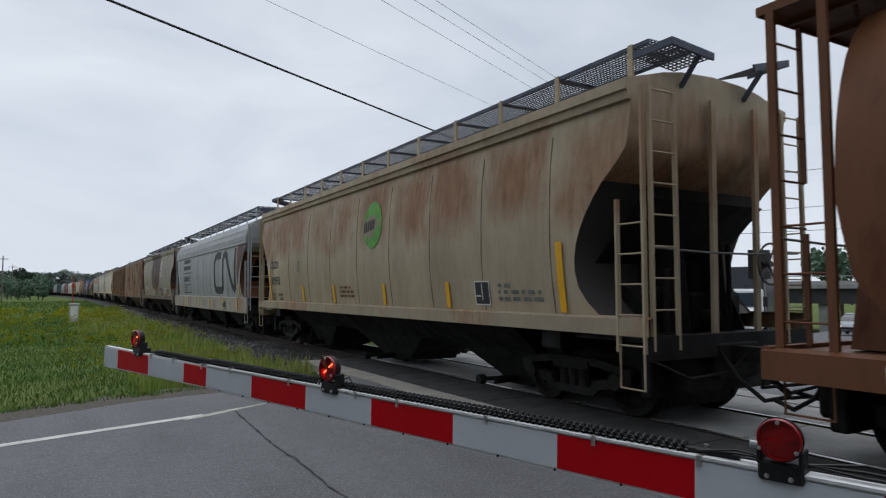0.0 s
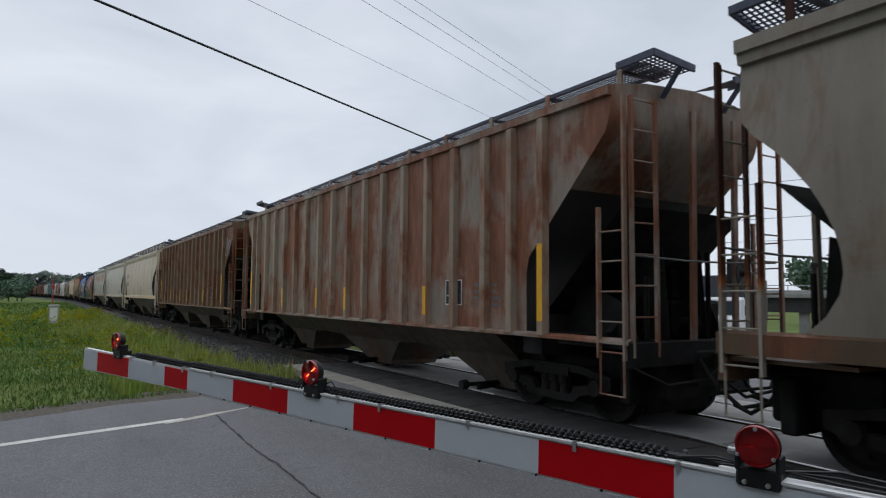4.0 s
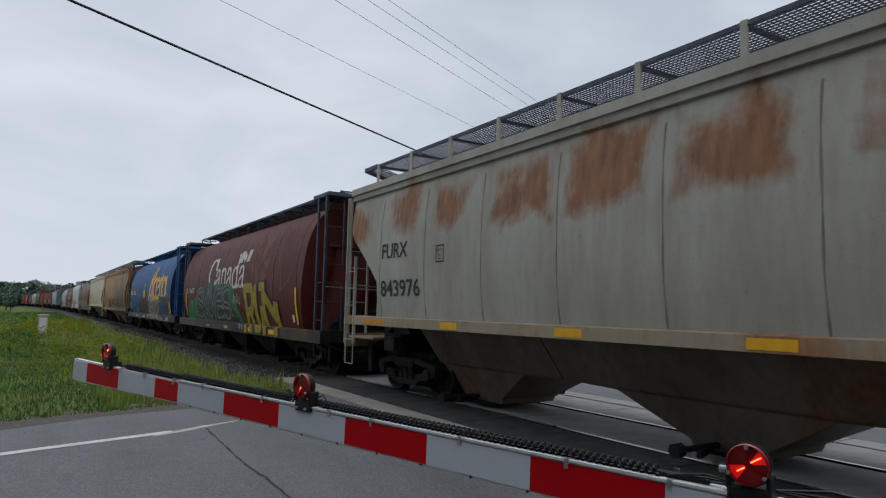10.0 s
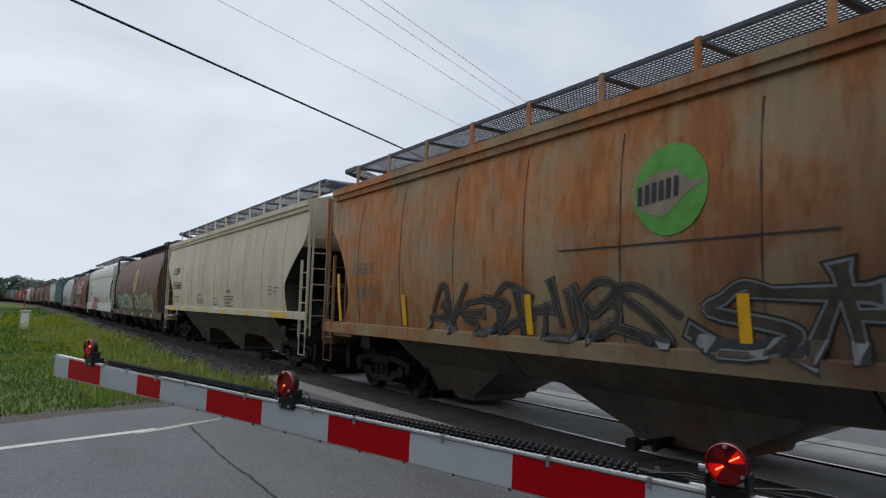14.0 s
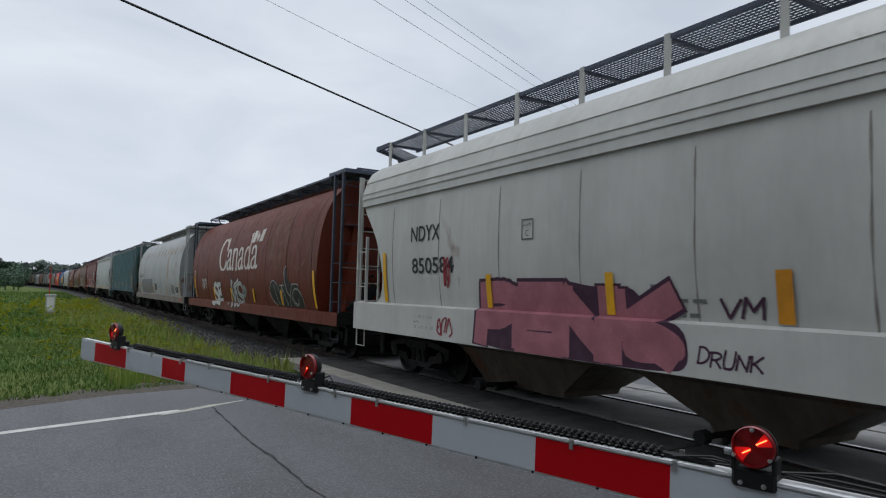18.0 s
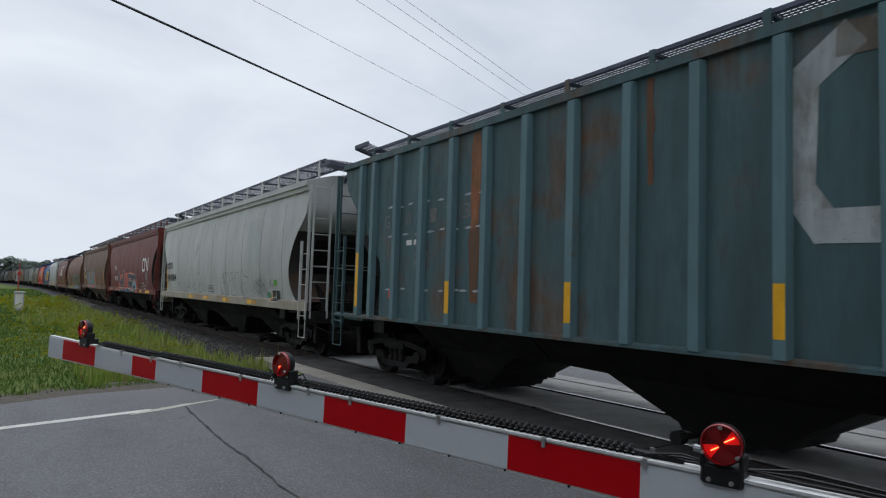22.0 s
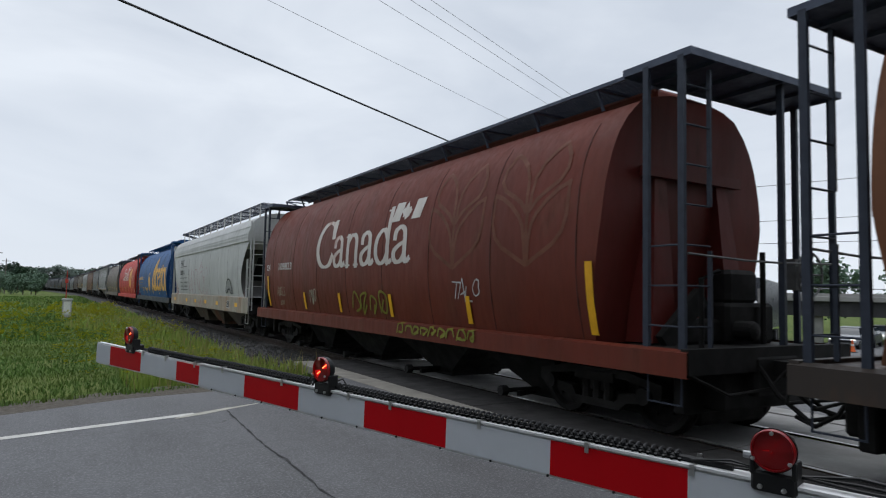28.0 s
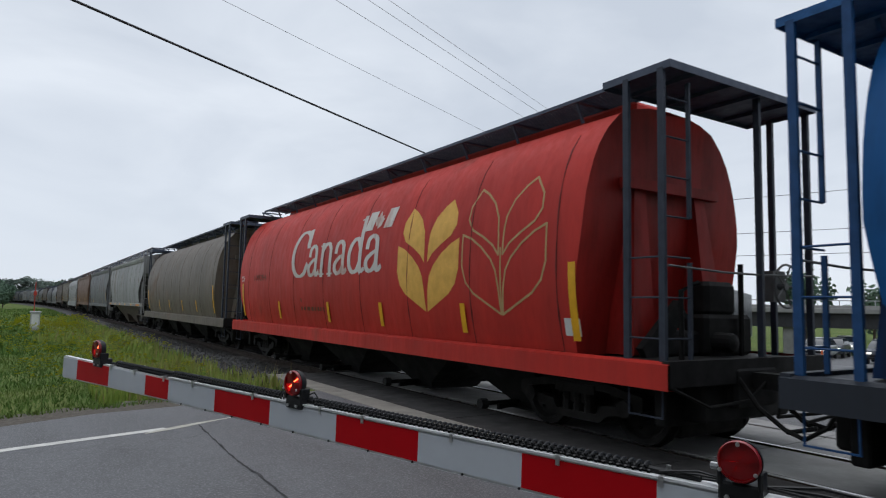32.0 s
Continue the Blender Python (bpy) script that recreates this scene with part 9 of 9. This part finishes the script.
def car_shape(name, paint, label, m):
    """A car facing -y."""
    t = thing(name, label, "car", "waiting cars", m=m)
    b = MB()
    sec = [(-2.2, .45, .62, .80), (-2.05, .35, .86, .86), (-1.2, .30, .98, .90), (-0.6, .30, 1.02, .91), (1.2, .30, 1.02, .91), (2.0, .34, .98, .88), (2.2, .5, .85, .80)]
    b.loft([[(-w, y, lo + .1), (-w * .9, y, lo), (w * .9, y, lo), (w, y, lo + .1), (w, y, hi - .12), (w * .88, y, hi), (-w * .88, y, hi), (-w, y, hi - .12)] for y, lo, hi, w in sec])
    part("car_body", b.mesh("car_body", True), paint, t)
    g = MB()
    g.loft([[(-w, y0, z), (w, y0, z), (w, y1, z), (-w, y1, z)] for z, w, y0, y1 in ((1.0, .82, -1.0, 1.9), (1.25, .74, -.62, 1.65), (1.44, .64, -.25, 1.35))])
    part("cabin_glass", g.mesh("cabin_glass"), M["glass"], t, "dark glass")
    part("roof", MB().cbox(-.64, .64, -.25, 1.35, 1.43, 1.50, .03).mesh("roof"), paint, t)
    part("grille", MB().cbox(-.55, .55, -2.22, -2.16, .5, .66, .01).mesh("grille"), M["rubber"], t)
    for s in (-1, 1):
        part("headlight", MB().cbox(s * .62 - .14, s * .62 + .14, -2.18, -2.08, .66, .78, .02).mesh("headlight"), M["head_lamp"], t, "lit headlight")
        for y in (-1.35, 1.35):
            part("wheel", MB().wheel((s * .8, y, .32), (1, 0, 0), [(-.1, .1), (-.1, .3), (-.08, .32), (.08, .32), (.1, .3), (.1, .1)], 18).mesh("wheel"), M["rubber"], t)
    return t


def build_vehicles():
    def at(u, v):
        x, y = road_frame(u, v)
        return x, y, road_z(u) + 0.01
    for u, v, nm, paint, label in ((50, 1.4, "car", "silver_car", "silver car waiting on the road beyond the track"), (57, 1.6, "car", "dark_car", "dark grey car waiting on the road beyond the track"),
                                   (46, -3.0, "car", "dark_car", "dark grey car waiting with lit headlights"), (64, 1.8, "car", "white_car", "white car waiting in the queue")):
        x, y, z = at(u, v)
        car_shape(nm, M[paint], label, pose(x, y, z, 0, 0, -72.5))
    x, y = road_frame(33, 3.6)
    tr = thing("truck_tractor", "white semi truck with a chrome grille and dark sleeper", "truck", m=pose(x, y, height(x, y) - 0.02, 0, 0, -62))
    part("hood", MB().cbox(-1.0, 1.0, -3.2, -1.4, .7, 1.95, .12).mesh("hood"), M["white_car"], tr)
    part("cab", MB().cbox(-1.15, 1.15, -1.4, .6, .8, 2.9, .12).mesh("cab"), M["white_car"], tr)
    part("windscreen", MB().cbox(-1.0, 1.0, -1.46, -1.38, 2.0, 2.7, .02).mesh("windscreen"), M["glass"], tr)
    part("grille", MB().cbox(-.6, .6, -3.26, -3.18, .85, 1.75, .03).mesh("grille"), M["steel"], tr)
    part("bumper", MB().cbox(-1.15, 1.15, -3.4, -3.15, .4, .75, .05).mesh("bumper"), M["steel"], tr)
    part("trailer", MB().cbox(-1.28, 1.28, 1.0, 13.0, 1.2, 4.1, .05).mesh("trailer"), M["dark_car"], tr)
    for s in (-1, 1):
        part("exhaust", MB().tube([(s * 1.2, .75, .9), (s * 1.2, .75, 3.5)], .07, 10).mesh("exhaust"), M["steel"], tr, "chrome exhaust stack")
        part("mirror", MB().cbox(s * 1.4 - .1, s * 1.4 + .1, -1.3, -1.22, 2.0, 2.5, .02).mesh("mirror"), M["rubber"], tr)
        for yy in (-2.4, 1.8, 3.0, 11.0, 12.2):
            part("wheel", MB().wheel((s * 1.05, yy, .5), (1, 0, 0), [(-.15, .2), (-.15, .47), (-.12, .5), (.12, .5), (.15, .47), (.15, .2)], 20).mesh("wheel"), M["rubber"], tr)
    x, y, z = at(40, -0.6)
    cone = thing("traffic_cone", "orange traffic cone with a white band", "traffic cone", m=pose(x, y, z))
    part("cone_body", MB().wheel((0, 0, 0), (0, 0, 1), [(.02, .16), (.3, .1), (.7, .03)], 14).mesh("cone_body"), M["orange"], cone)
    part("cone_band", MB().wheel((0, 0, 0), (0, 0, 1), [(.36, .098), (.46, .082), (.46, .07)], 14).mesh("cone_band"), M["label"], cone, "white reflective band")
    part("cone_base", MB().cbox(-.2, .2, -.2, .2, 0, .04, .01).mesh("cone_base"), M["rubber"], cone)


build_overpass()
build_vehicles()


def lamp_rows(on_first, period=1.334, start=0.16):
    """The added shutter sectors stand across the light (dark) or beside it (lit), changing every half period."""
    tilt = math.degrees(LED_TILT)
    lit, dark = pose(0, 0, 0.082, 0, -(tilt + 89), 0), pose(0, 0, 0.082, 0, -(tilt + 1), 0)
    state = not on_first
    rows = [(0.0, lit if state else dark)]
    t = start
    while t < 31.95:
        rows.append((t - 0.034, lit if state else dark))
        state = not state
        rows.append((t + 0.034, lit if state else dark))
        t += period / 2
    return rows + [(32.0, lit if state else dark)]


def wheel_rows(d, y, c):
    """A wheelset rolls while its car passes the crossing."""
    pace = SPEED / 0.457
    t0 = max(0.0, math.floor((c + y + d - 16.0) / SPEED * 30) / 30)
    t1 = min(32.0, (c + y + d + 3.0) / SPEED)
    if t1 <= t0:
        return [(0.0, pose(0, d, 0.457)), (32.0, pose(0, d, 0.457))]
    n = int((t1 - t0) * 30)
    rows = [(t0 + i / 30, pose(0, d, 0.457, math.degrees(pace * i / 30) % 360)) for i in range(n + 1)]
    if t0 > 0.04:
        rows.insert(0, (0.0, rows[0][1]))
    if rows[-1][0] < 31.96:
        rows.append((32.0, rows[-1][1]))
    return rows


def motions():
    for i, car in CARS.items():
        c = (joint(i) + joint(i + 1)) / 2
        stops = [float(t) for t in range(0, 33, 2)] if c > BEND else [0.0, 16.0, 32.0]
        walk(car, [(t, on_track(c - SPEED * t)) for t in stops])
        if i <= 26:
            for k, w in enumerate(car_wheels[car.name]):
                walk(w, wheel_rows((-0.865, 0.865)[k % 2], (-1, 1)[k // 2] * TRUCK_Y, c))
    tip, middle, near = LAMPS
    tip.matrix_basis = pose(0, 0, 0.082, 0, -(math.degrees(LED_TILT) + 90), 0)
    walk(near, lamp_rows(True))
    walk(middle, lamp_rows(False))


motions()
